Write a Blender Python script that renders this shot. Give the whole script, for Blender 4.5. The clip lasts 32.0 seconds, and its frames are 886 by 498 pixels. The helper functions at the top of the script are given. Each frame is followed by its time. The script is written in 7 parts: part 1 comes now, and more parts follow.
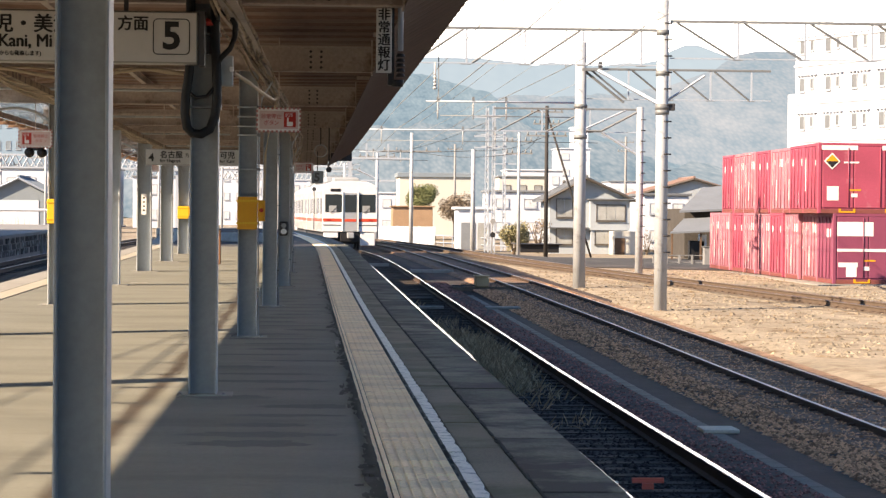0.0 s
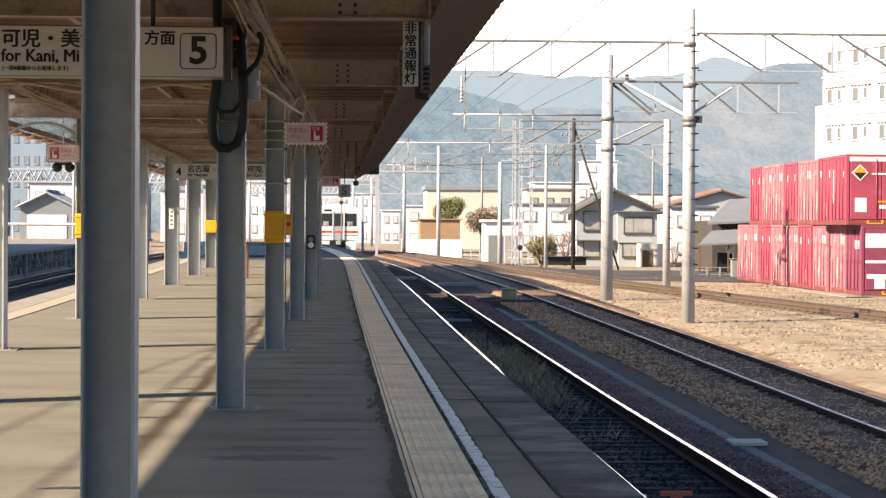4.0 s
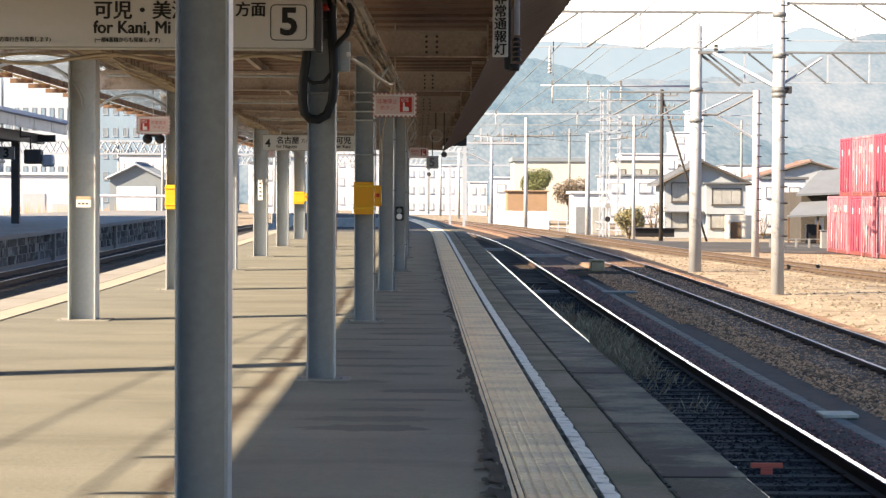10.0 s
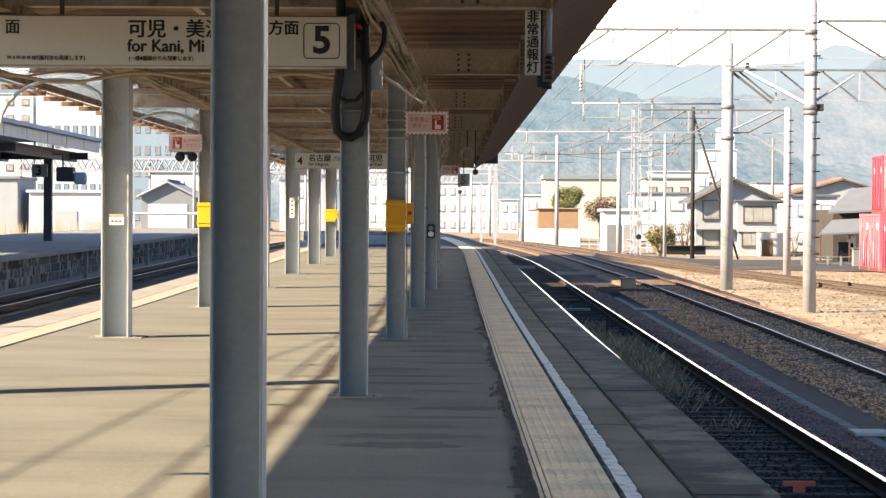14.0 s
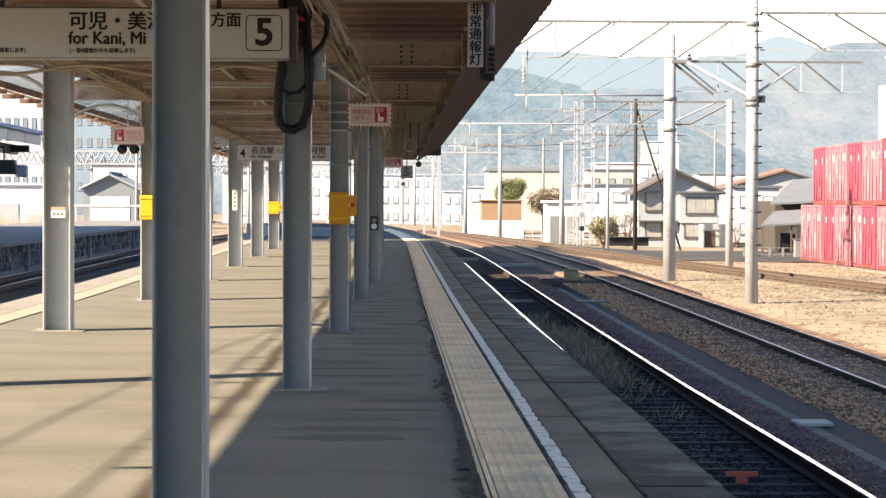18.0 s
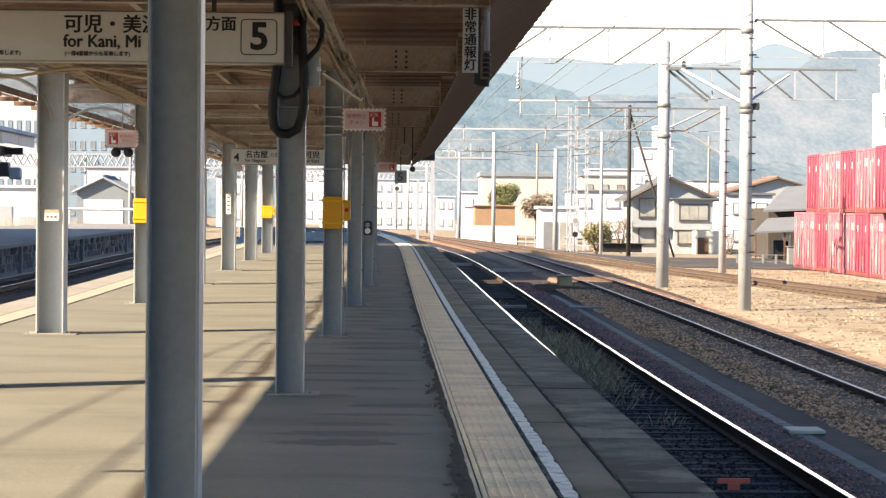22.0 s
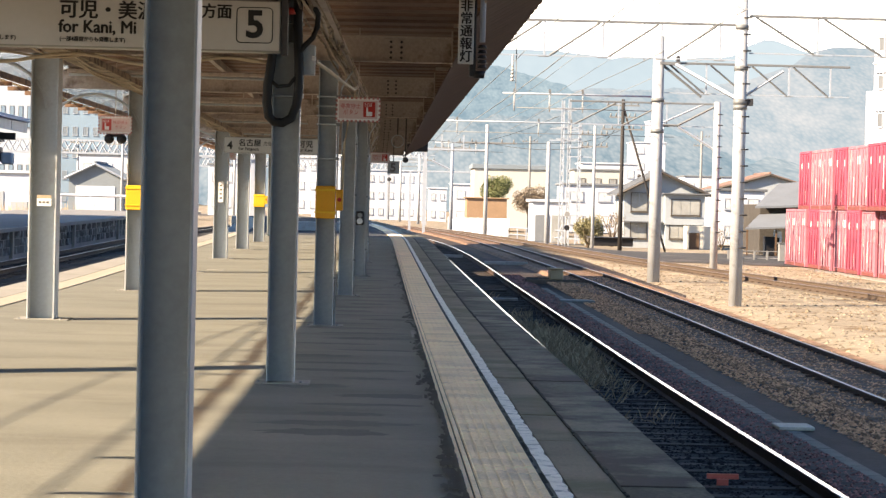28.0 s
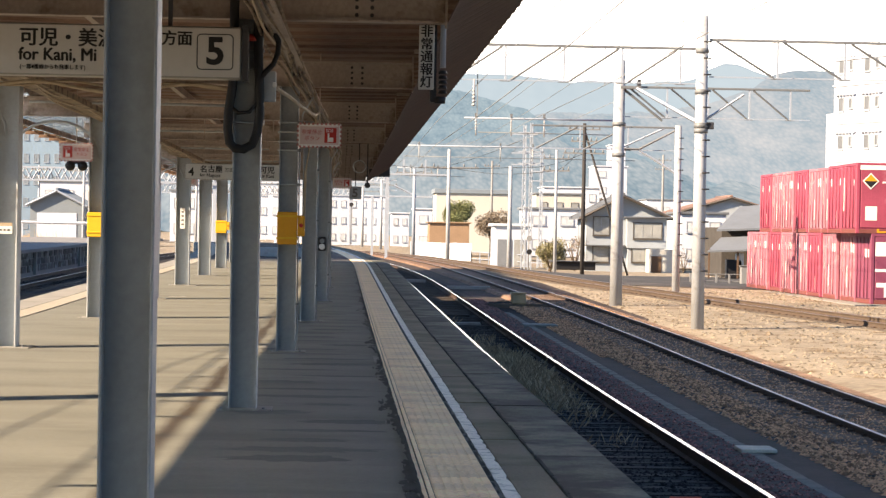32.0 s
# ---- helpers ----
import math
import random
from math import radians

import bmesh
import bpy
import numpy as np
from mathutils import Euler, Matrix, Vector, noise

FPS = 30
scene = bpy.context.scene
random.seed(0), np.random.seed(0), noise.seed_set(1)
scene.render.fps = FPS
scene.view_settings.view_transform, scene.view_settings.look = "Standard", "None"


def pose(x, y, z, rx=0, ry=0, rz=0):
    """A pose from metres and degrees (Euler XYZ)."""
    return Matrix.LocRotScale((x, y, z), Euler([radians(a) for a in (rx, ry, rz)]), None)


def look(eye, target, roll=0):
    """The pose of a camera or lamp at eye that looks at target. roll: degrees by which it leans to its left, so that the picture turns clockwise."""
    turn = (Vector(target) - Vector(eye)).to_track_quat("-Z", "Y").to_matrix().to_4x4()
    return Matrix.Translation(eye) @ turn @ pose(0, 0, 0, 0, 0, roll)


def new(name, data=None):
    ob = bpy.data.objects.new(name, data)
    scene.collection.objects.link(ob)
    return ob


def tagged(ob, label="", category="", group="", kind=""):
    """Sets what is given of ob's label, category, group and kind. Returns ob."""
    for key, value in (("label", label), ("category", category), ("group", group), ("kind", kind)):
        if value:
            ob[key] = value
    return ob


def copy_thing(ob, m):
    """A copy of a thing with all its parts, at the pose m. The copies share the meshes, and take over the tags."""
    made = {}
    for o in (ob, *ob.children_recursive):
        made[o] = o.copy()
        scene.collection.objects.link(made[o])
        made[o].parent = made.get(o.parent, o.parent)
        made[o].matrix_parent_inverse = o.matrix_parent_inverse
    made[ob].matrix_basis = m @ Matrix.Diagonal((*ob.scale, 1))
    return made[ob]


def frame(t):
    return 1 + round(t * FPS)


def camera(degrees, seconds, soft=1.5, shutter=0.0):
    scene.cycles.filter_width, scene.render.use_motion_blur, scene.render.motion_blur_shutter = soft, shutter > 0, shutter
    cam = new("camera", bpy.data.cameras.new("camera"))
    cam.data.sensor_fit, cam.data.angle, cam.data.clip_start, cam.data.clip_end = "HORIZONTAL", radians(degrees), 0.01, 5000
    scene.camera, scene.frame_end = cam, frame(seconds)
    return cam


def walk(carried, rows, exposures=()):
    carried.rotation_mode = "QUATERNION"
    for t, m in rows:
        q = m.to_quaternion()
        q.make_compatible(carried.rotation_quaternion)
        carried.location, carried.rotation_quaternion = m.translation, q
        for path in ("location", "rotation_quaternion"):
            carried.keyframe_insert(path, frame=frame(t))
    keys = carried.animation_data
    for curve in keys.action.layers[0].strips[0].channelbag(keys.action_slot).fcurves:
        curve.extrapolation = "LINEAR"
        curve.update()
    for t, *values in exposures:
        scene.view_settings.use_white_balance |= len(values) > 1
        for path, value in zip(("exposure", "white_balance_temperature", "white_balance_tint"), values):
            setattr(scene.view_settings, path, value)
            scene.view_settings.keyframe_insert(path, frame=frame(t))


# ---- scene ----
EXPO = 1.99
cam = camera(22.298, 32.0, soft=1.35)


def held(x, y, z, tilt, turn, roll):
    """A hand-held pose: tilt from straight down, turn to the left, roll."""
    return pose(x, y, z, tilt, 0, turn) @ pose(0, 0, 0, 0, 0, roll)


walk(cam, [
    (0, held(0.014, -0.008, 1.301, 89.1265, -3.5284, 0.5066)),
    (0.5, held(0.015, -0.009, 1.3, 89.183, -3.7078, 0.6282)),
    (1, held(0.015, 0.026, 1.304, 89.1745, -3.8418, 0.5196)),
    (1.5, held(0.02, 0.004, 1.302, 89.0423, -3.8013, 0.478)),
    (2, held(0.016, 0.021, 1.297, 88.9336, -3.4968, 0.7266)),
    (2.5, held(0.016, 0.009, 1.297, 89.2183, -3.1824, 0.6587)),
    (3, held(0.02, 0.001, 1.299, 89.2807, -3.0866, 0.4532)),
    (3.5, held(0.019, 0.005, 1.305, 89.3972, -2.9912, 0.3554)),
    (5.5, held(0.01, -0.008, 1.302, 89.491, -2.084, 0.4588)),
    (6, held(0.011, 0.001, 1.3, 89.3392, -1.9082, 0.494)),
    (6.5, held(0.011, -0.001, 1.3, 89.0427, -1.6694, 0.5316)),
    (7, held(0.004, 0.031, 1.3, 88.8963, -1.7027, 0.6831)),
    (7.5, held(0.003, 0.011, 1.296, 89.1063, -1.6972, 0.8197)),
    (8, held(-0.003, 0.002, 1.299, 89.0963, -1.4904, 0.8722)),
    (8.5, held(0.001, 0.001, 1.298, 89.0668, -1.444, 0.5126)),
    (9, held(0, 0, 1.3, 88.8047, -1.1089, 0.3717)),
    (9.5, held(-0.003, -0.007, 1.302, 88.8019, -0.8887, 0.4997)),
    (10, held(-0.004, 0.007, 1.299, 88.7172, -0.6136, 0.2827)),
    (10.5, held(-0.006, -0.007, 1.299, 88.9645, -0.3633, 0.1121)),
    (11, held(-0.004, -0.006, 1.304, 89.0121, -0.4472, 0.1024)),
    (11.5, held(-0.007, -0.008, 1.304, 89.1547, -0.2982, 0.1359)),
    (12, held(-0.007, -0.03, 1.301, 89.2204, -0.2287, 0.3466)),
    (12.5, held(-0.011, -0.007, 1.301, 89.1949, -0.1024, 0.3671)),
    (13, held(-0.011, -0.017, 1.302, 89.2104, 0.0533, 0.2912)),
    (13.5, held(-0.012, -0.015, 1.302, 89.2422, 0.0238, 0.3352)),
    (14, held(-0.015, -0.025, 1.3, 89.1617, 0.1751, 0.2916)),
    (14.5, held(-0.016, -0.009, 1.301, 89.0706, 0.3138, 0.4024)),
    (16.5, held(-0.016, 0.004, 1.3, 88.6751, -0.063, 0.2852)),
    (17, held(-0.016, -0.008, 1.302, 88.7694, -0.2946, 0.2106)),
    (17.5, held(-0.014, -0.014, 1.301, 89.0072, -0.7383, 0.1674)),
    (18, held(-0.014, -0.014, 1.302, 88.9616, -1.2684, 0.1643)),
    (18.5, held(-0.013, -0.014, 1.3, 89.0327, -1.3971, 0.0687)),
    (19, held(-0.01, -0.01, 1.301, 88.6676, -1.4394, -0.0548)),
    (19.5, held(-0.01, -0.013, 1.305, 88.5465, -1.6242, 0.0937)),
    (20, held(-0.013, -0.004, 1.299, 88.635, -1.776, 0.3611)),
    (20.5, held(-0.017, -0.007, 1.302, 88.6507, -1.7276, 0.5158)),
    (21, held(-0.016, 0.003, 1.302, 88.4999, -1.6918, 0.5453)),
    (21.5, held(-0.017, 0, 1.301, 88.6662, -1.5931, 0.6274)),
    (22, held(-0.017, -0.018, 1.303, 89.0923, -1.4404, 0.523)),
    (22.5, held(-0.016, -0.011, 1.302, 89.2079, -1.6408, 0.5188)),
    (23, held(-0.015, -0.01, 1.303, 89.0543, -1.5332, 0.4759)),
    (23.5, held(-0.017, -0.019, 1.301, 88.8193, -1.3857, 0.5991)),
    (24, held(-0.016, -0.002, 1.302, 88.7904, -1.5518, 0.5885)),
    (24.5, held(-0.016, -0.017, 1.303, 88.8325, -1.5826, 0.5853)),
    (25, held(-0.019, -0.019, 1.302, 88.8624, -1.6208, 0.7125)),
    (25.5, held(-0.021, -0.014, 1.301, 88.998, -1.4661, 0.8504)),
    (27.5, held(-0.022, -0.014, 1.299, 88.8832, -1.4369, 1.2605)),
    (28, held(-0.027, -0.007, 1.3, 88.8805, -1.6676, 1.3765)),
    (28.5, held(-0.025, 0.004, 1.301, 88.7555, -1.8195, 1.4477)),
    (29, held(-0.026, -0.01, 1.3, 88.7178, -1.9228, 1.522)),
    (29.5, held(-0.023, -0.007, 1.301, 88.7238, -2.0915, 1.6476)),
    (30, held(-0.025, 0.002, 1.3, 88.9274, -2.3442, 1.406)),
    (30.5, held(-0.022, -0.012, 1.301, 88.9702, -2.3847, 1.2444)),
    (31, held(-0.024, -0.005, 1.303, 89.0259, -2.4589, 1.244)),
    (31.5, held(-0.027, 0.005, 1.302, 89.1224, -2.6145, 1.4126)),
    (32, held(-0.02, -0.028, 1.304, 89.5307, -2.6048, 1.0258)),
], exposures=[(0, EXPO - 0.2, 6500, 5), (2, EXPO - 0.28, 6500, 5), (8, EXPO - 0.2, 6500, 4.5), (9, EXPO + 0.03, 6500, 3.5), (26, EXPO, 6500, 3), (30.5, EXPO - 0.02, 6500, 4), (32, EXPO - 0.22, 6500, 4.5)])

# ---- light: low winter sun from behind on the left, clear pale sky ----
SUN_WAY = Vector((1.5, 0.75, -1.0)).normalized()
world = bpy.data.worlds.new("sky")
scene.world = world
world.use_nodes = True
nt = world.node_tree
nt.nodes.clear()
sky = nt.nodes.new("ShaderNodeTexSky")
sky.sky_type = "NISHITA"
sky.sun_disc = False
sky.sun_elevation = math.asin(-SUN_WAY.z)
sky.sun_rotation = math.atan2(-SUN_WAY.x, -SUN_WAY.y)
sky.dust_density = 1.0
sky.ozone_density = 7.0
bg = nt.nodes.new("ShaderNodeBackground")
bg.inputs["Strength"].default_value = 0.057
wo = nt.nodes.new("ShaderNodeOutputWorld")
nt.links.new(sky.outputs[0], bg.inputs["Color"])
nt.links.new(bg.outputs[0], wo.inputs["Surface"])
lamp = bpy.data.lights.new("sun", "SUN")
lamp.energy, lamp.angle, lamp.color = 5.0, radians(0.55), (1.0, 0.745, 0.53)
sun = new("sun", lamp)
sun.matrix_world = look((0, 0, 60), Vector((0, 0, 60)) + SUN_WAY)

# ---- materials ----
def mat(name, color, rough=0.7, metal=0.0, vary=0.15, scale=3.0, fine=40.0, bump=0.2, spots=None, spot_scale=1.2, spot_cut=0.6, random=0.0, streak=None, spec=0.3, island=0.0):
    """A surface with two scales of variation, fine relief and, if given, stains of a second colour."""
    m = bpy.data.materials.new(name)
    m.use_nodes = True
    n, l = m.node_tree.nodes, m.node_tree.links
    b = n["Principled BSDF"]
    b.inputs["Roughness"].default_value = rough
    b.inputs["Metallic"].default_value = metal
    b.inputs["Specular IOR Level"].default_value = spec
    tc = n.new("ShaderNodeTexCoord")
    src = tc.outputs["Object"]
    if random:
        own = n.new("ShaderNodeObjectInfo")
        off = n.new("ShaderNodeVectorMath")
        off.operation = "MULTIPLY_ADD"
        l.new(own.outputs["Random"], off.inputs[0])
        off.inputs[1].default_value = (37.0, 23.0, 11.0)
        l.new(src, off.inputs[2])
        src = off.outputs[0]
    if streak:
        mp = n.new("ShaderNodeMapping")
        mp.inputs["Scale"].default_value = streak
        l.new(src, mp.inputs["Vector"])
        src = mp.outputs[0]
    big = n.new("ShaderNodeTexNoise")
    big.inputs["Scale"].default_value, big.inputs["Detail"].default_value = scale, 4
    small = n.new("ShaderNodeTexNoise")
    small.inputs["Scale"].default_value, small.inputs["Detail"].default_value = fine, 3
    l.new(src, big.inputs["Vector"]), l.new(src, small.inputs["Vector"])
    add = n.new("ShaderNodeMath")
    add.operation = "ADD"
    l.new(big.outputs["Fac"], add.inputs[0]), l.new(small.outputs["Fac"], add.inputs[1])
    last = add.outputs[0]
    if random:
        oi = n.new("ShaderNodeObjectInfo")
        mm = n.new("ShaderNodeMath")
        mm.operation = "MULTIPLY_ADD"
        mm.inputs[1].default_value, mm.inputs[2].default_value = random, -random / 2
        l.new(oi.outputs["Random"], mm.inputs[0])
        a2 = n.new("ShaderNodeMath")
        a2.operation = "ADD"
        l.new(last, a2.inputs[0]), l.new(mm.outputs[0], a2.inputs[1])
        last = a2.outputs[0]
    if island:
        gi = n.new("ShaderNodeNewGeometry")
        mi = n.new("ShaderNodeMath")
        mi.operation = "MULTIPLY_ADD"
        mi.inputs[1].default_value, mi.inputs[2].default_value = island, -island / 2
        l.new(gi.outputs["Random Per Island"], mi.inputs[0])
        a3 = n.new("ShaderNodeMath")
        a3.operation = "ADD"
        l.new(last, a3.inputs[0]), l.new(mi.outputs[0], a3.inputs[1])
        last = a3.outputs[0]
    ramp = n.new("ShaderNodeMapRange")
    ramp.inputs["From Min"].default_value, ramp.inputs["From Max"].default_value = 0.6, 1.4
    ramp.inputs["To Min"].default_value, ramp.inputs["To Max"].default_value = 1 - vary, 1 + vary
    l.new(last, ramp.inputs["Value"])
    mul = n.new("ShaderNodeMix")
    mul.data_type, mul.blend_type = "RGBA", "MULTIPLY"
    mul.inputs["Factor"].default_value = 1.0
    mul.inputs["A"].default_value = (*color, 1)
    l.new(ramp.outputs[0], mul.inputs["B"])
    col = mul.outputs["Result"]
    if spots:
        sp = n.new("ShaderNodeTexNoise")
        sp.inputs["Scale"].default_value, sp.inputs["Detail"].default_value, sp.inputs["Roughness"].default_value = spot_scale, 6, 0.65
        l.new(src, sp.inputs["Vector"])
        r2 = n.new("ShaderNodeMapRange")
        r2.inputs["From Min"].default_value, r2.inputs["From Max"].default_value = spot_cut - 0.06, spot_cut + 0.08
        l.new(sp.outputs["Fac"], r2.inputs["Value"])
        mx = n.new("ShaderNodeMix")
        mx.data_type = "RGBA"
        mx.inputs["B"].default_value = (*spots, 1)
        l.new(r2.outputs[0], mx.inputs["Factor"]), l.new(col, mx.inputs["A"])
        col = mx.outputs["Result"]
    l.new(col, b.inputs["Base Color"])
    if bump:
        bp = n.new("ShaderNodeBump")
        bp.inputs["Strength"].default_value, bp.inputs["Distance"].default_value = bump, 0.01
        l.new(small.outputs["Fac"], bp.inputs["Height"]), l.new(bp.outputs[0], b.inputs["Normal"])
    return m


def glow(name, color, strength=1.0):
    """A far backdrop or a lamp."""
    m = bpy.data.materials.new(name)
    m.use_nodes = True
    b = m.node_tree.nodes["Principled BSDF"]
    b.inputs["Base Color"].default_value = (*color, 1)
    b.inputs["Emission Color"].default_value = (*color, 1)
    b.inputs["Emission Strength"].default_value = strength
    return m


M_ASPHALT = mat("platform_asphalt", (0.167, 0.167, 0.142), 0.9, vary=0.24, scale=0.9, fine=45, bump=0.5, spots=(0.128, 0.126, 0.107), spot_scale=0.8, spot_cut=0.57, streak=(0.55, 1.4, 1.0))
M_CONCRETE = mat("concrete", (0.264, 0.256, 0.232), 0.9, vary=0.2, scale=1.5, fine=60, spots=(0.176, 0.168, 0.144), spot_scale=1.0)
M_EDGE = mat("edge_concrete", (0.155, 0.15, 0.112), 0.9, vary=0.55, scale=1.8, fine=40, spots=(0.066, 0.062, 0.052), spot_scale=1.6, spot_cut=0.5, random=0.5)
M_TACTILE = mat("tactile_yellow", (0.93, 0.73, 0.47), 0.75, vary=0.26, scale=2, fine=60, random=0.25, spots=(0.74, 0.58, 0.4), spot_scale=3, spot_cut=0.61)
M_WHITELINE = mat("white_line_paint", (0.95, 0.9, 0.79), 0.8, vary=0.16, scale=4, fine=50, spots=(0.4, 0.39, 0.35), spot_scale=9, spot_cut=0.58)
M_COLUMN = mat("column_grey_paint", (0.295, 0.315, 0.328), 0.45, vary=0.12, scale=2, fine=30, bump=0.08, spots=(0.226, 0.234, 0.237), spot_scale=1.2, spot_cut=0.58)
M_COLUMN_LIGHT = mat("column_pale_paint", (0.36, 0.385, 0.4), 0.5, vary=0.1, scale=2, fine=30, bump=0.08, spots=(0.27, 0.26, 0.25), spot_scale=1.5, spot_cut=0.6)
M_BEAM = mat("brown_beam_paint", (0.37, 0.315, 0.27), 0.6, vary=0.25, scale=2, fine=30, spots=(0.13, 0.09, 0.065), spot_scale=2.2, spot_cut=0.62)
M_ROOF = mat("roof_sheet_brown", (0.165, 0.1, 0.07), 0.7, vary=0.45, scale=1.2, fine=30, spots=(0.2, 0.14, 0.1), spot_scale=1.5, spot_cut=0.57, streak=(0.4, 1.6, 1.0))
M_RAIL = mat("rail_rust", (0.062, 0.042, 0.033), 0.8, vary=0.25, scale=5, fine=60)
M_RAILTOP = mat("rail_head_steel", (0.75, 0.75, 0.76), 0.22, 1.0, vary=0.05, bump=0.0)
M_RAILTOP_DULL = mat("rail_head_dull", (0.42, 0.37, 0.33), 0.45, 1.0, vary=0.1, bump=0.0)
# concrete sleepers, with the track's shade put into the dark colour
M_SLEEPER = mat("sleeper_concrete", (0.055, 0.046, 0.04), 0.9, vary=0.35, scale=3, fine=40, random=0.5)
M_SLEEPER_WOOD = mat("sleeper_wood", (0.13, 0.095, 0.068), 0.9, vary=0.35, scale=3, fine=40, random=0.4)
M_BALLAST = mat("ballast_rusty", (0.06, 0.046, 0.041), 0.95, vary=0.8, scale=1.1, fine=9, bump=1.0, island=1.0, spots=(0.08, 0.058, 0.05), spot_scale=0.5, spot_cut=0.6)
M_GROUND = mat("dry_gravel_ground", (0.2, 0.17, 0.127), 0.95, vary=0.5, scale=0.5, fine=7, bump=0.8, spots=(0.135, 0.095, 0.056), spot_scale=0.9, spot_cut=0.57, island=0.8)
M_POLE = mat("pole_concrete", (0.37, 0.39, 0.42), 0.8, vary=0.14, scale=2, fine=40, bump=0.15, spots=(0.254, 0.259, 0.266), spot_scale=3, spot_cut=0.6)
M_STEEL = mat("galvanised_steel", (0.17, 0.18, 0.19), 0.55, 0.2, vary=0.12)
M_STEEL_DARK = mat("dark_steel", (0.05, 0.05, 0.055), 0.6, 0.3, vary=0.1)
M_CONTAINER = mat("container_red", (0.28, 0.054, 0.092), 0.5, vary=0.2, scale=1.0, fine=20, random=0.3, bump=0.05, spots=(0.36, 0.17, 0.2), spot_scale=0.9, spot_cut=0.67)
M_CONTAINER_MAUVE = mat("container_mauve", (0.186, 0.0467, 0.0883), 0.5, vary=0.12, scale=1.0, fine=20, bump=0.05)
M_WHITE = mat("white_paint", (0.64, 0.64, 0.624), 0.6, vary=0.06)
M_BLACK = mat("black_paint", (0.015, 0.015, 0.017), 0.5, vary=0.1)
M_YELLOW = mat("yellow_paint", (0.56, 0.265, 0.012), 0.45, vary=0.06)
M_RED = mat("red_paint", (0.337, 0.0233, 0.0156), 0.5, vary=0.06)
M_ORANGE = mat("orange_paint", (0.85, 0.17, 0.1), 0.5, vary=0.06)

M_GRASS = mat("dry_grass", (0.43, 0.32, 0.2), 0.9, vary=0.4, scale=3, fine=30, bump=0, island=0.8)
# near-black stone: shade along the platform track is put into its colour
M_BALLAST_SHADE = mat("ballast_dark", (0.03, 0.026, 0.026), 0.95, vary=0.6, scale=1.3, fine=14, bump=1.0, island=0.9)
M_TROUGH = mat("trough_concrete", (0.165, 0.157, 0.142), 0.9, vary=0.35, scale=2, fine=40)
M_PATH = mat("damp_concrete_path", (0.032, 0.032, 0.029), 0.9, vary=0.5, scale=1.5, fine=12, bump=0.6)
M_SIGN = mat("sign_face_cream", (0.446, 0.44, 0.422), 0.4, vary=0.04, scale=2, fine=20, bump=0)
M_SIGNCASE = mat("sign_case_steel", (0.248, 0.248, 0.236), 0.4, 0.5, vary=0.08, bump=0)
M_INK = mat("black_ink", (0.012, 0.012, 0.012), 0.6, vary=0.05, bump=0)
M_PINK = mat("pink_sign", (0.508, 0.397, 0.372), 0.5, vary=0.05, bump=0)
M_HOSE = mat("black_hose", (0.012, 0.012, 0.013), 0.55, vary=0.1)
M_CONDUIT = mat("beige_conduit", (0.36, 0.29, 0.2), 0.6, vary=0.15, scale=4)
M_BALLAST_MID = mat("ballast_brown_old", (0.24, 0.15, 0.1), 0.95, vary=0.7, scale=1.1, fine=9, bump=1.0, island=1.0, spots=(0.17, 0.11, 0.075), spot_scale=0.5, spot_cut=0.6)
M_TRAY = mat("cable_tray_ochre", (0.26, 0.205, 0.136), 0.7, vary=0.4, scale=4, fine=25, spots=(0.0558, 0.0341, 0.0217), spot_scale=4, spot_cut=0.54)
M_RUST = mat("rusty_edge_beam", (0.17, 0.105, 0.065), 0.8, vary=0.5, scale=3, fine=30, spots=(0.055, 0.032, 0.022), spot_scale=3.5, spot_cut=0.5)
M_TRAINBODY = mat("train_stainless", (0.48, 0.49, 0.5), 0.35, 0.5, vary=0.06, bump=0)
M_TRAINFACE = mat("train_face_white", (0.66, 0.67, 0.68), 0.35, vary=0.05, bump=0)
M_TRAINORANGE = mat("train_stripe_orange", (0.5, 0.07, 0.035), 0.4, vary=0.04, bump=0)
M_GLASS_DARK = mat("dark_window_glass", (0.02, 0.025, 0.03), 0.08, vary=0.1, bump=0, spec=0.6)
M_WINDOW = mat("house_window_glass", (0.27, 0.28, 0.28), 0.15, vary=0.4, scale=0.8, bump=0, spec=0.5)
M_WALL_GREY = mat("house_mortar_wall", (0.3, 0.335, 0.375), 0.9, vary=0.08, scale=0.6, fine=8)
# far white walls, with the blue of the haze put into the colour
M_WALL_HAZY = mat("white_render_wall", (0.483, 0.518, 0.589), 0.85, vary=0.06, scale=0.5, fine=6)
M_WALL_YELLOW = mat("pale_cream_wall", (0.457, 0.454, 0.424), 0.85, vary=0.06, scale=0.5, fine=6)
M_TILE = mat("grey_roof_tiles", (0.115, 0.127, 0.145), 0.7, vary=0.15, scale=1, fine=10)
M_TILE_LIGHT = mat("pale_roof_sheet", (0.16, 0.177, 0.2), 0.6, vary=0.12, scale=1, fine=10)
M_ROOF_RED = mat("rust_red_roof", (0.2, 0.135, 0.115), 0.7, vary=0.2, scale=1, fine=10)
M_ROOF_BLUE = mat("blue_grey_roof", (0.181, 0.218, 0.259), 0.6, vary=0.1, scale=1, fine=10)
M_BROWNBOX = mat("brown_panels", (0.27, 0.185, 0.12), 0.7, vary=0.14, scale=1, fine=8)
M_WOOD = mat("old_wood", (0.114, 0.0726, 0.0467), 0.85, vary=0.3, scale=1, fine=10)
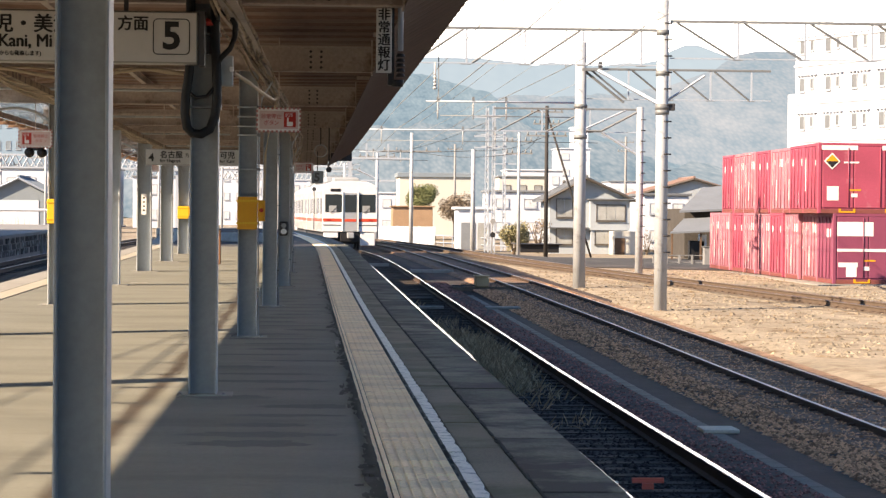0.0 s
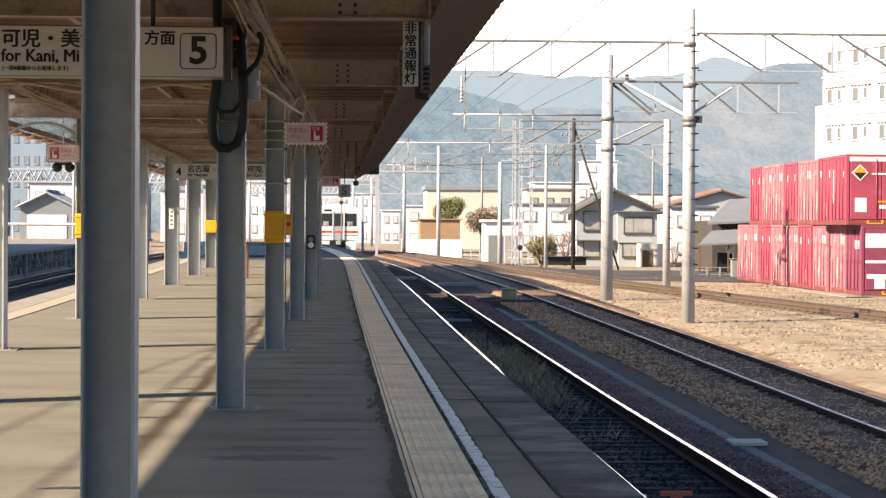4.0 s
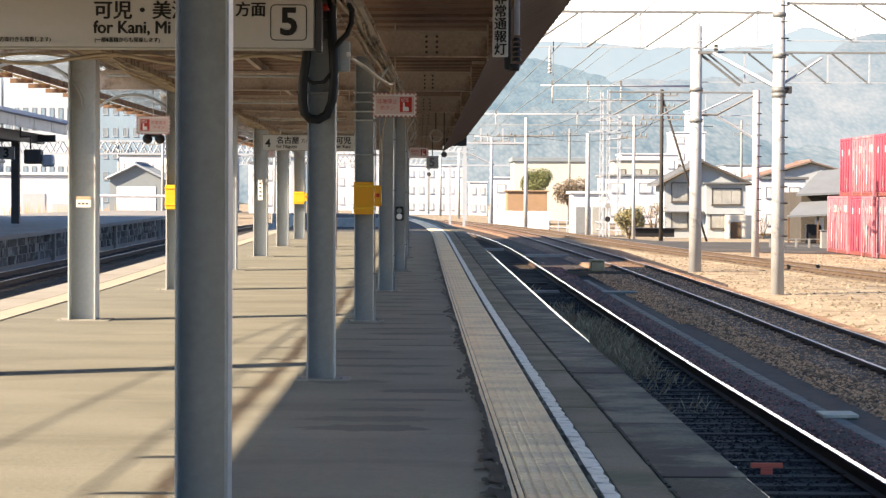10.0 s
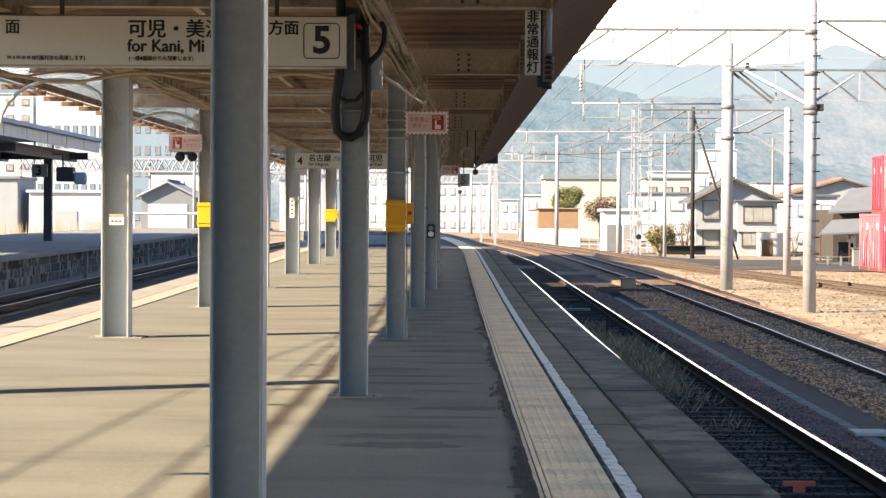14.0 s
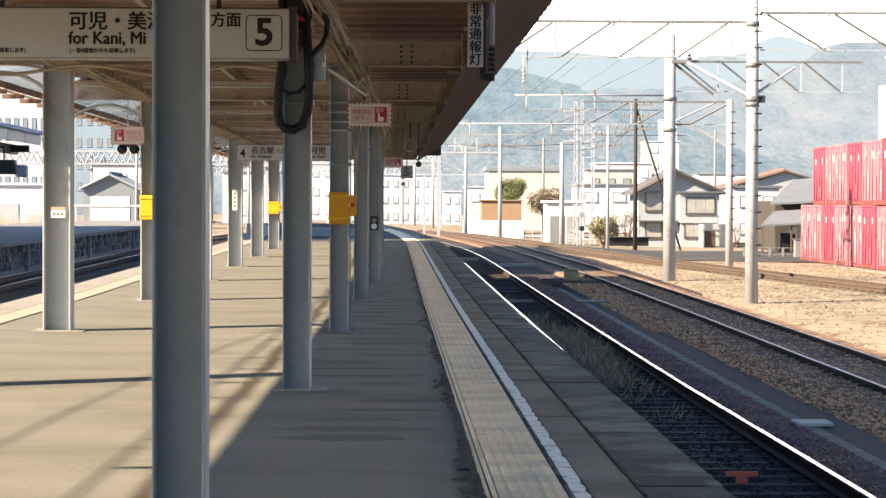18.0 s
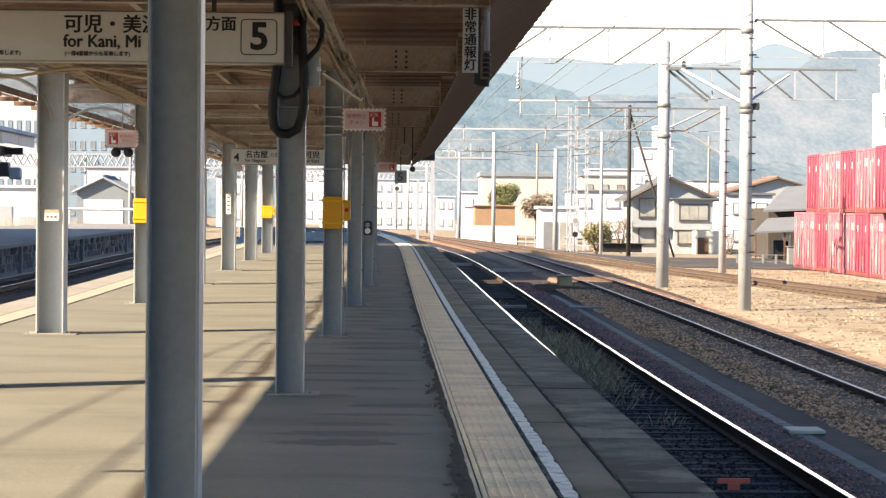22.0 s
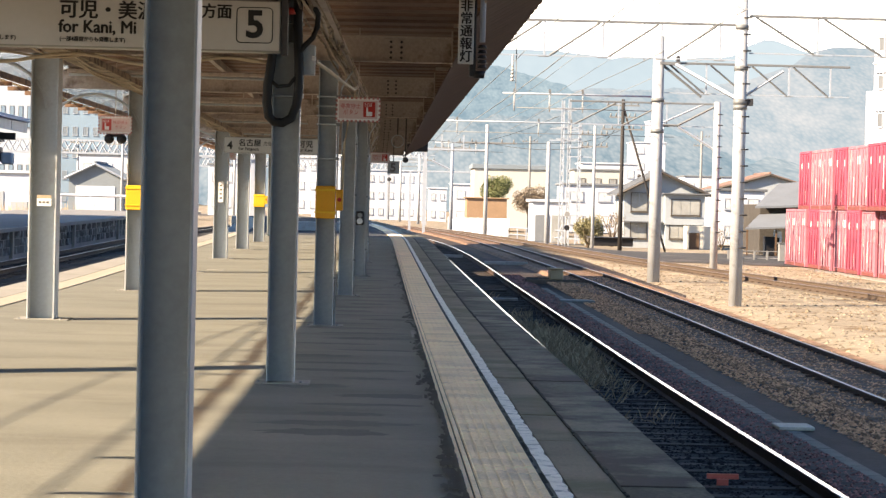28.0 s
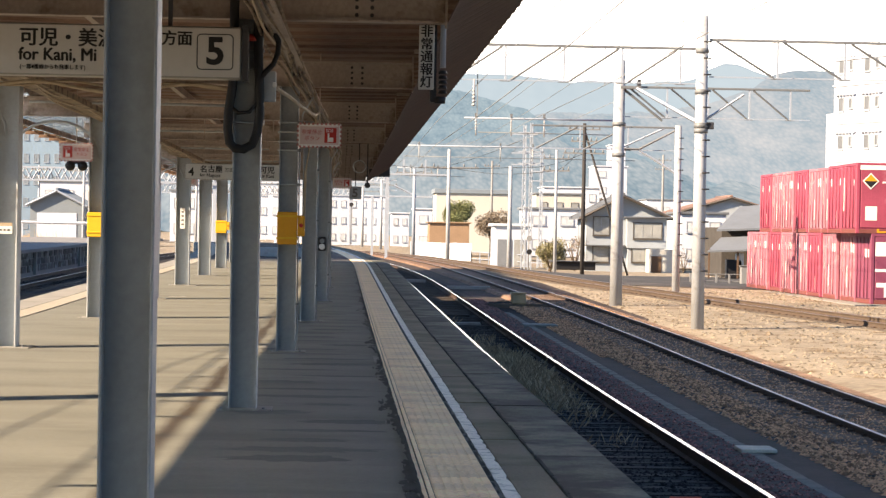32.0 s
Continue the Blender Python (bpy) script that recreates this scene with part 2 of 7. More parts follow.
M_FRAME = mat("dark_window_frame", (0.08, 0.07, 0.06), 0.6, vary=0.1, bump=0)
M_LEAF = mat("leaf_green", (0.155, 0.17, 0.075), 0.75, vary=0.4, scale=2, fine=9, bump=0, island=0.5)
M_LEAF_DRY = mat("leaf_dry", (0.2, 0.165, 0.125), 0.8, vary=0.3, scale=2, fine=9, bump=0, island=0.5)
M_BARK = mat("bark", (0.12, 0.09, 0.06), 0.9, vary=0.3)
M_STONEWALL = mat("old_platform_stone", (0.036, 0.041, 0.044), 0.9, vary=0.6, scale=1.6, fine=10, random=1.3, spots=(0.23, 0.27, 0.29), spot_scale=1.9, spot_cut=0.56)
M_MORTAR = mat("dark_joint", (0.05, 0.048, 0.045), 0.95, vary=0.2)
M_GLASS_BLUE = mat("blue_glass_front", (0.19, 0.26, 0.34), 0.15, vary=0.15, scale=0.1, bump=0, spec=0.7)
M_POLE_DARK = mat("dark_wood_pole", (0.0363, 0.0337, 0.0337), 0.8, vary=0.2)
M_POLE_GREY = mat("grey_pole", (0.207, 0.212, 0.218), 0.7, vary=0.12)
M_WHITE_STEEL = mat("white_painted_steel", (0.313, 0.35, 0.412), 0.5, vary=0.05, bump=0)
M_INSULATOR = mat("white_porcelain", (0.405, 0.405, 0.405), 0.3, vary=0.05, bump=0)
M_PALE_SLAB = mat("pale_concrete_slab", (0.6, 0.53, 0.42), 0.9, vary=0.2, scale=4, fine=40)
M_POINT = mat("dull_machine_case", (0.4, 0.3, 0.17), 0.7, vary=0.3)
M_BROWNPOST = mat("brown_post", (0.2, 0.1, 0.05), 0.7, vary=0.15)
M_PAVE = mat("dark_paving", (0.24, 0.208, 0.145), 0.9, vary=0.3, scale=1.0, fine=60, spots=(0.155, 0.142, 0.085), spot_scale=1.2, spot_cut=0.52, random=0.3)
M_TACTILE_PALE = mat("tactile_pale", (0.34, 0.31, 0.25), 0.75, vary=0.12, scale=2, fine=40)
M_FOOTING = mat("footing_grout", (0.245, 0.238, 0.216), 0.9, vary=0.15)
# glass of far white buildings, paled by haze put into its colour
M_HAZY_GLASS = mat("pale_window_glass", (0.5, 0.52, 0.55), 0.25, vary=0.12, scale=0.5, bump=0, spec=0.4)
M_DARKRED = mat("dark_red_ink", (0.35, 0.04, 0.04), 0.6, vary=0.05, bump=0)
M_GREYINK = mat("grey_small_print", (0.12, 0.115, 0.11), 0.6, vary=0.05, bump=0)
M_GRAVEL_SHADE = mat("dark_grey_gravel", (0.05, 0.05, 0.052), 0.95, vary=0.5, scale=0.8, fine=6, bump=0.8, spots=(0.1, 0.09, 0.08), spot_scale=0.4, spot_cut=0.6)
M_OLDTOP = mat("old_platform_surface", (0.2, 0.2, 0.2), 0.9, vary=0.2, scale=0.5, fine=10)
M_TOWER = mat("pale_blue_panels", (0.36, 0.41, 0.48), 0.5, vary=0.1, scale=0.3, fine=6, bump=0)
M_DARKWALL = mat("dark_weathered_boards", (0.057, 0.0518, 0.0467), 0.85, vary=0.3, scale=1, fine=8)
M_BARN = mat("blue_grey_metal_wall", (0.18, 0.21, 0.24), 0.7, vary=0.1, scale=1, fine=8)
M_BALLAST_NEAR = mat("ballast_loose_stones", (0.47, 0.255, 0.135), 0.95, vary=0.6, scale=1.1, fine=9, bump=0.6, island=1.2)
M_BALLAST_RED = mat("ballast_reddish_stones", (0.235, 0.118, 0.1), 0.95, vary=0.6, scale=1.1, fine=9, bump=0.6, island=1.2)
# brighter yellow of the ribs, also the sunlit copy of the box yellow
M_YELLOW_BRIGHT_SUN = mat("bright_yellow_paint", (0.6, 0.355, 0.02), 0.45, vary=0.06)

# ---- mesh helpers ----
def box(bm, x0, x1, y0, y1, z0, z1):
    v = [bm.verts.new((x, y, z)) for z in (z0, z1) for y in (y0, y1) for x in (x0, x1)]
    for f in ((0, 2, 3, 1), (4, 5, 7, 6), (0, 1, 5, 4), (2, 6, 7, 3), (0, 4, 6, 2), (1, 3, 7, 5)):
        bm.faces.new([v[i] for i in f])
    return v


def tube(bm, a, b, r0, r1=None, n=8, caps=True):
    """A round bar from a to b."""
    a, b = Vector(a), Vector(b)
    r1 = r0 if r1 is None else r1
    q = (b - a).to_track_quat("Z", "Y")
    rings = []
    for p, r in ((a, r0), (b, r1)):
        rings.append([bm.verts.new(p + q @ Vector((r * math.cos(2 * math.pi * k / n), r * math.sin(2 * math.pi * k / n), 0))) for k in range(n)])
    for k in range(n):
        f = bm.faces.new((rings[0][k], rings[0][(k + 1) % n], rings[1][(k + 1) % n], rings[1][k]))
        f.smooth = n > 5
    if caps:
        bm.faces.new(rings[0][::-1]), bm.faces.new(rings[1])


def bar(bm, a, b, w, h=None):
    """A square bar from a to b."""
    tube(bm, a, b, w * 0.7071, (h or w) * 0.7071, 4)


def hose(bm, pts, r, n=6):
    """A bent pipe along points."""
    pts = [Vector(p) for p in pts]
    rings = []
    for i, p in enumerate(pts):
        way = (pts[min(i + 1, len(pts) - 1)] - pts[max(i - 1, 0)]).normalized()
        q = way.to_track_quat("Z", "Y")
        rings.append([bm.verts.new(p + q @ Vector((r * math.cos(2 * math.pi * k / n), r * math.sin(2 * math.pi * k / n), 0))) for k in range(n)])
    for a, b in zip(rings, rings[1:]):
        off = min(range(n), key=lambda o: (a[0].co - b[o].co).length)
        for k in range(n):
            f = bm.faces.new((a[k], a[(k + 1) % n], b[(k + 1 + off) % n], b[(k + off) % n]))
            f.smooth = True


def sweep(bm, profile, stations, closed=True):
    """A profile of (x, z) carried along stations of (x, y, z)."""
    rows = [[bm.verts.new((sx + px, sy, sz + pz)) for px, pz in profile] for sx, sy, sz in stations]
    m = len(profile)
    for a, b in zip(rows, rows[1:]):
        for k in range(m if closed else m - 1):
            bm.faces.new((a[k], a[(k + 1) % m], b[(k + 1) % m], b[k]))
    if closed:
        bm.faces.new(rows[0][::-1]), bm.faces.new(rows[-1])


def part(name, bm, material, parent=None, label="", at=None, kind=""):
    """Links a bmesh as one mesh object, under a thing or a part if given."""
    me = bpy.data.meshes.new(name)
    bmesh.ops.recalc_face_normals(bm, faces=bm.faces)
    bm.to_mesh(me)
    bm.free()
    me.materials.append(material)
    ob = new(name, me)
    if parent:
        ob.parent = parent
    if at:
        ob.matrix_basis = at
    if label or kind:
        tagged(ob, label=label, kind=kind)
    return ob


def again(ob, parent, at, name=None):
    """Another piece on the same mesh."""
    o = new(name or ob.name.split(".")[0], ob.data)
    o.parent = parent
    o.matrix_basis = at
    return o


def thing(name, at, label, category, group="", kind=""):
    """An Empty at a thing's base."""
    ob = new(name)
    ob.empty_display_size = 0.2
    ob.matrix_basis = at if isinstance(at, Matrix) else pose(*at)
    return tagged(ob, label, category, group, kind)


def bm_new():
    return bmesh.new()


def boxes(*lots):
    bm = bmesh.new()
    for b in lots:
        box(bm, *b)
    return bm


def cut(bm, w):
    """Rounds all edges slightly."""
    bmesh.ops.bevel(bm, geom=list(bm.edges), offset=w, segments=1, affect="EDGES")
    return bm


def lift(y):
    """How far the line climbs with distance, and falls again."""
    return float(np.interp(y, (0, 28, 34, 122, 135, 165, 320, 600), (0, 0, 0.017, 0.5, 0.51, 0.47, -0.35, -0.6)))


def bend_platform(y):
    return 0.0 if y < 65 else -((y - 65) ** 2) / 1160


def line_5(y):
    """The middle of the track beside the platform."""
    return float(np.interp(y, (0, 22, 45, 67, 85, 97, 108, 117, 126, 138, 151, 166, 181, 215, 253, 310, 420, 600), (3.44, 3.43, 3.36, 3.33, 3.3, 3.2, 2.95, 2.58, 2.12, 1.46, 1.0, 0.53, 0.06, -1.0, -2.3, -4.3, -8.0, -15.0)))


def line_6(y):
    return float(np.interp(y, (0, 37, 50, 67, 80, 96, 120, 160, 300), (7.2, 7.2, 7.2, 7.08, 6.92, 6.55, 5.9, 4.6, 1.0)))


def line_7(y):
    return float(np.interp(y, (0, 40, 60, 68, 81, 96, 117, 150, 200, 300), (20.5, 17.0, 14.7, 13.7, 12.0, 10.2, 8.4, 6.6, 4.6, 2.5)))


def scatter(bm, place, count, size, flat=0.6, seed=1):
    """Small rough stones."""
    rnd = random.Random(seed)
    verts, faces = [], []
    for _ in range(count):
        x, y, z = place(rnd)
        r = size * rnd.uniform(0.6, 1.5)
        a = rnd.uniform(0, 6.28)
        n = len(verts)
        for k in range(4):
            q = r * rnd.uniform(0.7, 1.2)
            verts.append((x + q * math.cos(a + k * 1.571), y + q * math.sin(a + k * 1.571), z))
        verts.append((x + r * rnd.uniform(-0.3, 0.3), y + r * rnd.uniform(-0.3, 0.3), z + r * flat * rnd.uniform(0.7, 1.4)))
        for k in range(4):
            faces.append((n + k, n + (k + 1) % 4, n + 4))
    me = bpy.data.meshes.new("stones")
    me.from_pydata(verts, [], faces)
    return me


def stuff(name, me, material, label, category="", parent=None):
    me.materials.append(material)
    ob = new(name, me)
    ob.parent = parent
    tagged(ob, label, category if parent is None else "", kind="stuff")
    return ob


def glyphs(body, size, thick):
    """The outlines of a text as a flat mesh."""
    cu = bpy.data.curves.new("text", "FONT")
    cu.body, cu.size, cu.extrude, cu.resolution_u, cu.offset = body, size, 0.0008, 3, thick
    tmp = bpy.data.objects.new("text", cu)
    scene.collection.objects.link(tmp)
    bpy.context.view_layer.update()
    me = bpy.data.meshes.new_from_object(tmp.evaluated_get(bpy.context.evaluated_depsgraph_get()))
    bpy.data.objects.remove(tmp)
    return me


def width(me):
    return max(v.co.x for v in me.vertices) - min(v.co.x for v in me.vertices)


# every letter that the signs use, drawn once at a size of one
LETTERS, STEPS, HH = {}, {}, width(glyphs("HH", 1.0, 0.0))
for ch in sorted(set("可児・美濃方面行きも発車します(一部番線から)非常通報灯停止ボタン名古屋forKani,MNgyaSO345")):
    LETTERS[ch] = glyphs(ch, 1.0, 0.028 if ch.isdigit() else 0.0)
    STEPS[ch] = width(glyphs("H" + ch + "H", 1.0, 0.0)) - HH
STEPS[" "] = 0.28


def words(name, body, size, material, parent, at, stretch=1.0, bold=0.0):
    """Flat lettering, a mesh for each letter, in the plane of at (x across, y up)."""
    x = 0.0
    for ch in body:
        if ch != " ":
            bm = bmesh.new()
            for k, (dx, dy) in enumerate(((0, 0), (bold, 0), (-bold, 0), (0, bold * 0.6), (0, -bold * 0.6)) if bold else ((0, 0),)):
                n = len(bm.verts)
                bm.from_mesh(LETTERS[ch])
                bm.verts.ensure_lookup_table()
                for v in bm.verts[n:]:
                    v.co = Vector((v.co.x * size + dx, v.co.y * size + dy, v.co.z - 0.0002 * k))
            me = bpy.data.meshes.new(name)
            bm.to_mesh(me)
            bm.free()
            me.materials.append(material)
            ob = new("digit" if ch.isdigit() else "letter", me)
            ob.parent = parent
            ob.matrix_basis = at @ pose(x * stretch, 0, 0) @ Matrix.Diagonal((stretch, 1, 1, 1))
        x += STEPS[ch] * size


UP = pose(0, 0, 0, 90)

# ---- ground ----
RAIL_Z = -1.1


def ground_z(x, y):
    side = min(max((x - 10) / 8, 0), 1)
    under = min(max(9.0 - x, 0), 1)
    z = RAIL_Z - 0.16 - 0.16 * under + lift(y) * (1 - 0.7 * side) + 0.12 * side
    far = min(max((y - 112) / 80, 0), 1) * min(max((x - 7) / 8, 0), 1)
    return z * (1 - far) + (-2.1) * far


bm = bm_new()
xs = [-4000, -1200, -400, -120, -60, -30, -20, -16, -12, -8, -4, 0, 2, 4, 6, 8, 9, 10, 11, 12, 13, 14, 16, 18, 20, 22, 25, 28, 34, 40, 60, 100, 200, 800, 4000]
ys = [-60, -20, 0, 10, 20, 30, 40, 50, 60, 70, 80, 90, 100, 106, 112, 118, 124, 130, 136, 142, 150, 160, 175, 190, 205, 220, 260, 320, 500, 900, 2000, 4800]
grid = [[bm.verts.new((x, y, ground_z(x, y))) for x in xs] for y in ys]
for a, b in zip(grid, grid[1:]):
    for i in range(len(xs) - 1):
        bm.faces.new((a[i], a[i + 1], b[i + 1], b[i])).smooth = True
tagged(part("ground", bm, M_GROUND), "dry tan gravel and withered grass of a rail yard", "ground", kind="structure")

# ---- island platform ----
YS = [-45, -20, 0, 10, 20, 28, 34, 40, 50, 60, 66, 72, 78, 84, 90, 96, 102, 108, 114, 120]


def line(x=0.0, z=0.0, ys=YS):
    return [(x + bend_platform(y), y, z + lift(y)) for y in ys]


EDGE = 1.559
platform = thing("platform", (0, 0, 0), "asphalt island railway platform with yellow tactile paving", "platform", kind="structure")
bm = bm_new()
sweep(bm, [(-4.72, -1.3), (0.885, -1.3), (0.885, 0), (-4.72, 0)], line(ys=[y for y in YS if y <= 72]))
part("deck", bm, M_ASPHALT, platform)
# shade over the platform end is put into a darker asphalt colour
M_ASPHALT_SHADE = mat("fresh_dark_asphalt", (0.05, 0.051, 0.052), 0.9, vary=0.25, scale=0.6, fine=40, bump=0.5)
bm = bm_new()
sweep(bm, [(-4.72, -1.3), (0.885, -1.3), (0.885, 0), (-4.72, 0)], line(ys=[y for y in YS if y >= 72]))
part("deck_end", bm, M_ASPHALT_SHADE, platform, "platform end, shade put into its darker asphalt")
bm = bm_new()
sweep(bm, [(0.889, -1.3), (1.47, -1.3), (1.47, -0.2), (0.889, -0.02)], line())
part("edge_wall", bm, M_EDGE, platform, "dark concrete platform wall")
bm = bm_new()
sweep(bm, [(-5.27, -1.3), (-4.724, -1.3), (-4.724, -0.002), (-5.27, -0.002)], line())
part("far_edge", bm, M_CONCRETE, platform, "pale concrete edge")
# sunlight on the far strip is put into a paler tactile yellow
bm = bm_new()
sweep(bm, [(-4.69, 0.002), (-4.37, 0.002), (-4.37, 0.012), (-4.69, 0.012)], line())
part("far_tactile_strip", bm, M_TACTILE_PALE, platform, "yellow tactile strip along the other edge, paled for sunlight")
bm = bm_new()
sweep(bm, [(-4.735, 0.0), (-4.705, 0.0), (-4.705, 0.004), (-4.735, 0.004)], line())
part("far_joint", bm, M_MORTAR, platform, "dark joint beside the far edge")
# border strips and the dirty joint beside the paving
bm = bm_new()
sweep(bm, [(0.405, 0.001), (0.425, 0.001), (0.425, 0.009), (0.405, 0.009)], line())
part("border_strip", bm, M_TACTILE, platform)
bm = bm_new()
sweep(bm, [(0.435, 0.001), (0.458, 0.001), (0.458, 0.011), (0.435, 0.011)], line())
part("border_strip", bm, M_TACTILE, platform)
M_DIRT = mat("dirt_and_moss", (0.04, 0.042, 0.034), 0.95, vary=0.4, scale=4, fine=30)
rnd = random.Random(12)
bm = bm_new()
for k in range(900):
    y = 8.5 + 52 * rnd.random() ** 1.4
    rx, ry = rnd.uniform(0.006, 0.035), rnd.uniform(0.04, 0.22)
    x = 0.402 - abs(rnd.gauss(0, 0.03)) * (1 + 0.8 * math.sin(y * 1.3))
    ring = []
    for a in range(9):
        q, w = 2 * math.pi * a / 9, rnd.uniform(0.5, 1.15)
        ring.append(bm.verts.new((min(x + rx * w * math.cos(q), 0.404), y + ry * w * math.sin(q), lift(y) + 0.003 + 0.00002 * k)))
    bm.faces.new(ring)
part("moss_patches", bm, M_DIRT, platform, "black dirt and moss along the paving", kind="stuff")
rnd = random.Random(5)
bm = bm_new()
for k in range(260):
    y = 9 + 0.25 * k + rnd.uniform(0, 0.2)
    w = rnd.uniform(0.006, 0.022)
    box(bm, 0.781, 0.783 + w, y, y + rnd.uniform(0.1, 0.4), lift(y) + 0.001, lift(y) + 0.004)
part("dirt_joint", bm, M_DIRT, platform, kind="stuff")
bm = bm_new()
for k in range(420):
    y = 9 + 0.15 * k + rnd.uniform(0, 0.12)
    w = rnd.uniform(0.004, 0.016)
    box(bm, 1.131 - w * rnd.random(), 1.131 + w, y, y + rnd.uniform(0.05, 0.28), lift(y) - 0.004, lift(y) + 0.003)
part("slab_joint_dirt", bm, M_DIRT, platform, "black dirt in the joint between slabs", kind="stuff")
for x, y, w, d in ((0.36, 22.3, 0.06, 1.5), (-2.9, 40, 0.3, 0.3)):
    part("floor_plate", boxes((x - w / 2, x + w / 2, y - d / 2, y + d / 2, lift(y) + 0.001, lift(y) + 0.006)), M_CONCRETE, platform, "small pale metal floor plate")

# dried water stains where people walk
M_STAIN = mat("water_stain", (0.09, 0.094, 0.083), 0.8, vary=0.3, scale=2, fine=45, bump=0.5)
rnd = random.Random(44)
for k in range(34):
    cx, cy, rx, ry = rnd.uniform(-0.6, 0.15), 12.5 + 30 * ((k + 0.5) / 34) ** 1.2, rnd.uniform(0.2, 0.6), rnd.uniform(0.1, 0.22)
    bm = bm_new()
    ring = []
    for a in range(44):
        q, w = 2 * math.pi * a / 44, rnd.uniform(0.7, 1.1)
        px, py = min(cx + rx * w * math.cos(q), 0.3), cy + ry * w * math.sin(q)
        ring.append(bm.verts.new((px, py, lift(py) + 0.002 + 0.0001 * k)))
    bm.faces.new(ring)
    part("water_stain", bm, M_STAIN, platform, "dark dried water stain")

# ---- canopy ----
COL_Y = [8.55 + 7.55 * k for k in range(9)]
COL_ALL = [8.55 + 7.55 * k for k in range(-7, 9)]
BEAM_Z = 2.786


def col_x(y):
    return float(np.interp(y, (-45, 0, 38.8, 46.3, 53.8, 61.4, 69), (-1.2, -0.955, -0.342, -0.335, -0.38, -0.42, -0.46)))


def sun_x(y):
    """The column row on the sunlit side."""
    return float(np.interp(y, (16, 23.7, 31.3, 38.8, 46, 62), (-3.7, -3.535, -3.36, -3.29, -3.265, -3.275)))


def column(name, x, y, w, label, group, material):
    """A rolled steel column whose web faces along the platform."""
    z0 = lift(y)
    c = thing(name, (x, y, z0), label, "column", group)
    h, t, d = BEAM_Z - z0, w * 0.06, w * 0.5
    bm = bm_new()
    box(bm, -w / 2 + t, w / 2 - t, -0.012, 0.012, 0.012, h)
    part("web", bm, material, c)
    for s in (-1, 1):
        x0, x1 = sorted((s * w / 2, s * (w / 2 - t)))
        part("flange", cut(boxes((x0, x1, -d, d, 0.012, h)), 0.003), material, c)
    bp = part("base_plate", boxes((-w * 0.9, w * 0.9 + 0.03, -w * 0.8, w * 0.8, 0.001, 0.012)), M_FOOTING, c, "pale footing plate")
    for bx in (-0.75, 0.75):
        bm = bm_new()
        tube(bm, (bx * w, -w * 0.6, 0.012), (bx * w, -w * 0.6, 0.025), 0.011, n=6)
        part("anchor_bolt", bm, M_STEEL, bp)
    return c


# sun and shade on the two rows are put into their paint tones
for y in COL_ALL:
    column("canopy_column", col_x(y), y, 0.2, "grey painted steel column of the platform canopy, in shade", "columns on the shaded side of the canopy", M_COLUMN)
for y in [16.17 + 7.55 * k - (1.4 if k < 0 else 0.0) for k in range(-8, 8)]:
    column("canopy_column", sun_x(y), y, 0.29, "grey steel canopy column, sunlight put into its paler paint", "columns on the sunlit side of the canopy", M_COLUMN_LIGHT)

canopy = thing("canopy", (0, 0, 0), "brown steel platform canopy with a corrugated roof", "canopy", kind="structure")
# ribbed roof sheet, ribs across the platform
verts, faces = [], []
n = 1188
for k in range(n):
    y = -45 + 116.6 * k / (n - 1)
    z = 3.225 + (0.05 if k % 8 in (1, 2, 3) else 0.0)
    verts += [(-4.6 + 0.0096 * y, y, z - 0.17), (-3.66 + 0.0096 * y, y, z), (-2.0, y, z - 0.03), (1.45, y, z)]
    if k:
        b = 4 * k
        faces += [(b - 4 + i, b + i, b + 1 + i, b - 3 + i) for i in range(3)]
me = bpy.data.meshes.new("roof_sheet")
me.from_pydata(verts, [], faces)
me.materials.append(M_ROOF)
ob = new("roof_sheet", me)
ob.parent = canopy
md = ob.modifiers.new("thick", "SOLIDIFY")
md.thickness = 0.012
bm = bm_new()
sweep(bm, [(-5.40, 2.82), (-5.33, 2.82), (-5.33, 2.89), (-5.40, 2.89)], [(-0.302, -45, 0), (0.817, 71.6, 0)])
part("eave_beam", bm, M_RUST, canopy, "rusty brown edge beam")
part("end_gutter", cut(boxes((-4.5, 1.5, 71.45, 71.75, 2.98, 3.26)), 0.01), M_STEEL_DARK, canopy, "dark gutter at the canopy end")
M_PANEL = mat("clear_plastic_sheet", (0.86, 0.9, 0.92), 0.06, vary=0.05, scale=2, bump=0)
M_PANEL.node_tree.nodes["Principled BSDF"].inputs["Transmission Weight"].default_value = 1.0
M_PANEL.node_tree.nodes["Principled BSDF"].inputs["IOR"].default_value = 1.03
rnd = random.Random(77)
for k in range(146):
    y = -45 + 0.8 * k
    x = 0.0096 * y
    o = rnd.uniform(-0.02, 0.03)
    zo = 2.92 - o * 0.2
    bm = bm_new()
    v = [bm.verts.new(p) for dz in (0, 0.005) for p in ((-5.335 + x - o, y, zo + dz), (-5.335 + x - o + rnd.uniform(-0.012, 0.012), y + 0.8, zo + dz), (-4.4 + x, y + 0.8, 3.07 + dz), (-4.4 + x, y, 3.07 + dz))]
    for f in ((3, 2, 1, 0), (4, 5, 6, 7), (0, 1, 5, 4), (1, 2, 6, 5), (2, 3, 7, 6), (3, 0, 4, 7)):
        bm.faces.new([v[i] for i in f])
    part("light_panel", bm, M_PANEL, canopy)
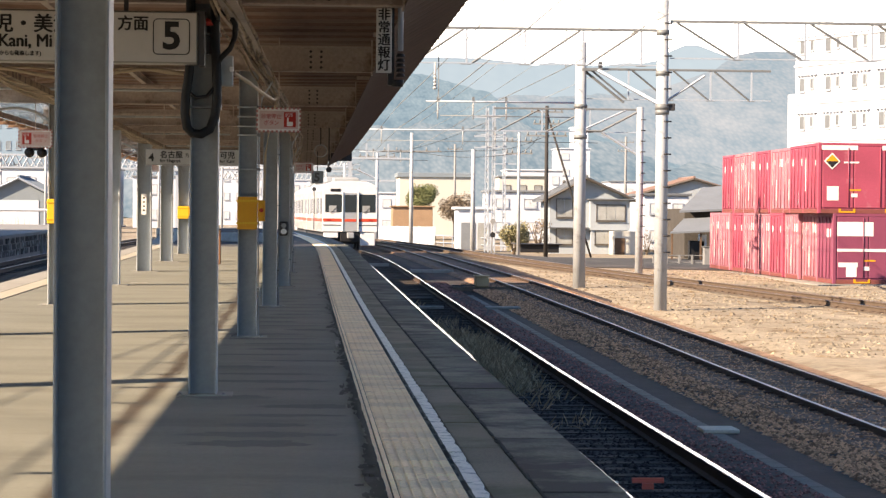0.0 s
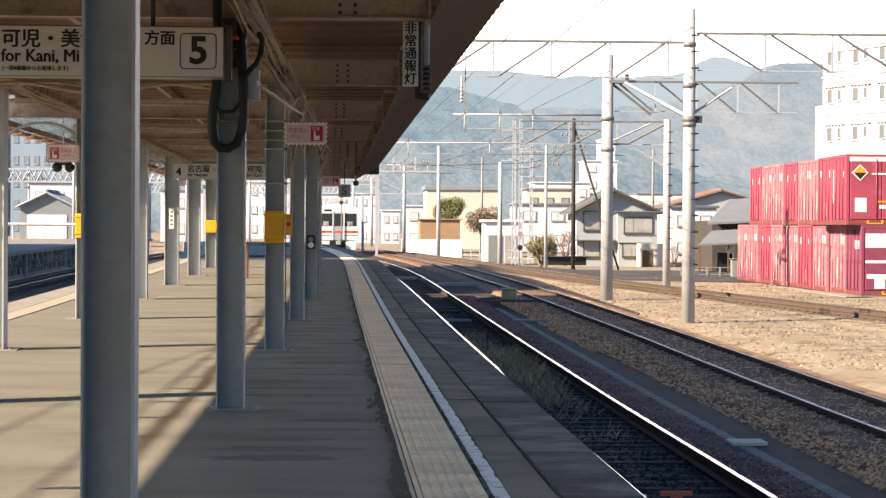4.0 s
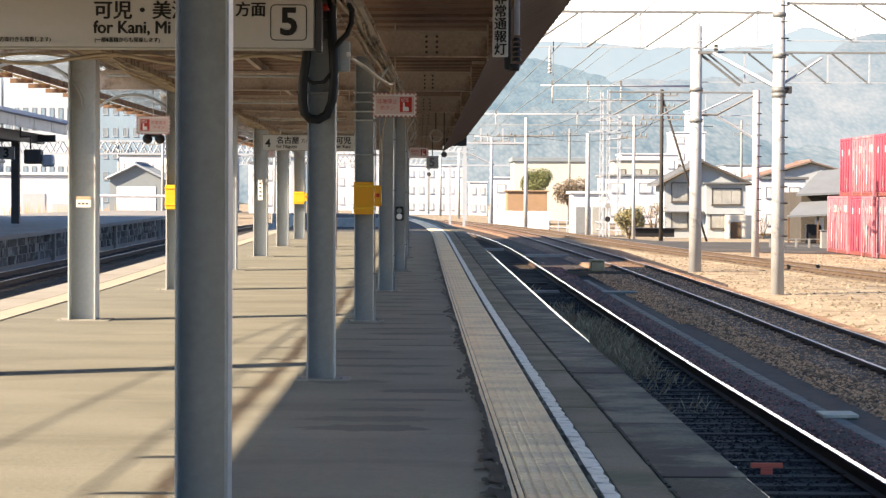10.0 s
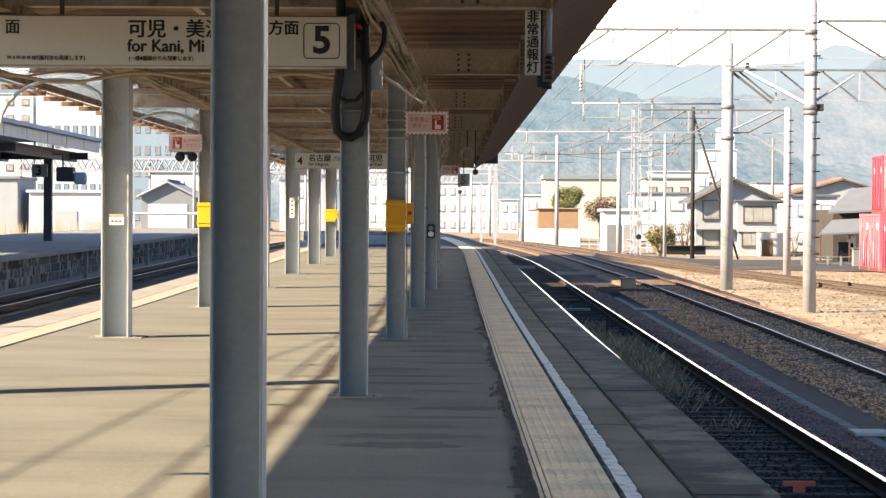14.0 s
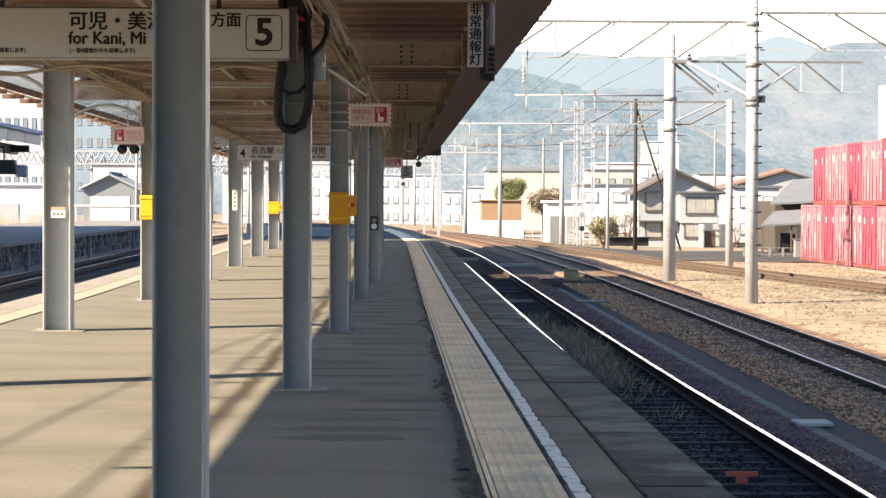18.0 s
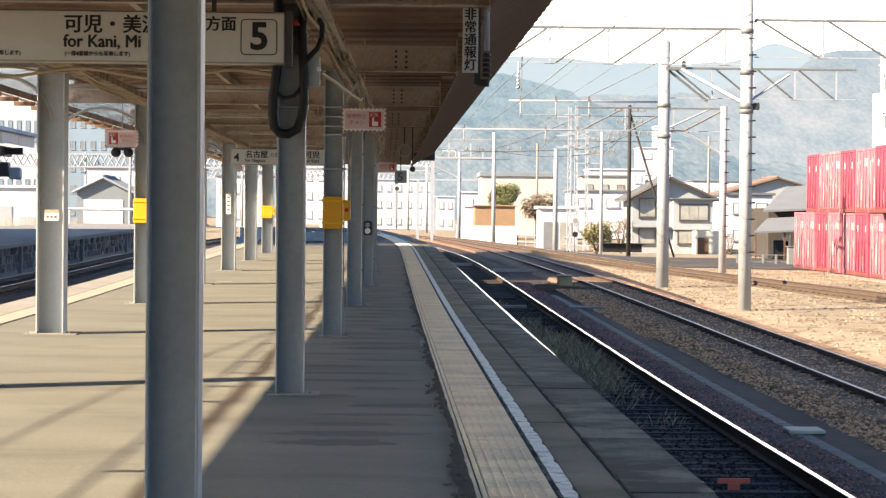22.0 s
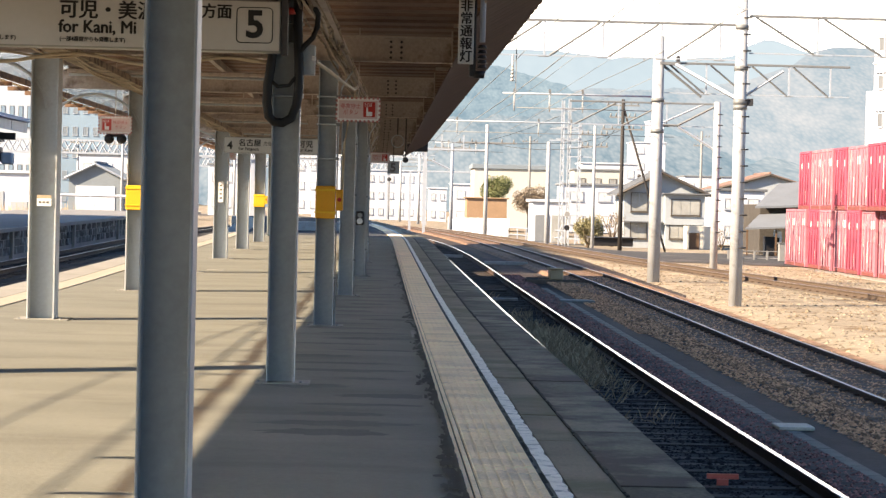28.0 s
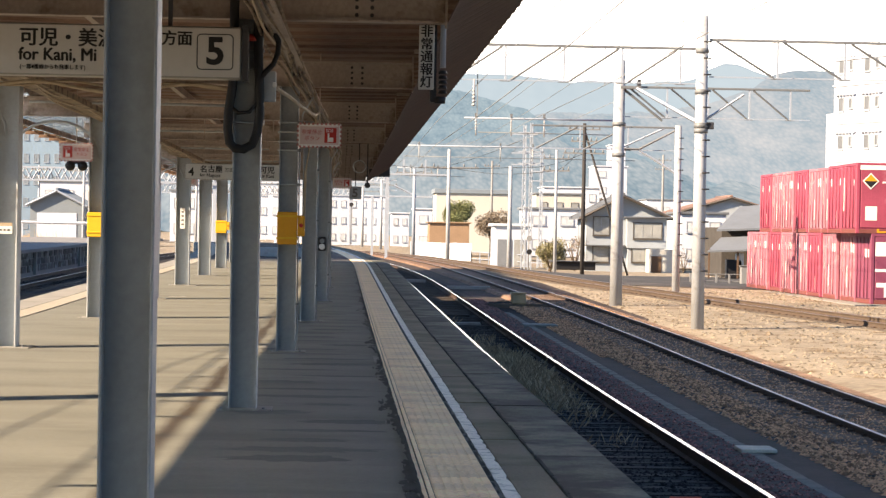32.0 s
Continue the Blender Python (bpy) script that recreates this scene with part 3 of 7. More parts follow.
# brown plastic weather strip on short rafter ends outside the edge beam
M_STRIP = mat("brown_plastic_sheet", (0.08, 0.05, 0.035), 0.5, vary=0.5, scale=3, fine=20, bump=0.1)
nd, lk = M_STRIP.node_tree.nodes, M_STRIP.node_tree.links
clear, blend = nd.new("ShaderNodeBsdfTransparent"), nd.new("ShaderNodeMixShader")
clear.inputs["Color"].default_value = (0.88, 0.75, 0.57, 1)
blend.inputs["Fac"].default_value = 0.62
lk.new(nd["Principled BSDF"].outputs[0], blend.inputs[1]), lk.new(clear.outputs[0], blend.inputs[2])
lk.new(blend.outputs[0], nd["Material Output"].inputs["Surface"])
tip = strip = None
for k in range(84):
    y = -44.7 + 1.38 * k
    at = pose(0.0096 * y + rnd.uniform(-0.02, 0.02), y, 0)
    if tip is None:
        tip = part("rafter_end", boxes((-5.7, -5.40, -0.022, 0.022, 2.8, 2.86)), M_RUST, canopy, at=at)
        strip = part("weather_strip", boxes((-5.56, -5.45, 0.03, 1.35, 2.864, 2.867)), M_STRIP, canopy, "brown see-through plastic strip", at=at)
    else:
        again(tip, canopy, at)
        again(strip, canopy, at)
# one girder with splice plates and bolts, repeated at each column
x0, x1 = -4.45, 0.70
first = None
for y in COL_ALL:
    if first is None:
        bm = boxes((x0, x1, -0.006, 0.006, 0.014, 0.258), (x0, x1, -0.065, 0.065, 0.0, 0.014), (x0, x1, -0.065, 0.065, 0.258, 0.272))
        first = part("girder", bm, M_BEAM, canopy, at=pose(0, y, BEAM_Z))
        plate = part("splice_plate", boxes((-0.14, 0.14, -0.016, -0.007, 0.03, 0.24)), M_BEAM, first, at=pose(0.12, 0, 0))
        bm = bm_new()
        for i in range(4):
            for xx in (-0.055, 0.055):
                tube(bm, (xx, -0.016, 0.048 + 0.055 * i), (xx, -0.036, 0.048 + 0.055 * i), 0.015, n=6)
        bolts = part("bolts", bm, M_STEEL_DARK, first, at=pose(0.12, 0, 0), kind="stuff")
        endp = part("end_plate", boxes((0.0, 0.014, -0.07, 0.07, -0.03, 0.34)), M_BEAM, first, at=pose(x1, 0, 0))
        arm = part("outrigger", boxes((0.02, 0.5, -0.05, 0.05, 0.38, 0.42)), M_BEAM, first, at=pose(x1, 0, 0))
    else:
        g = again(first, canopy, pose(0, y, BEAM_Z))
        for p in (plate, bolts, endp, arm):
            again(p, g, p.matrix_basis.copy())
# purlins that carry the sheet between girders
bm = bm_new()
for x in (-3.9, -2.2):
    box(bm, x - 0.03, x + 0.03, -45, 71.4, BEAM_Z + 0.276, BEAM_Z + 0.37)
part("purlins", bm, M_BEAM, canopy, "brown lengthwise roof bars", kind="stuff")
M_SOFFIT = mat("soffit_brown", (0.06, 0.036, 0.028), 0.7, vary=0.3, scale=1.5, fine=20, spots=(0.085, 0.05, 0.035), spot_scale=2.0, spot_cut=0.58)
# edge cover board beside the girder ends
verts, faces = [], []
for k in range(864):
    y = -45 + 0.135 * k
    dz = (0.0, 0.022, 0.03, 0.012)[k % 4]
    verts += [(0.72, y, 2.79), (1.44, y, 3.19 + dz), (1.44, y, 3.205 + dz), (0.72, y, 2.81)]
    if k:
        b = 4 * k
        faces += [(b - 4 + i, b - 4 + (i + 1) % 4, b + (i + 1) % 4, b + i) for i in range(4)]
me = bpy.data.meshes.new("edge_board")
me.from_pydata(verts, [], faces)
me.materials.append(M_SOFFIT)
ob = new("edge_board", me)
ob.parent = canopy
tagged(ob, "dark brown sloping soffit of ribbed sheet")

# ---- services under the canopy ----
tray = thing("cable_tray", (0, 0, 0), "ochre cable tray with bundled cables under the canopy", "cable tray")
part("bed", boxes((-3.30, -3.05, -2, 70, 2.70, 2.72), (-3.30, -3.29, -2, 70, 2.72, 2.77), (-3.06, -3.05, -2, 70, 2.72, 2.77)), M_TRAY, tray)
bm = bm_new()
rnd = random.Random(9)
for i in range(5):
    pts = [(-3.26 + 0.04 * i + rnd.uniform(-0.015, 0.015), y, 2.735 + rnd.uniform(0, 0.02)) for y in range(-2, 71, 3)]
    hose(bm, pts, 0.018)
part("cable_run", bm, M_TRAY, tray, kind="stuff")
for i in range(3):
    bm = bm_new()
    hose(bm, [(-3.3 + 0.1 * i + 0.02 * math.sin(0.9 * k + i), -40 + 0.5 * k, 2.7 + 0.022 * math.sin(0.55 * k + 2 * i)) for k in range(220)], 0.011)
    part("loose_cable", bm, M_CONDUIT, tray, "cream cable sagging out of the tray")
tray2 = thing("cable_tray", (0, 0, 0), "brown cable tray along the columns under the canopy", "cable tray")
bm = bm_new()
for y0, y1 in ((-2, 70),):
    sts = [(col_x(y) + 0.22, y, 2.68) for y in range(-2, 71, 8)]
    sweep(bm, [(-0.06, 0), (0.06, 0), (0.06, 0.05), (0.05, 0.05), (0.05, 0.01), (-0.05, 0.01), (-0.05, 0.05), (-0.06, 0.05)], sts)
part("bed", bm, M_BEAM, tray2)
bm = bm_new()
for i in range(5):
    hose(bm, [(col_x(y) + 0.16 + 0.03 * i + rnd.uniform(-0.02, 0.02), y, 2.69 + rnd.uniform(-0.03, 0.03)) for y in range(-2, 71, 2)], rnd.uniform(0.012, 0.022))
part("cable_run", bm, M_TRAY, tray2, kind="stuff")
for i in range(3):
    bm = bm_new()
    hose(bm, [(col_x(-2 + 0.4 * k) + 0.1 + 0.06 * i + 0.014 * math.sin(0.5 * k + 1.7 * i), -2 + 0.4 * k, 2.67 + 0.018 * math.sin(0.35 * k + 2.3 * i)) for k in range(180)], 0.011)
    part("loose_cable", bm, M_CONDUIT if i % 2 else M_TRAY, tray2, "cream cable sagging out of the tray")

# ---- tracks ----
TY = [-45, -5, 5, 15, 22, 30, 36, 38, 42, 48, 54, 60, 67, 74, 81, 88, 94, 100, 106, 112, 118, 124, 130, 138, 146, 155, 166, 181, 200, 225, 253, 280, 310, 360, 420]


M_RAIL_SIDING = mat("siding_rail_rust", (0.085, 0.062, 0.046), 0.85, vary=0.3, scale=5, fine=60)


def track(name, label, mid, ys, top, wood=False, bed=None, near=0, far=0, bed_half=1.35, z=RAIL_Z, web=M_RAIL, tuck=lambda y: 0.0, fill=0.0):
    t = thing(name, (0, 0, 0), label, "railway track", kind="structure")
    bm = bm_new()
    sweep(bm, [(-bed_half - 0.25, -0.32), (bed_half + 0.25, -0.32), (bed_half, (-0.155 if wood else -0.178) + fill), (-bed_half, (-0.155 if wood else -0.178) + fill)], [(mid(y), y, z + lift(y)) for y in ys])
    part("ballast_bed", bm, bed, t, "rust-brown crushed stone bed")
    for side in (-1, 1):
        st = [(mid(y) + side * 0.566 - (tuck(y) if side < 0 else 0), y, z + lift(y)) for y in ys]
        bm = bm_new()
        sweep(bm, [(-0.062, -0.15), (0.062, -0.15), (0.062, -0.14), (0.01, -0.12), (0.01, -0.05), (0.033, -0.035), (0.033, -0.004), (-0.033, -0.004), (-0.033, -0.035), (-0.01, -0.05), (-0.01, -0.12), (-0.062, -0.14)], st)
        r = part("rail", bm, web, t)
        bm = bm_new()
        sweep(bm, [(-0.029, -0.004), (0.029, -0.004), (0.024, 0.0), (-0.024, 0.0)], st)
        part("rail_head", bm, top, r, "polished steel running surface")
    first, y, rnd = None, near, random.Random(3)
    while y < far:
        turn = -math.degrees(math.atan2(mid(y + 1) - mid(y), 1.0)) + (rnd.uniform(-2, 2) if wood else 0)
        at = pose(mid(y) + rnd.uniform(-0.04, 0.04), y + rnd.uniform(-0.05, 0.05), z + lift(y) - 0.15 + fill - (0 if wood else rnd.uniform(0.0, 0.022)), 0, 0, turn + (0 if wood else rnd.uniform(-1.2, 1.2)))
        if first is None:
            bm = boxes((-1.0, 1.0, -0.11, 0.11, -0.12, -0.001)) if wood else boxes((-1.0, 1.0, -0.1, 0.1, -0.12, -0.001))
            first = part("sleeper", bm, M_SLEEPER_WOOD if wood else M_SLEEPER, t, at=at)
            clip = part("rail_clips", boxes((-0.66, -0.5, -0.05, 0.05, 0.0, 0.03), (0.5, 0.66, -0.05, 0.05, 0.0, 0.03)), M_RAIL, first)
        else:
            s = again(first, t, at)
            again(clip, s, Matrix())
        y += 0.62 if not wood else 0.66
    return t


REDBED = bm_new()
sweep(REDBED, [(4.07, -0.4), (4.715, -0.4), (4.715, -0.1), (4.3, -0.1), (4.07, -0.15)], [(0, y, RAIL_Z + lift(y)) for y in (10, 28, 34, 66)])
tagged(part("ballast_shoulder", REDBED, M_BALLAST), "rusty ballast shoulder beside the platform track", "gravel", kind="structure")
track("track_5", "railway track with polished rails in the platform's shade", line_5, TY, M_RAILTOP, bed=M_BALLAST_SHADE, near=14, far=118, tuck=lambda y: float(np.interp(y, (33, 36, 38), (0.054, 0.046, 0.0))))
track("track_6", "older track with wooden sleepers and rusty rails", line_6, TY[:31], M_RAILTOP_DULL, wood=True, bed=M_BALLAST_MID, near=26, far=96, fill=0.06, bed_half=1.15)
track("siding_track", "rusty siding curving through dry gravel", line_7, TY[4:30], M_RAILTOP_DULL, wood=True, bed=M_GROUND, near=44, far=110, bed_half=1.1, z=RAIL_Z + 0.02, web=M_RAIL_SIDING)

# dark fill of fine stone between the platform and the second track
bm = bm_new()
rows = []
for y in TY[:29]:
    right = float(np.interp(y, (0, 60, 84, 400), (8.1, 8.15, line_7(84) + 0.6, line_7(84) + 1.4))) if y < 84 else line_7(y) + float(np.interp(y, (84, 100), (0.6, 1.4)))
    z = RAIL_Z + lift(y)
    rows.append([bm.verts.new(p) for p in ((1.4 if y < 60 else line_5(y) - 1.9, y, z - 0.19), (right, y, z - 0.19), (right + 0.3, y, z - 0.5))])
for a, b in zip(rows, rows[1:]):
    for k in range(2):
        bm.faces.new((a[k], a[k + 1], b[k + 1], b[k]))
tagged(part("track_bed", bm, M_BALLAST), "rust-brown gravel fill between the tracks", "gravel", kind="structure")
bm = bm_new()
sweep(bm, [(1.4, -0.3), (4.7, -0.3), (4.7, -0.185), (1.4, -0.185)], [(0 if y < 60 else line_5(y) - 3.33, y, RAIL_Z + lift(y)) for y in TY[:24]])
tagged(part("dark_track_bed", bm, M_BALLAST_SHADE), "gravel under the platform track, shade put into its dark colour", "gravel", kind="structure")


def on_bed(x0, x1, y0, y1, h):
    def place(r):
        y = y0 + (y1 - y0) * r.random() ** 1.6
        return r.uniform(x0, x1), y, RAIL_Z + lift(y) + h
    return place


stuff("ballast_stones", scatter(None, on_bed(4.1, 4.72, 17, 75, -0.118), 12000, 0.035, seed=2), M_BALLAST_RED, "loose reddish ballast stones beside the rail", "gravel")
stuff("ballast_stones", scatter(None, on_bed(1.6, 4.0, 17, 60, -0.183), 14000, 0.035, seed=3), M_BALLAST_SHADE, "loose ballast stones between the rails, darkened for the shade", "gravel")
stuff("ballast_stones", scatter(None, on_bed(5.32, 8.05, 20, 74, -0.105), 34000, 0.032, seed=4), M_BALLAST_NEAR, "loose rusty ballast stones round the old track", "gravel")
stuff("ballast_stones", scatter(None, on_bed(5.15, 5.42, 44, 74, -0.105), 2800, 0.032, seed=6), M_BALLAST_NEAR, "loose rusty ballast stones spilling over a walkway", "gravel")
stuff("yard_gravel", scatter(None, lambda r: (lambda x, y: (x, y, ground_z(x, y) - 0.01))(r.uniform(8.5, 22), 40 + 55 * r.random() ** 1.3), 9000, 0.07, 0.45, seed=5), M_GROUND, "loose pale gravel and withered tufts of the yard", "gravel")

# trough, path and small things along the track
# ground lying in shade: its darkness is put into the gravel colour
bm = bm_new()
rows = []
for y in (97, 100, 104, 110, 116, 122, 128, 134, 140, 148):
    rows.append([bm.verts.new((x, y, ground_z(x, y) + 0.025)) for x in [line_7(y) + 1.3 + (20.5 + 0.05 * (y - 80) - line_7(y)) * k / 8 for k in range(9)]])
for a, b in zip(rows, rows[1:]):
    for k in range(8):
        bm.faces.new((a[k], a[k + 1], b[k + 1], b[k]))
tagged(part("gravel_strip", bm, M_GRAVEL_SHADE), "gravel between siding and houses, shade put into its dark grey", "gravel", kind="structure")
trough = thing("cable_trough", (0, 0, 0), "grey concrete cable trough with lids beside the track", "cable trough", kind="structure")
bm = bm_new()
sweep(bm, [(4.72, -0.3), (4.86, -0.3), (4.86, -0.15), (4.72, -0.15)], [(0, y, RAIL_Z + lift(y)) for y in (10, 28, 34, 66)])
part("body", bm, M_TROUGH, trough)
first = None
for k in range(60):
    y = 17 + 0.8 * k
    at = pose(4.79, y, RAIL_Z + lift(y) - 0.138, 0, 0, random.Random(k).uniform(-1.2, 1.2))
    if first is None:
        first = part("lid", cut(boxes((-0.085, 0.085, -0.39, 0.39, 0.0, 0.04)), 0.006), M_TROUGH, trough, at=at)
    else:
        again(first, trough, at)
bm = bm_new()
rings = []
for y, w in ((10, 0.68), (20, 0.64), (26, 0.58), (30, 0.55), (34, 0.5), (40, 0.43), (50, 0.29), (62, 0.18)):
    rings.append([bm.verts.new((4.88 + x, y, RAIL_Z + lift(y) + z)) for x, z in ((0, -0.3), (w + 0.1, -0.3), (w, -0.105), (0, -0.105))])
for a, b in zip(rings, rings[1:]):
    for k in range(4):
        bm.faces.new((a[k], a[(k + 1) % 4], b[(k + 1) % 4], b[k]))
bm.faces.new(rings[0][::-1]), bm.faces.new(rings[-1])
bmesh.ops.recalc_face_normals(bm, faces=bm.faces)
tagged(part("walkway_strip", bm, M_PATH), "dark concrete strip beside the cable trough", "walkway", kind="structure")
slab = thing("crossing_slab", (5.03, 25.9, RAIL_Z - 0.062), "pale concrete slab lying across the trough", "slab")
part("slab_body", cut(boxes((-0.4, 0.02, -0.24, 0.24, -0.035, 0.01)), 0.008), M_PALE_SLAB, slab)
slab2 = thing("crossing_slab", (5.1, 56.5, RAIL_Z + lift(56.5) - 0.06), "pale concrete slab lying across the trough", "slab")
part("slab_body", cut(boxes((-0.5, 0.35, -0.35, 0.35, -0.04, 0.012)), 0.008), M_CONCRETE, slab2)
mark = thing("track_marker", (3.25, 20.9, RAIL_Z - 0.16), "small red marker board standing between the rails", "marker")
part("board", cut(boxes((-0.15, 0.15, -0.012, 0.012, 0.06, 0.11)), 0.004), M_ORANGE, mark)
part("stem", boxes((-0.055, 0.055, -0.01, 0.01, 0.0, 0.058)), M_ORANGE, mark)
stone = thing("white_stone", (3.03, 21.45, RAIL_Z - 0.165), "small white stone on the ballast", "stone")
bm = bm_new()
bmesh.ops.create_icosphere(bm, subdivisions=1, radius=0.022)
part("pebble", bm, M_WHITE, stone)

machine = thing("point_machine", (5.5, 69.5, RAIL_Z + lift(69.5) - 0.16), "dull brown point machine on long sleepers", "point machine")
part("case", cut(boxes((-0.2, 0.22, -0.35, 0.35, 0.12, 0.44)), 0.03), M_POINT, machine)
part("lid", cut(boxes((-0.23, 0.25, -0.38, 0.38, 0.445, 0.48)), 0.01), M_POINT, machine)
for y in (-0.45, 0.45):
    part("bearer", boxes((-0.9, 0.9, y - 0.1, y + 0.1, 0.0, 0.11)), M_SLEEPER_WOOD, machine)
part("rod", boxes((-0.9, -0.2, -0.02, 0.02, 0.14, 0.18)), M_STEEL_DARK, machine)

# band of sun across the tracks, put in as pale concrete pieces
for y, x0, n in ((86.5, 4.1, 4), (94.5, 2.75, 2)):
    deck = thing("track_crossing", (0, y, RAIL_Z + lift(y) - 0.04), "pale strips across the tracks, a sunlit gap put in as slabs", "crossing")
    for k in range(n):
        part("strip", cut(boxes((x0 + 0.42 * k, x0 + 0.42 * k + 0.4, -0.2, 0.2, -0.1, 0.02)), 0.008), M_CONCRETE, deck)
for y, m in ((58.0, M_CONCRETE), (63.0, M_SLEEPER)):
    box_ = thing("signal_cable_box", (3.3, y, RAIL_Z + lift(y) - 0.17), "flat concrete cable cover lying between the rails", "cover")
    part("cover", cut(boxes((-0.32, 0.32, -0.22, 0.22, -0.01, 0.06)), 0.01), m, box_)
mirror = thing("traffic_mirror", (15.05, 180, -1.7), "round traffic mirrors on a thin post beside the lane", "mirror")
bm = bm_new()
tube(bm, (0, 0, 0), (0, 0, 2.6), 0.05, n=8)
part("post", bm, M_POLE_GREY, mirror)
for z, m in ((2.5, M_POLE_GREY), (1.42, M_BLACK)):
    bm = bm_new()
    tube(bm, (0.05, -0.14, z), (0.05, -0.06, z), 0.22, 0.2, 18)
    part("disc", bm, m, mirror)

# withered weeds along the platform wall
rnd = random.Random(11)
verts, faces = [], []
CLUMPS = [(min(max(rnd.gauss(3.1, 0.3), 2.4), 3.7), rnd.gauss(39.5, 3.2)) for _ in range(420)] + [(rnd.uniform(2.3, 3.7), rnd.uniform(24, 60)) for _ in range(30)]
for _ in range(11000):
    x, y = rnd.choice(CLUMPS)
    x, y = x + rnd.gauss(0, 0.1), y + rnd.gauss(0, 0.35)
    if x > 3.75:
        continue
    z = RAIL_Z + lift(y) - 0.18
    h, lean, a = 0.03 + 0.2 * rnd.random() ** 2, rnd.uniform(0.02, 0.16), rnd.uniform(0, 6.28)
    w, dx, dy = 0.0016, math.cos(a), math.sin(a)
    n = len(verts)
    verts += [(x - w * dy, y + w * dx, z), (x + w * dy, y - w * dx, z), (x + lean * dx * 0.4 + w * dy, y + lean * dy * 0.4, z + h * 0.6), (x + lean * dx, y + lean * dy, z + h)]
    faces += [(n, n + 1, n + 2), (n, n + 2, n + 3)]
me = bpy.data.meshes.new("weeds")
me.from_pydata(verts, [], faces)
stuff("weeds", me, M_GRASS, "withered weeds growing between the rails", "weeds")

# ---- freight containers, two rows high ----
CX, CY, CW, CL, CH = 18.72, 78.7, 2.45, 3.72, 2.5


M_CONTAINER_RUST = mat("container_rust", (0.16, 0.05, 0.045), 0.7, vary=0.3, scale=2, fine=20)


def container(material, label, end_marks, side_marks):
    """A twelve-foot freight container: its end faces -x, its long side -y."""
    c = thing("freight_container", (0, 0, 0), label, "container", "stacked freight containers")
    part("body", cut(boxes((0.03, CL - 0.03, 0.03, CW - 0.03, 0.14, CH - 0.02)), 0.01), material, c)
    for x in (0.0, CL - 0.12):
        for y in (0.0, CW - 0.12):
            part("corner_post", cut(boxes((x, x + 0.12, y, y + 0.12, 0.0, CH)), 0.012), material, c)
    bm = boxes((0.12, CL - 0.12, 0.005, 0.1, 0.006, 0.15), (0.12, CL - 0.12, CW - 0.1, CW - 0.005, 0.006, 0.15), (0.005, 0.1, 0.12, CW - 0.12, 0.006, 0.15), (CL - 0.1, CL - 0.005, 0.12, CW - 0.12, 0.006, 0.15))
    part("base_frame", bm, M_CONTAINER_RUST, c, "rusty red base frame")
    bm = boxes((0.12, CL - 0.12, 0.0, 0.08, CH - 0.1, CH), (0.12, CL - 0.12, CW - 0.08, CW, CH - 0.1, CH), (0.0, 0.08, 0.12, CW - 0.12, CH - 0.1, CH), (CL - 0.08, CL, 0.12, CW - 0.12, CH - 0.1, CH))
    part("top_rail", bm, material, c)
    # end doors with ribs and lock bars
    for k in range(2):
        y0 = 0.14 + k * (CW / 2 - 0.12)
        d = part("end_door", cut(boxes((-0.002, 0.05, y0, y0 + CW / 2 - 0.17, 0.18, CH - 0.12)), 0.012), material, c)
        for yy in (0.28, 0.78):
            bm = bm_new()
            tube(bm, (-0.03, y0 + yy, 0.2), (-0.03, y0 + yy, CH - 0.14), 0.018, n=6)
            part("lock_bar", bm, material, d)
    # side doors, three leaves
    for k in range(3):
        x0 = 0.14 + k * (CL - 0.28) / 3
        d = part("side_door", cut(boxes((x0 + 0.02, x0 + (CL - 0.28) / 3 - 0.02, -0.002, 0.05, 0.2, CH - 0.12)), 0.012), material, c)
        bm = bm_new()
        tube(bm, (x0 + 0.95, -0.02, 0.24), (x0 + 0.95, -0.02, CH - 0.16), 0.016, n=6)
        part("lock_bar", bm, material, d)
    for x in (0.75, CL - 1.3):
        part("fork_pocket", boxes((x, x + 0.6, -0.008, 0.0, 0.03, 0.08), (x, x + 0.08, -0.008, 0.0, 0.08, 0.17), (x + 0.52, x + 0.6, -0.008, 0.0, 0.08, 0.17)), M_YELLOW, c, "yellow fork pocket")
    for x in (1.12, 2.5):
        part("caution_mark", boxes((x, x + 0.42, -0.009, -0.003, 0.8, 0.86)), M_YELLOW, c, "orange caution mark")
    for m in side_marks:
        x, z, w, h = m
        part("marking", boxes((x, x + w, -0.009, -0.003, z, z + h)), M_WHITE, c, "white painted marking")
    for m in end_marks:
        y, z, w, h = m
        part("marking", boxes((-0.009, -0.003, y, y + w, z, z + h)), M_WHITE, c, "white painted marking")
    return c


M_CONTAINER_PINK = mat("container_faded", (0.33, 0.13, 0.17), 0.6, vary=0.15, scale=0.8, fine=14, bump=0.05, random=0.3, spots=(0.47, 0.3, 0.3), spot_scale=1.6, spot_cut=0.6)
ENDS = [(0.2, 1.8, 0.5, 0.3), (1.5, 1.9, 0.22, 0.18), (1.25, 0.5, 0.07, 0.8), (2.0, 1.1, 0.06, 0.9)]
TOPSIDE = [(0.12, 2.25, 1.3, 0.16), (2.3, 2.25, 1.3, 0.16), (0.32, 0.46, 0.42, 0.5), (0.92, 1.78, 0.55, 0.06), (1.2, 0.58, 0.22, 0.13), (2.55, 0.58, 0.25, 0.3)]
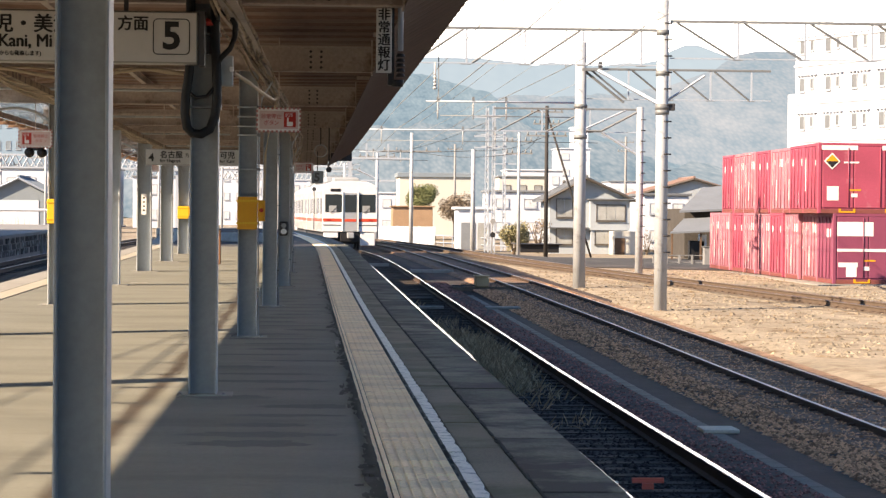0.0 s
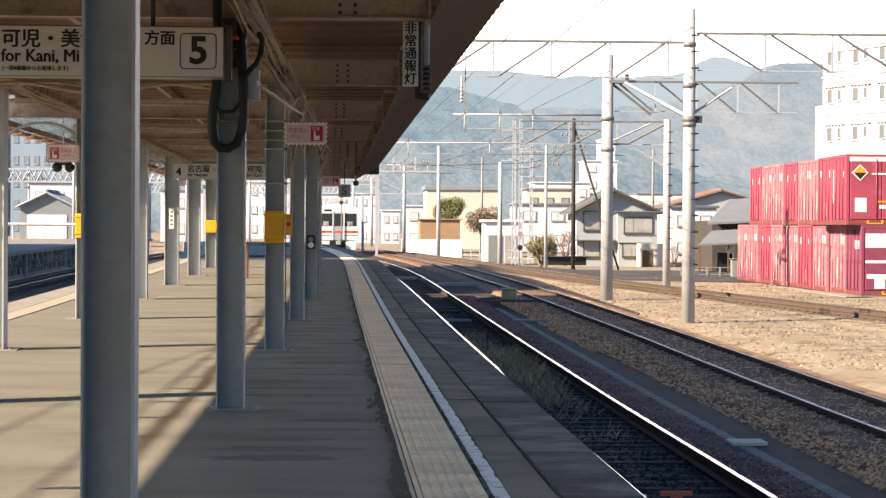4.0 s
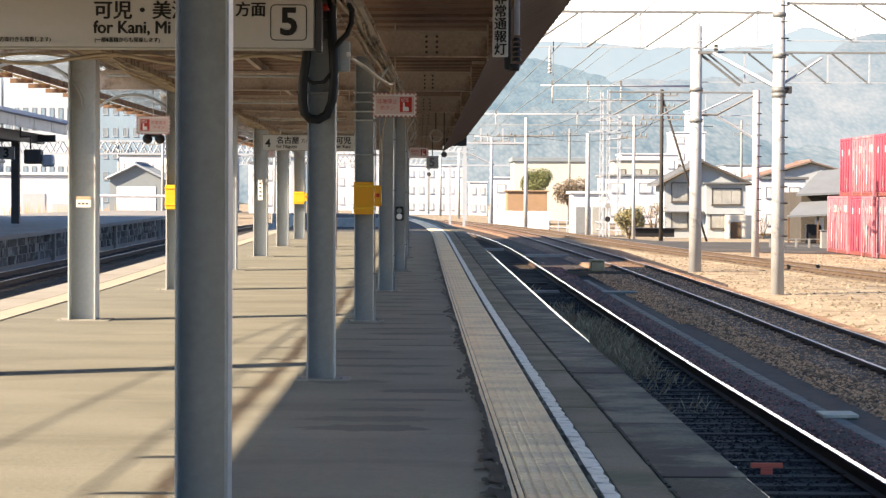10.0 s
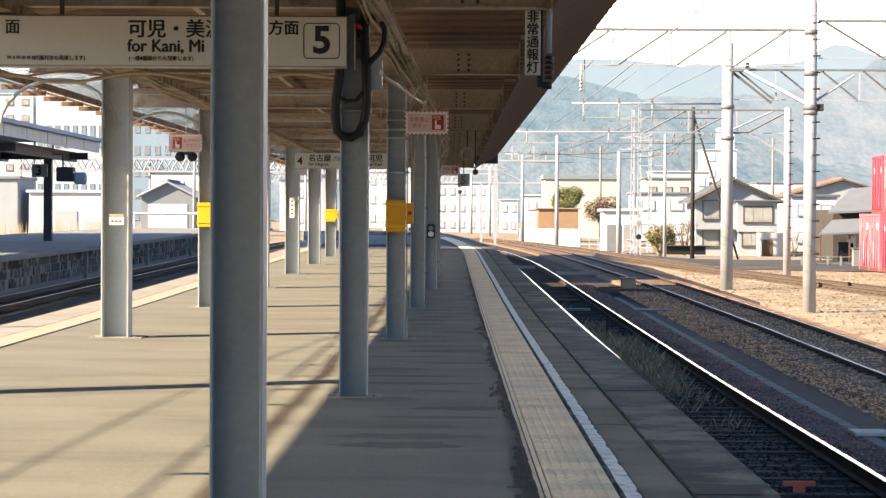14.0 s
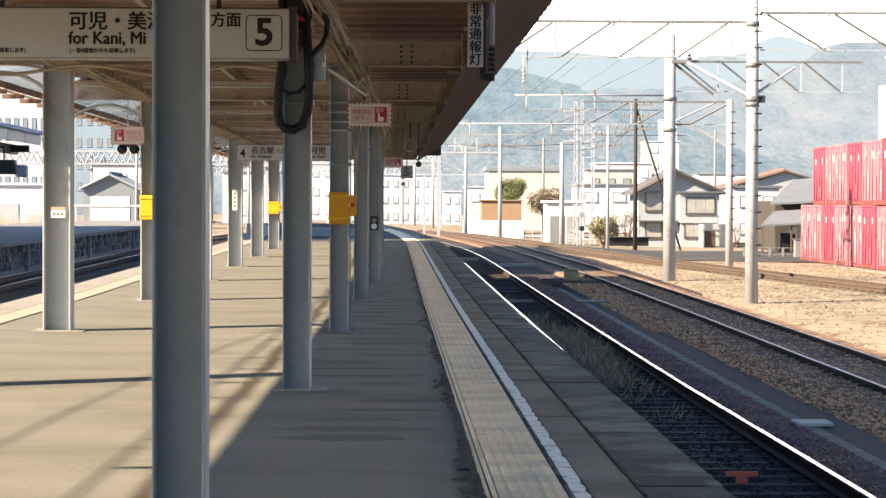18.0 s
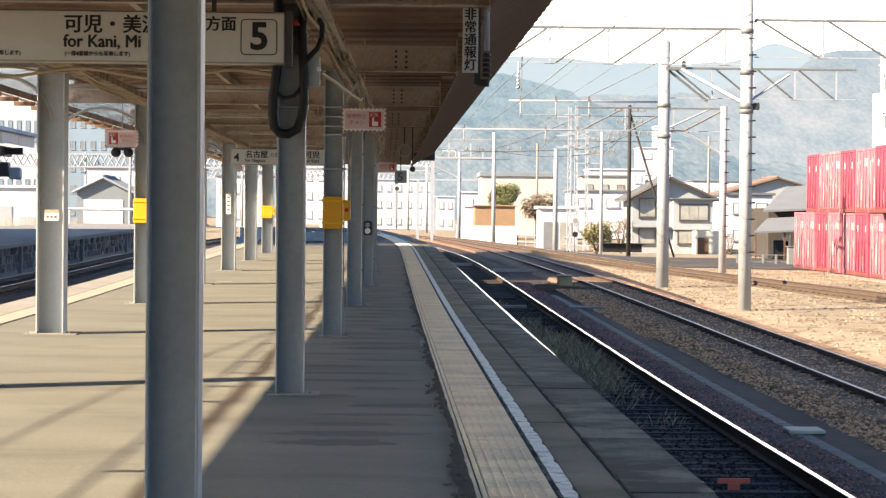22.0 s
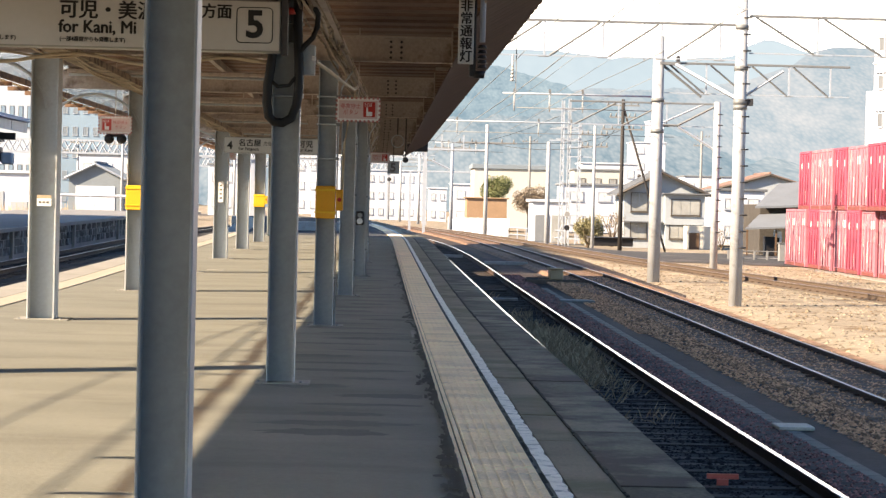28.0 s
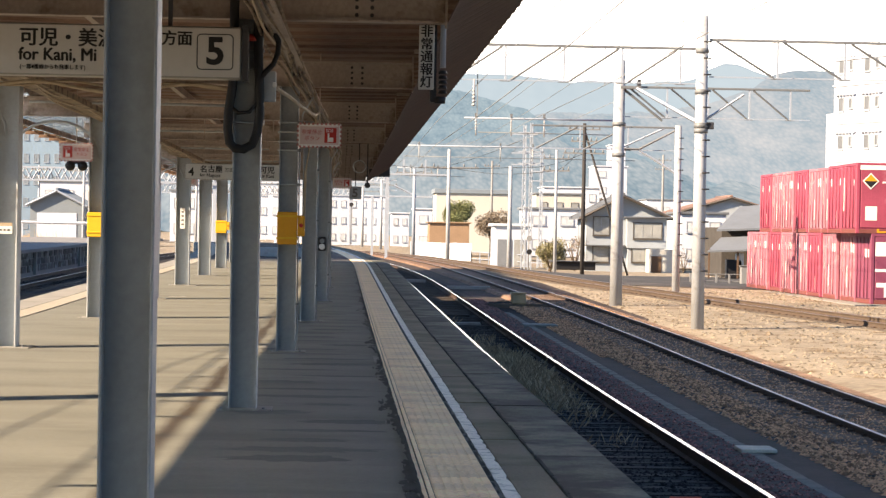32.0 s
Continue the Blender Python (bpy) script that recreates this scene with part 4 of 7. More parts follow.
LOWSIDE = [(0.15, 1.7, 1.3, 0.5), (0.15, 1.15, 3.4, 0.1), (0.2, 0.6, 0.7, 0.16), (0.48, 0.25, 0.38, 0.42), (1.1, 0.48, 0.22, 0.14), (2.6, 1.6, 0.5, 0.5)]
red = container(M_CONTAINER, "glossy red steel freight container at the top of a stack", [(0.35, 1.7, 0.16, 0.2), (1.9, 0.8, 0.1, 1.2)], TOPSIDE)
dia = part("warning_diamond", cut(boxes((-0.21, 0.21, -0.006, 0.006, -0.21, 0.21)), 0.004), M_WHITE, red, "white bordered diamond label", at=pose(0.5, -0.012, 1.85, 0, 45, 0))
bm = bm_new()
v = [bm.verts.new(p) for p in ((-0.17, -0.0085, -0.17), (0.17, -0.0085, 0.17), (-0.17, -0.0085, 0.17))]
bm.faces.new(v)
part("diamond_top", bm, M_YELLOW, dia)
bm = bm_new()
v = [bm.verts.new(p) for p in ((-0.17, -0.0085, -0.17), (0.17, -0.0085, -0.17), (0.17, -0.0085, 0.17))]
bm.faces.new(v)
part("diamond_bottom", bm, M_BLACK, dia)
mauve = container(M_CONTAINER_MAUVE, "mauve red freight container with white markings, bottom of a stack", [(0.3, 1.65, 0.7, 0.3)], LOWSIDE)
faded = container(M_CONTAINER_PINK, "faded red freight container with peeling white marks", ENDS, LOWSIDE)
worn = container(M_CONTAINER, "red freight container with white lock bars", [(0.3, 1.75, 0.3, 0.25), (1.6, 1.75, 0.3, 0.25), (0.9, 0.3, 0.08, 0.5)], TOPSIDE)
for ob, at in ((red, pose(CX - 0.56, CY, -1.03 + 2.502)), (mauve, pose(CX, CY, -1.03))):
    ob.matrix_basis = at
faded.matrix_basis = pose(CX + 0.02, CY + 2.52, -1.03)
worn.matrix_basis = pose(CX - 0.5, CY + 2.52, -1.03 + 2.502)
rnd = random.Random(4)
for k in range(2, 9):
    a = -0.045 * k
    copy_thing(faded if k % 3 else worn, pose(CX + a + rnd.uniform(-0.06, 0.06), CY + 2.52 * k, -1.03 + 0.004 * k, 0, 0, rnd.uniform(-0.5, 0.5)))
    if k < 8:
        copy_thing(worn if k % 3 == 1 else faded, pose(CX + a - 0.2 + 0.04 * k + rnd.uniform(-0.06, 0.06), CY + 2.52 * k, -1.03 + 2.502 + 0.004 * k, 0, 0, rnd.uniform(-0.5, 0.5)))
copy_thing(mauve, pose(CX + 3.85, CY + 0.1, -1.03))
copy_thing(worn, pose(CX + 3.3, CY + 0.05, -1.03 + 2.502))
copy_thing(faded, pose(CX + 3.9, CY + 2.6, -1.03))
copy_thing(faded, pose(CX + 3.4, CY + 2.6, -1.03 + 2.502))
pad = boxes((17.9, 34, 77.5, 103, -1.3, -1.034))
tagged(part("container_pad", pad, M_CONCRETE), "pale concrete yard slab under the containers", "yard slab", kind="structure")

# ---- overhead line masts and beams ----
def mast(x, y, z0, z1, r, label, material=M_POLE, rungs=True, name="overhead_line_mast", group="overhead line masts"):
    p = thing(name, (x, y, z0 - 0.1), label, "mast", group)
    bm = bm_new()
    tube(bm, (0, 0, 0), (0, 0, z1 - z0 + 0.1), r, r * 0.86, 20)
    part("shaft", bm, material, p)
    if rungs:
        k, z = 0, 1.6
        while z < z1 - z0 - 0.3:
            bm = bm_new()
            s = 1 if k % 2 else -1
            tube(bm, (r * 0.15, -r * 0.95, z), (r * 1.0 + 0.05, -r * 0.55, z), 0.022, n=6)
            part("rung", bm, M_STEEL_DARK, p)
            z += 0.42
            k += 1
    return p


def collar(p, z, r):
    bm = bm_new()
    tube(bm, (0, 0, z - 0.06), (0, 0, z + 0.06), r, r, 20)
    part("collar", bm, M_STEEL, p)


def beam(name, x0, x1, y, top, low, step, label, flip=1, chord=0.07, material=M_STEEL):
    """A lattice beam across tracks: a heavy top chord, posts, slanting bars and a thin bottom chord."""
    g = thing(name, (0, y, 0), label, "overhead line beam", "overhead line beams")
    part("top_chord", cut(boxes((x0, x1, -chord / 2, chord / 2, top - chord, top)), 0.008), material, g)
    part("bottom_chord", boxes((x0, x1, -0.016, 0.016, low, low + 0.03)), M_WHITE_STEEL, g)
    x = x0 + (0.1 if flip > 0 else step)
    n = int((x1 - x0) / step)
    for k in range(n):
        xa = x0 + step * k + step * 0.1
        xb = xa + step * 0.85
        bm = bm_new()
        bar(bm, (xa if flip > 0 else xb, 0, low + 0.02), (xb if flip > 0 else xa, 0, top - chord), 0.045)
        part("slant_bar", bm, material, g)
        xp = xb + step * 0.06
        part("post", boxes((xp - 0.025, xp + 0.025, -0.02, 0.02, low, top - chord)), M_WHITE_STEEL, g)
        part("foot_plate", boxes((xp - 0.15, xp + 0.12, -0.03, 0.03, low - 0.02, low)), material, g)
    return g


YB, YA = 57.4, 72.8
mb = mast(9.17, YB, RAIL_Z + lift(YB) - 0.16, 6.95, 0.172, "tall pale concrete overhead line mast with steel rungs")
ma = mast(8.95, YA, RAIL_Z + lift(YA) - 0.16, 6.95, 0.205, "pale concrete overhead line mast with a thick lower sleeve", rungs=False)
collar(ma, 6.0, 0.22), collar(ma, 5.0, 0.22), collar(mb, 7.25, 0.175), collar(mb, 5.2, 0.18), collar(mb, 6.2, 0.178)
mc = mast(13.18, 88, RAIL_Z + lift(88) * 0.6 - 0.1, 5.6, 0.155, "grey steel-rung overhead line mast behind the tracks", M_POLE)
beam("overhead_line_beam", 2.6, 9.0, YB, 6.12, 5.17, 1.5, "grey lattice beam carrying wires over the tracks", 1)
beam("overhead_line_beam", 9.36, 17.0, YB, 6.36, 5.36, 1.75, "grey lattice beam reaching over the yard", -1)
beam("overhead_line_beam", 9.15, 15.2, YA, 6.12, 5.1, 1.35, "grey lattice beam between masts", -1)
g = beam("overhead_line_beam", 7.4, 13.1, 88.2, 5.55, 4.6, 1.9, "short grey bracket beam on a mast", 1)
for a, b, w, m, label in (
        ((9.5, YA - 0.2, 6.02), (9.25, YB + 0.1, 4.12), 0.085, M_WHITE_STEEL, "pale steel brace between two masts"),
        ((9.1, YA, 6.0), (10.35, YA - 0.1, 5.0), 0.06, M_STEEL, "grey slanting bar under a mast bracket"),
        ((9.17, YB, 4.2), (10.3, YB + 0.2, 4.95), 0.045, M_WHITE_STEEL, "thin steel stay on a mast"),
        ((11.66, 88, 4.66), (13.05, 88, 5.4), 0.06, M_STEEL, "grey bracket strut on a mast"),
        ((11.66, 88.1, 4.6), (13.2, 88, 3.66), 0.075, M_WHITE_STEEL, "pale lower strut on a mast"),
        ((10.9, 88.1, 4.68), (12.66, 88.2, 5.5), 0.05, M_WHITE_STEEL, "pale upper strut on a mast"),
        ((10.8, 88.1, 4.66), (11.7, 88.1, 4.64), 0.06, M_STEEL, "short grey bar of a mast bracket")):
    br = thing("mast_brace", (0, 0, 0), label, "brace", "mast braces")
    bm = bm_new()
    bar(bm, a, b, w)
    part("strut", bm, m, br)
plat = thing("mast_top_bracket", (9.17, YA, 6.02), "grey flat bracket clamped on a mast", "bracket")
part("plate", boxes((-0.2, 0.45, -0.2, 0.2, 0.0, 0.09)), M_STEEL, plat)
part("clamp", boxes((0.36, 0.46, -0.15, 0.15, 0.09, 0.3)), M_STEEL_DARK, plat)
for z in (4.12,):
    cl = thing("mast_clamp", (9.17, YB, z), "dark steel clamp round a concrete mast", "clamp", "mast clamps")
    bm = bm_new()
    tube(bm, (0, 0, -0.07), (0, 0, 0.07), 0.185, 0.185, 16)
    part("band", bm, M_STEEL, cl)
    part("lug", cut(boxes((0.15, 0.32, -0.1, 0.1, -0.09, 0.09)), 0.01), M_STEEL_DARK, cl)


def support_pipe(x0, x1, y, z, label, insulators):
    """A white pipe across the tracks with insulators."""
    g = thing("support_pipe", (0, y, z), label, "overhead line pipe", "overhead line pipes")
    bm = bm_new()
    tube(bm, (x0, 0, 0), (x1, 0, 0), 0.04, n=10)
    part("pipe", bm, M_WHITE_STEEL, g)
    bm = bm_new()
    tube(bm, (x0 + 0.6, 0, -0.6), (x1, 0, -0.62), 0.02, n=6)
    part("lower_pipe", bm, M_STEEL, g)
    for x in insulators:
        bm = bm_new()
        for k in range(4):
            tube(bm, (x, 0, -0.12 - 0.12 * k), (x, 0, -0.17 - 0.12 * k), 0.045, 0.03, 10)
        tube(bm, (x, 0, -0.0), (x, 0, -0.75), 0.025, n=6)
        part("insulator", bm, M_INSULATOR, g)
        part("clamp", boxes((x - 0.05, x + 0.05, -0.05, 0.05, 0.03, 0.2)), M_STEEL, g)
    return g


support_pipe(5.1, 11.4, 95, 6.1, "white overhead line pipe with porcelain insulators", (5.6, 7.1, 8.5))
support_pipe(2.8, 16.2, 124, 5.98, "long white overhead line pipe over the tracks", (4.2, 8.7, 10.5))
support_pipe(4.0, 9.0, 165, 5.9, "white overhead line pipe far along the tracks", (5.0, 7.0))
ins = thing("hanging_insulator", (3.31, YB, 4.5), "porcelain insulator hanging from a beam", "insulator")
bm = bm_new()
for k in range(5):
    tube(bm, (0, 0, 0.02 + 0.09 * k), (0, 0, 0.07 + 0.09 * k), 0.06 - 0.006 * k, 0.035, 10)
tube(bm, (0, 0, 0), (0, 0, 0.7), 0.025, n=6)
part("porcelain", bm, M_INSULATOR, ins)
# wires along the tracks
def wire(x0, z0, x1, z1, y0, y1, r, label):
    w = thing("overhead_wire", (0, 0, 0), label, "wire", "overhead wires")
    bm = bm_new()
    hose(bm, [(x0 + (x1 - x0) * k / 12, y0 + (y1 - y0) * k / 12, z0 + (z1 - z0) * k / 12 - 0.5 * math.sin(math.pi * ((k * 2) % 12) / 12) * (0.3 if k % 6 else 0)) for k in range(13)], r, 5)
    part("strand", bm, M_POLE_GREY, w)
    return w


for x0, z0, x1, z1 in ((3.5, 4.3, 3.2, 4.5), (3.5, 5.15, 3.2, 5.3), (6.9, 5.2, 6.2, 5.3), (7.3, 6.7, 6.5, 6.8), (11.0, 6.0, 9.5, 6.6), (8.9, 6.9, 8.2, 7.0)):
    w = wire(x0, z0, x1, z1, 12, 150, 0.011, "thin grey overhead wire along the track")
    q = (YB - 12) / 138
    xw, zw = x0 + (x1 - x0) * q, z0 + (z1 - z0) * q - 0.13
    part("dropper", boxes((xw - 0.012, xw + 0.012, YB - 0.012, YB + 0.012, min(zw, 6.08), max(zw, 6.08))), M_POLE_GREY, w)
# cables strung between poles
for ends in (((-0.8, 150, 6.05), (11.24, 150, 5.6), (16.16, 150, 6.65)), ((7.82, 165, 5.95), (14.31, 150, 5.45), (16.16, 150, 7.45)), ((6.1, 190, 6.15), (15.4, 190, 9.2), (17.35, 260, 8.85))):
    w = thing("overhead_wire", (0, 0, 0), "thin dark cable strung between poles", "wire", "overhead wires")
    for a, b in zip(ends, ends[1:]):
        bm = bm_new()
        hose(bm, [(a[0] + (b[0] - a[0]) * k / 8, a[1] + (b[1] - a[1]) * k / 8, a[2] + (b[2] - a[2]) * k / 8 - 0.35 * math.sin(math.pi * k / 8)) for k in range(9)], 0.018, 5)
        part("strand", bm, M_POLE_DARK, w)

# ---- houses beyond the yard ----
def window(parent, x, z, w, h, y, panes=2, glass=None, frame_material=None, d=0.09):
    """A window in a wall that faces -y."""
    f = part("window", boxes((x - 0.06, x + w + 0.06, y - d, y - 0.004, z - 0.06, z), (x - 0.06, x + w + 0.06, y - d, y - 0.004, z + h, z + h + 0.06), (x - 0.06, x, y - d, y - 0.004, z, z + h), (x + w, x + w + 0.06, y - d, y - 0.004, z, z + h)), frame_material or M_FRAME, parent)
    for k in range(panes):
        part("pane", boxes((x + w * k / panes + 0.02, x + w * (k + 1) / panes - 0.02, y - d * 0.55, y - 0.006, z + 0.02, z + h - 0.02)), glass or M_WINDOW, f)
    part("sill", boxes((x - 0.1, x + w + 0.1, y - d * 1.8, y - 0.004, z - 0.13, z - 0.065)), frame_material or M_FRAME, f)
    return f


def gable_roof(parent, x0, x1, y0, y1, eave, apex, over, material, xm=None, label="", trim=None):
    """Two slopes with their ridge along y."""
    xm = (x0 + x1) / 2 if xm is None else xm
    t = 0.16
    for xa in (x0 - over, x1 + over):
        slope = (apex - eave) / (xm - (x0 if xa < xm else x1))
        ze = apex + slope * (xa - xm)
        bm = bm_new()
        v = [bm.verts.new((x, y, z + d)) for d in (0, t) for x, z in ((xa, ze), (xm, apex)) for y in (y0 - over, y1 + over)]
        for f in ((0, 1, 3, 2), (4, 6, 7, 5), (0, 4, 5, 1), (2, 3, 7, 6), (0, 2, 6, 4), (1, 5, 7, 3)):
            bm.faces.new([v[i] for i in f])
        r = part("roof_slope", bm, material, parent, label)
        n = 14
        bm = bm_new()
        for k in range(n):
            y = y0 - over + (y1 - y0 + 2 * over) * (k + 0.5) / n
            tube(bm, (xa, y, ze + t + 0.02), (xm, y, apex + t + 0.02), 0.05, n=5)
        part("tile_ribbing", bm, material, r, kind="stuff")
    for xa in (x0 - over, x1 + over):
        slope = (apex - eave) / (xm - (x0 if xa < xm else x1))
        bm = bm_new()
        bar(bm, (xa, y0 - over - 0.06, apex + slope * (xa - xm) + 0.02), (xm, y0 - over - 0.06, apex + 0.02), 0.16)
        part("bargeboard", bm, trim or M_FRAME, parent, "board along the gable edge")
    bm = bm_new()
    tube(bm, (xm, y0 - over, apex + t + 0.06), (xm, y1 + over, apex + t + 0.06), 0.13, n=8)
    part("ridge", bm, material, parent)


def gable_wall(bm, x0, x1, y0, y1, z0, eave, apex, xm=None):
    xm = (x0 + x1) / 2 if xm is None else xm
    v = [bm.verts.new((x, y, z)) for y in (y0, y1) for x, z in ((x0, z0), (x1, z0), (x1, eave), (xm, apex), (x0, eave))]
    bm.faces.new(v[:5]), bm.faces.new(v[5:][::-1])
    for k in range(5):
        bm.faces.new((v[k], v[(k + 1) % 5], v[5 + (k + 1) % 5], v[5 + k]))


G = -2.12
house = thing("house", (0, 200, G), "grey two-storey Japanese house with a tiled gable roof", "house")
bm = bm_new()
gable_wall(bm, 21.9, 28.9, 0, 8, 0, 5.05, 6.72, 25.1)
part("wall", bm, M_WALL_GREY, house)
gable_roof(house, 21.9, 28.9, 0, 8, 5.05, 6.74, 0.75, M_TILE, 25.1, "dark grey tiled slope")
part("bay_wall", cut(boxes((25.4, 28.95, -0.9, 0, 2.15, 4.85)), 0.02), M_WALL_GREY, house)
part("bay_wall", cut(boxes((25.5, 28.2, -0.7, 0, 0, 2.1)), 0.02), M_WALL_GREY, house)
part("eave_roof", boxes((25.2, 29.4, -1.4, 0.0, 4.86, 4.98)), M_TILE, house, "small tiled eave")
part("eave_roof", boxes((21.4, 25.3, -0.8, 0.0, 2.3, 2.4)), M_TILE, house, "small tiled eave")
window(house, 22.5, 3.3, 1.4, 1.6, 0, 2), window(house, 26.0, 3.05, 2.5, 1.35, -0.9, 3)
window(house, 22.5, 0.9, 1.4, 1.35, 0, 2), window(house, 25.9, 0.95, 1.6, 1.15, -0.7, 2)
part("addition", cut(boxes((27.1, 29.4, -3.2, -0.95, 0, 2.1)), 0.02), M_WALL_YELLOW, house, "low cream addition with a door")
part("door", boxes((27.3, 28.2, -3.25, -3.204, 0.05, 1.5)), M_WOOD, house, "brown door")
bm = bm_new()
tube(bm, (21.6, -0.1, 0.1), (21.6, -0.1, 4.9), 0.05, n=6)
part("drainpipe", bm, M_FRAME, house)

house2 = thing("house", (0, 134, -1.2), "low grey house with stepped sheet roofs behind a fence", "house")
part("wall", cut(boxes((22.8, 29.5, 0, 7, 0, 3.0)), 0.02), M_DARKWALL, house2)
bm = bm_new()
v = [bm.verts.new(p) for p in ((22.3, -1.2, 2.75), (27.5, -1.2, 3.0), (27.5, 4, 4.5), (24.6, 4, 4.2), (22.3, -1.2, 2.87), (27.5, -1.2, 3.12), (27.5, 4, 4.62), (24.6, 4, 4.32))]
for f in ((0, 3, 2, 1), (4, 5, 6, 7), (0, 1, 5, 4), (1, 2, 6, 5), (2, 3, 7, 6), (3, 0, 4, 7)):
    bm.faces.new([v[i] for i in f])
part("upper_roof", bm, M_TILE_LIGHT, house2, "pale grey sheet roof")
bm = bm_new()
v = [bm.verts.new(p) for p in ((21.4, -3.4, 1.5), (26.2, -3.4, 1.75), (26.2, -1.0, 2.5), (22.6, -1.0, 2.3), (21.4, -3.4, 1.6), (26.2, -3.4, 1.85), (26.2, -1.0, 2.6), (22.6, -1.0, 2.4))]
for f in ((0, 3, 2, 1), (4, 5, 6, 7), (0, 1, 5, 4), (1, 2, 6, 5), (2, 3, 7, 6), (3, 0, 4, 7)):
    bm.faces.new([v[i] for i in f])
part("lower_roof", bm, M_TILE_LIGHT, house2, "pale grey lean-to roof")
for x in (21.5, 23.2, 24.8):
    part("porch_post", boxes((x, x + 0.1, -3.2, -3.1, 0, 1.72)), M_WOOD, house2)
for x, w, h, m in ((22.7, 0.9, 1.1, M_BLACK), (24.0, 1.3, 0.9, M_WOOD), (23.3, 0.4, 1.5, M_WHITE), (25.6, 1.2, 1.3, M_BLACK)):
    part("stored_crate", cut(boxes((x, x + w, -2.6, -1.9, 0, h)), 0.04), m, house2, "dark clutter under the porch")


def block(name, x0, x1, y, depth, z0, z1, material, label, roof=None, rows=0, cols=0, gable=None, roof_t=0.25, win=None):
    """A plain building of walls, roof and rows of windows."""
    b = thing(name, (0, y, z0), label, "building")
    h = z1 - z0
    if gable:
        bm = bm_new()
        gable_wall(bm, x0, x1, 0, depth, 0, h, h + gable)
        part("wall", bm, material, b)
        gable_roof(b, x0, x1, 0, depth, h, h + gable, 0.4, roof)
    else:
        part("wall", cut(boxes((x0, x1, 0, depth, 0, h)), 0.03), material, b)
        part("roof", cut(boxes((x0 - 0.25, x1 + 0.25, -0.25, depth + 0.25, h + 0.003, h + roof_t)), 0.03), roof or material, b)
    for r in range(rows):
        for c in range(cols):
            ww = (x1 - x0) / cols
            window(b, x0 + ww * (c + 0.28), h * (r + 0.35) / rows, ww * 0.44, h / rows * 0.36, 0, 2, win or (M_HAZY_GLASS if material is M_WALL_HAZY else None), M_WHITE_STEEL if material in (M_WALL_HAZY, M_GLASS_BLUE) else None)
    return b


block("white_building", 32.6, 37.0, 215, 8, -1.9, 3.3, M_WALL_HAZY, "white two-storey building beside a house", M_TILE, 2, 2)
block("long_building", 34.8, 46.0, 232, 9, -1.9, 3.6, M_WALL_GREY, "long low building under a rust-red roof", M_ROOF_RED, 1, 6, gable=1.6)
block("warehouse", 12.6, 22.2, 300, 10, -1.6, 6.3, M_WALL_YELLOW, "cream warehouse with a blue-grey sheet roof", M_ROOF_BLUE, roof_t=0.6)
block("shed", 10.1, 14.7, 258, 5, -0.95, 2.15, M_BROWNBOX, "plain brown panelled shed beside the line", M_BROWNBOX, roof_t=0.15)
garage = block("garage", 14.0, 17.3, 205, 5, -1.9, 1.8, M_WALL_HAZY, "white flat-roofed garage with a grey shutter", M_WALL_HAZY)
part("shutter", boxes((14.3, 15.6, -0.05, -0.004, 0.1, 2.5)), M_TILE_LIGHT, garage, "grey roller shutter")
part("shutter", boxes((15.8, 16.9, -0.05, -0.004, 0.1, 2.5)), M_WINDOW, garage, "grey roller shutter")
block("low_building", 21.4, 28.0, 262, 8, -1.5, 4.0, M_WALL_HAZY, "pale low building with a grey roof edge", M_TILE_LIGHT, 2, 2)
block("low_building", 29.0, 36.0, 335, 8, -1.5, 7.0, M_WALL_YELLOW, "sunlit cream building among houses", M_TILE_LIGHT, 2, 3)
block("low_building", 36.0, 46.0, 400, 10, -1.5, 9.3, M_WALL_HAZY, "white flat-roofed building in the town", M_WALL_HAZY, 3, 4)
block("tower_block", 56.2, 63.6, 500, 10, -1.5, 16.2, M_WALL_HAZY, "tall narrow white building rising over the roofs", M_WALL_HAZY, 5, 2)
block("tower_block", 60.5, 63.8, 505, 8, -1.5, 21.2, M_WALL_HAZY, "white stair tower beside a tall building", M_WALL_HAZY)
block("low_building", 64, 78, 470, 12, -1.5, 8.5, M_WALL_HAZY, "white buildings of the town below the hills", M_TILE_LIGHT, 2, 5)
block("low_building", 80, 96, 490, 12, -1.5, 7.5, M_WALL_GREY, "grey low building of the town", M_ROOF_RED, 2, 5)
block("low_building", 47, 55, 440, 12, -1.5, 6.0, M_WALL_HAZY, "small white house in the town", M_TILE, 2, 3, gable=2.0)
block("low_building", 12.3, 15.4, 380, 8, -2.2, 4.8, M_WALL_HAZY, "small white building beside the line", M_WALL_HAZY, 2, 1)
block("low_building", 9.6, 13.0, 432, 8, -2.2, 4.4, M_WALL_HAZY, "small white house beside the line", M_WALL_HAZY, 2, 2)
block("shed", 15.4, 18.2, 160, 3, -1.35, -0.8, M_BLACK, "low black shed beside the line", M_BLACK, roof_t=0.08)
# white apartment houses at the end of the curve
block("apartment_house", -4.5, 9.2, 440, 12, -2.0, 7.7, M_WALL_HAZY, "white three-storey apartment house at the end of the line", M_WALL_HAZY, 3, 7)
block("apartment_house", -14, -5.5, 470, 12, -2.0, 10.5, M_WALL_HAZY, "white apartment house far along the line", M_WALL_HAZY, 4, 3)

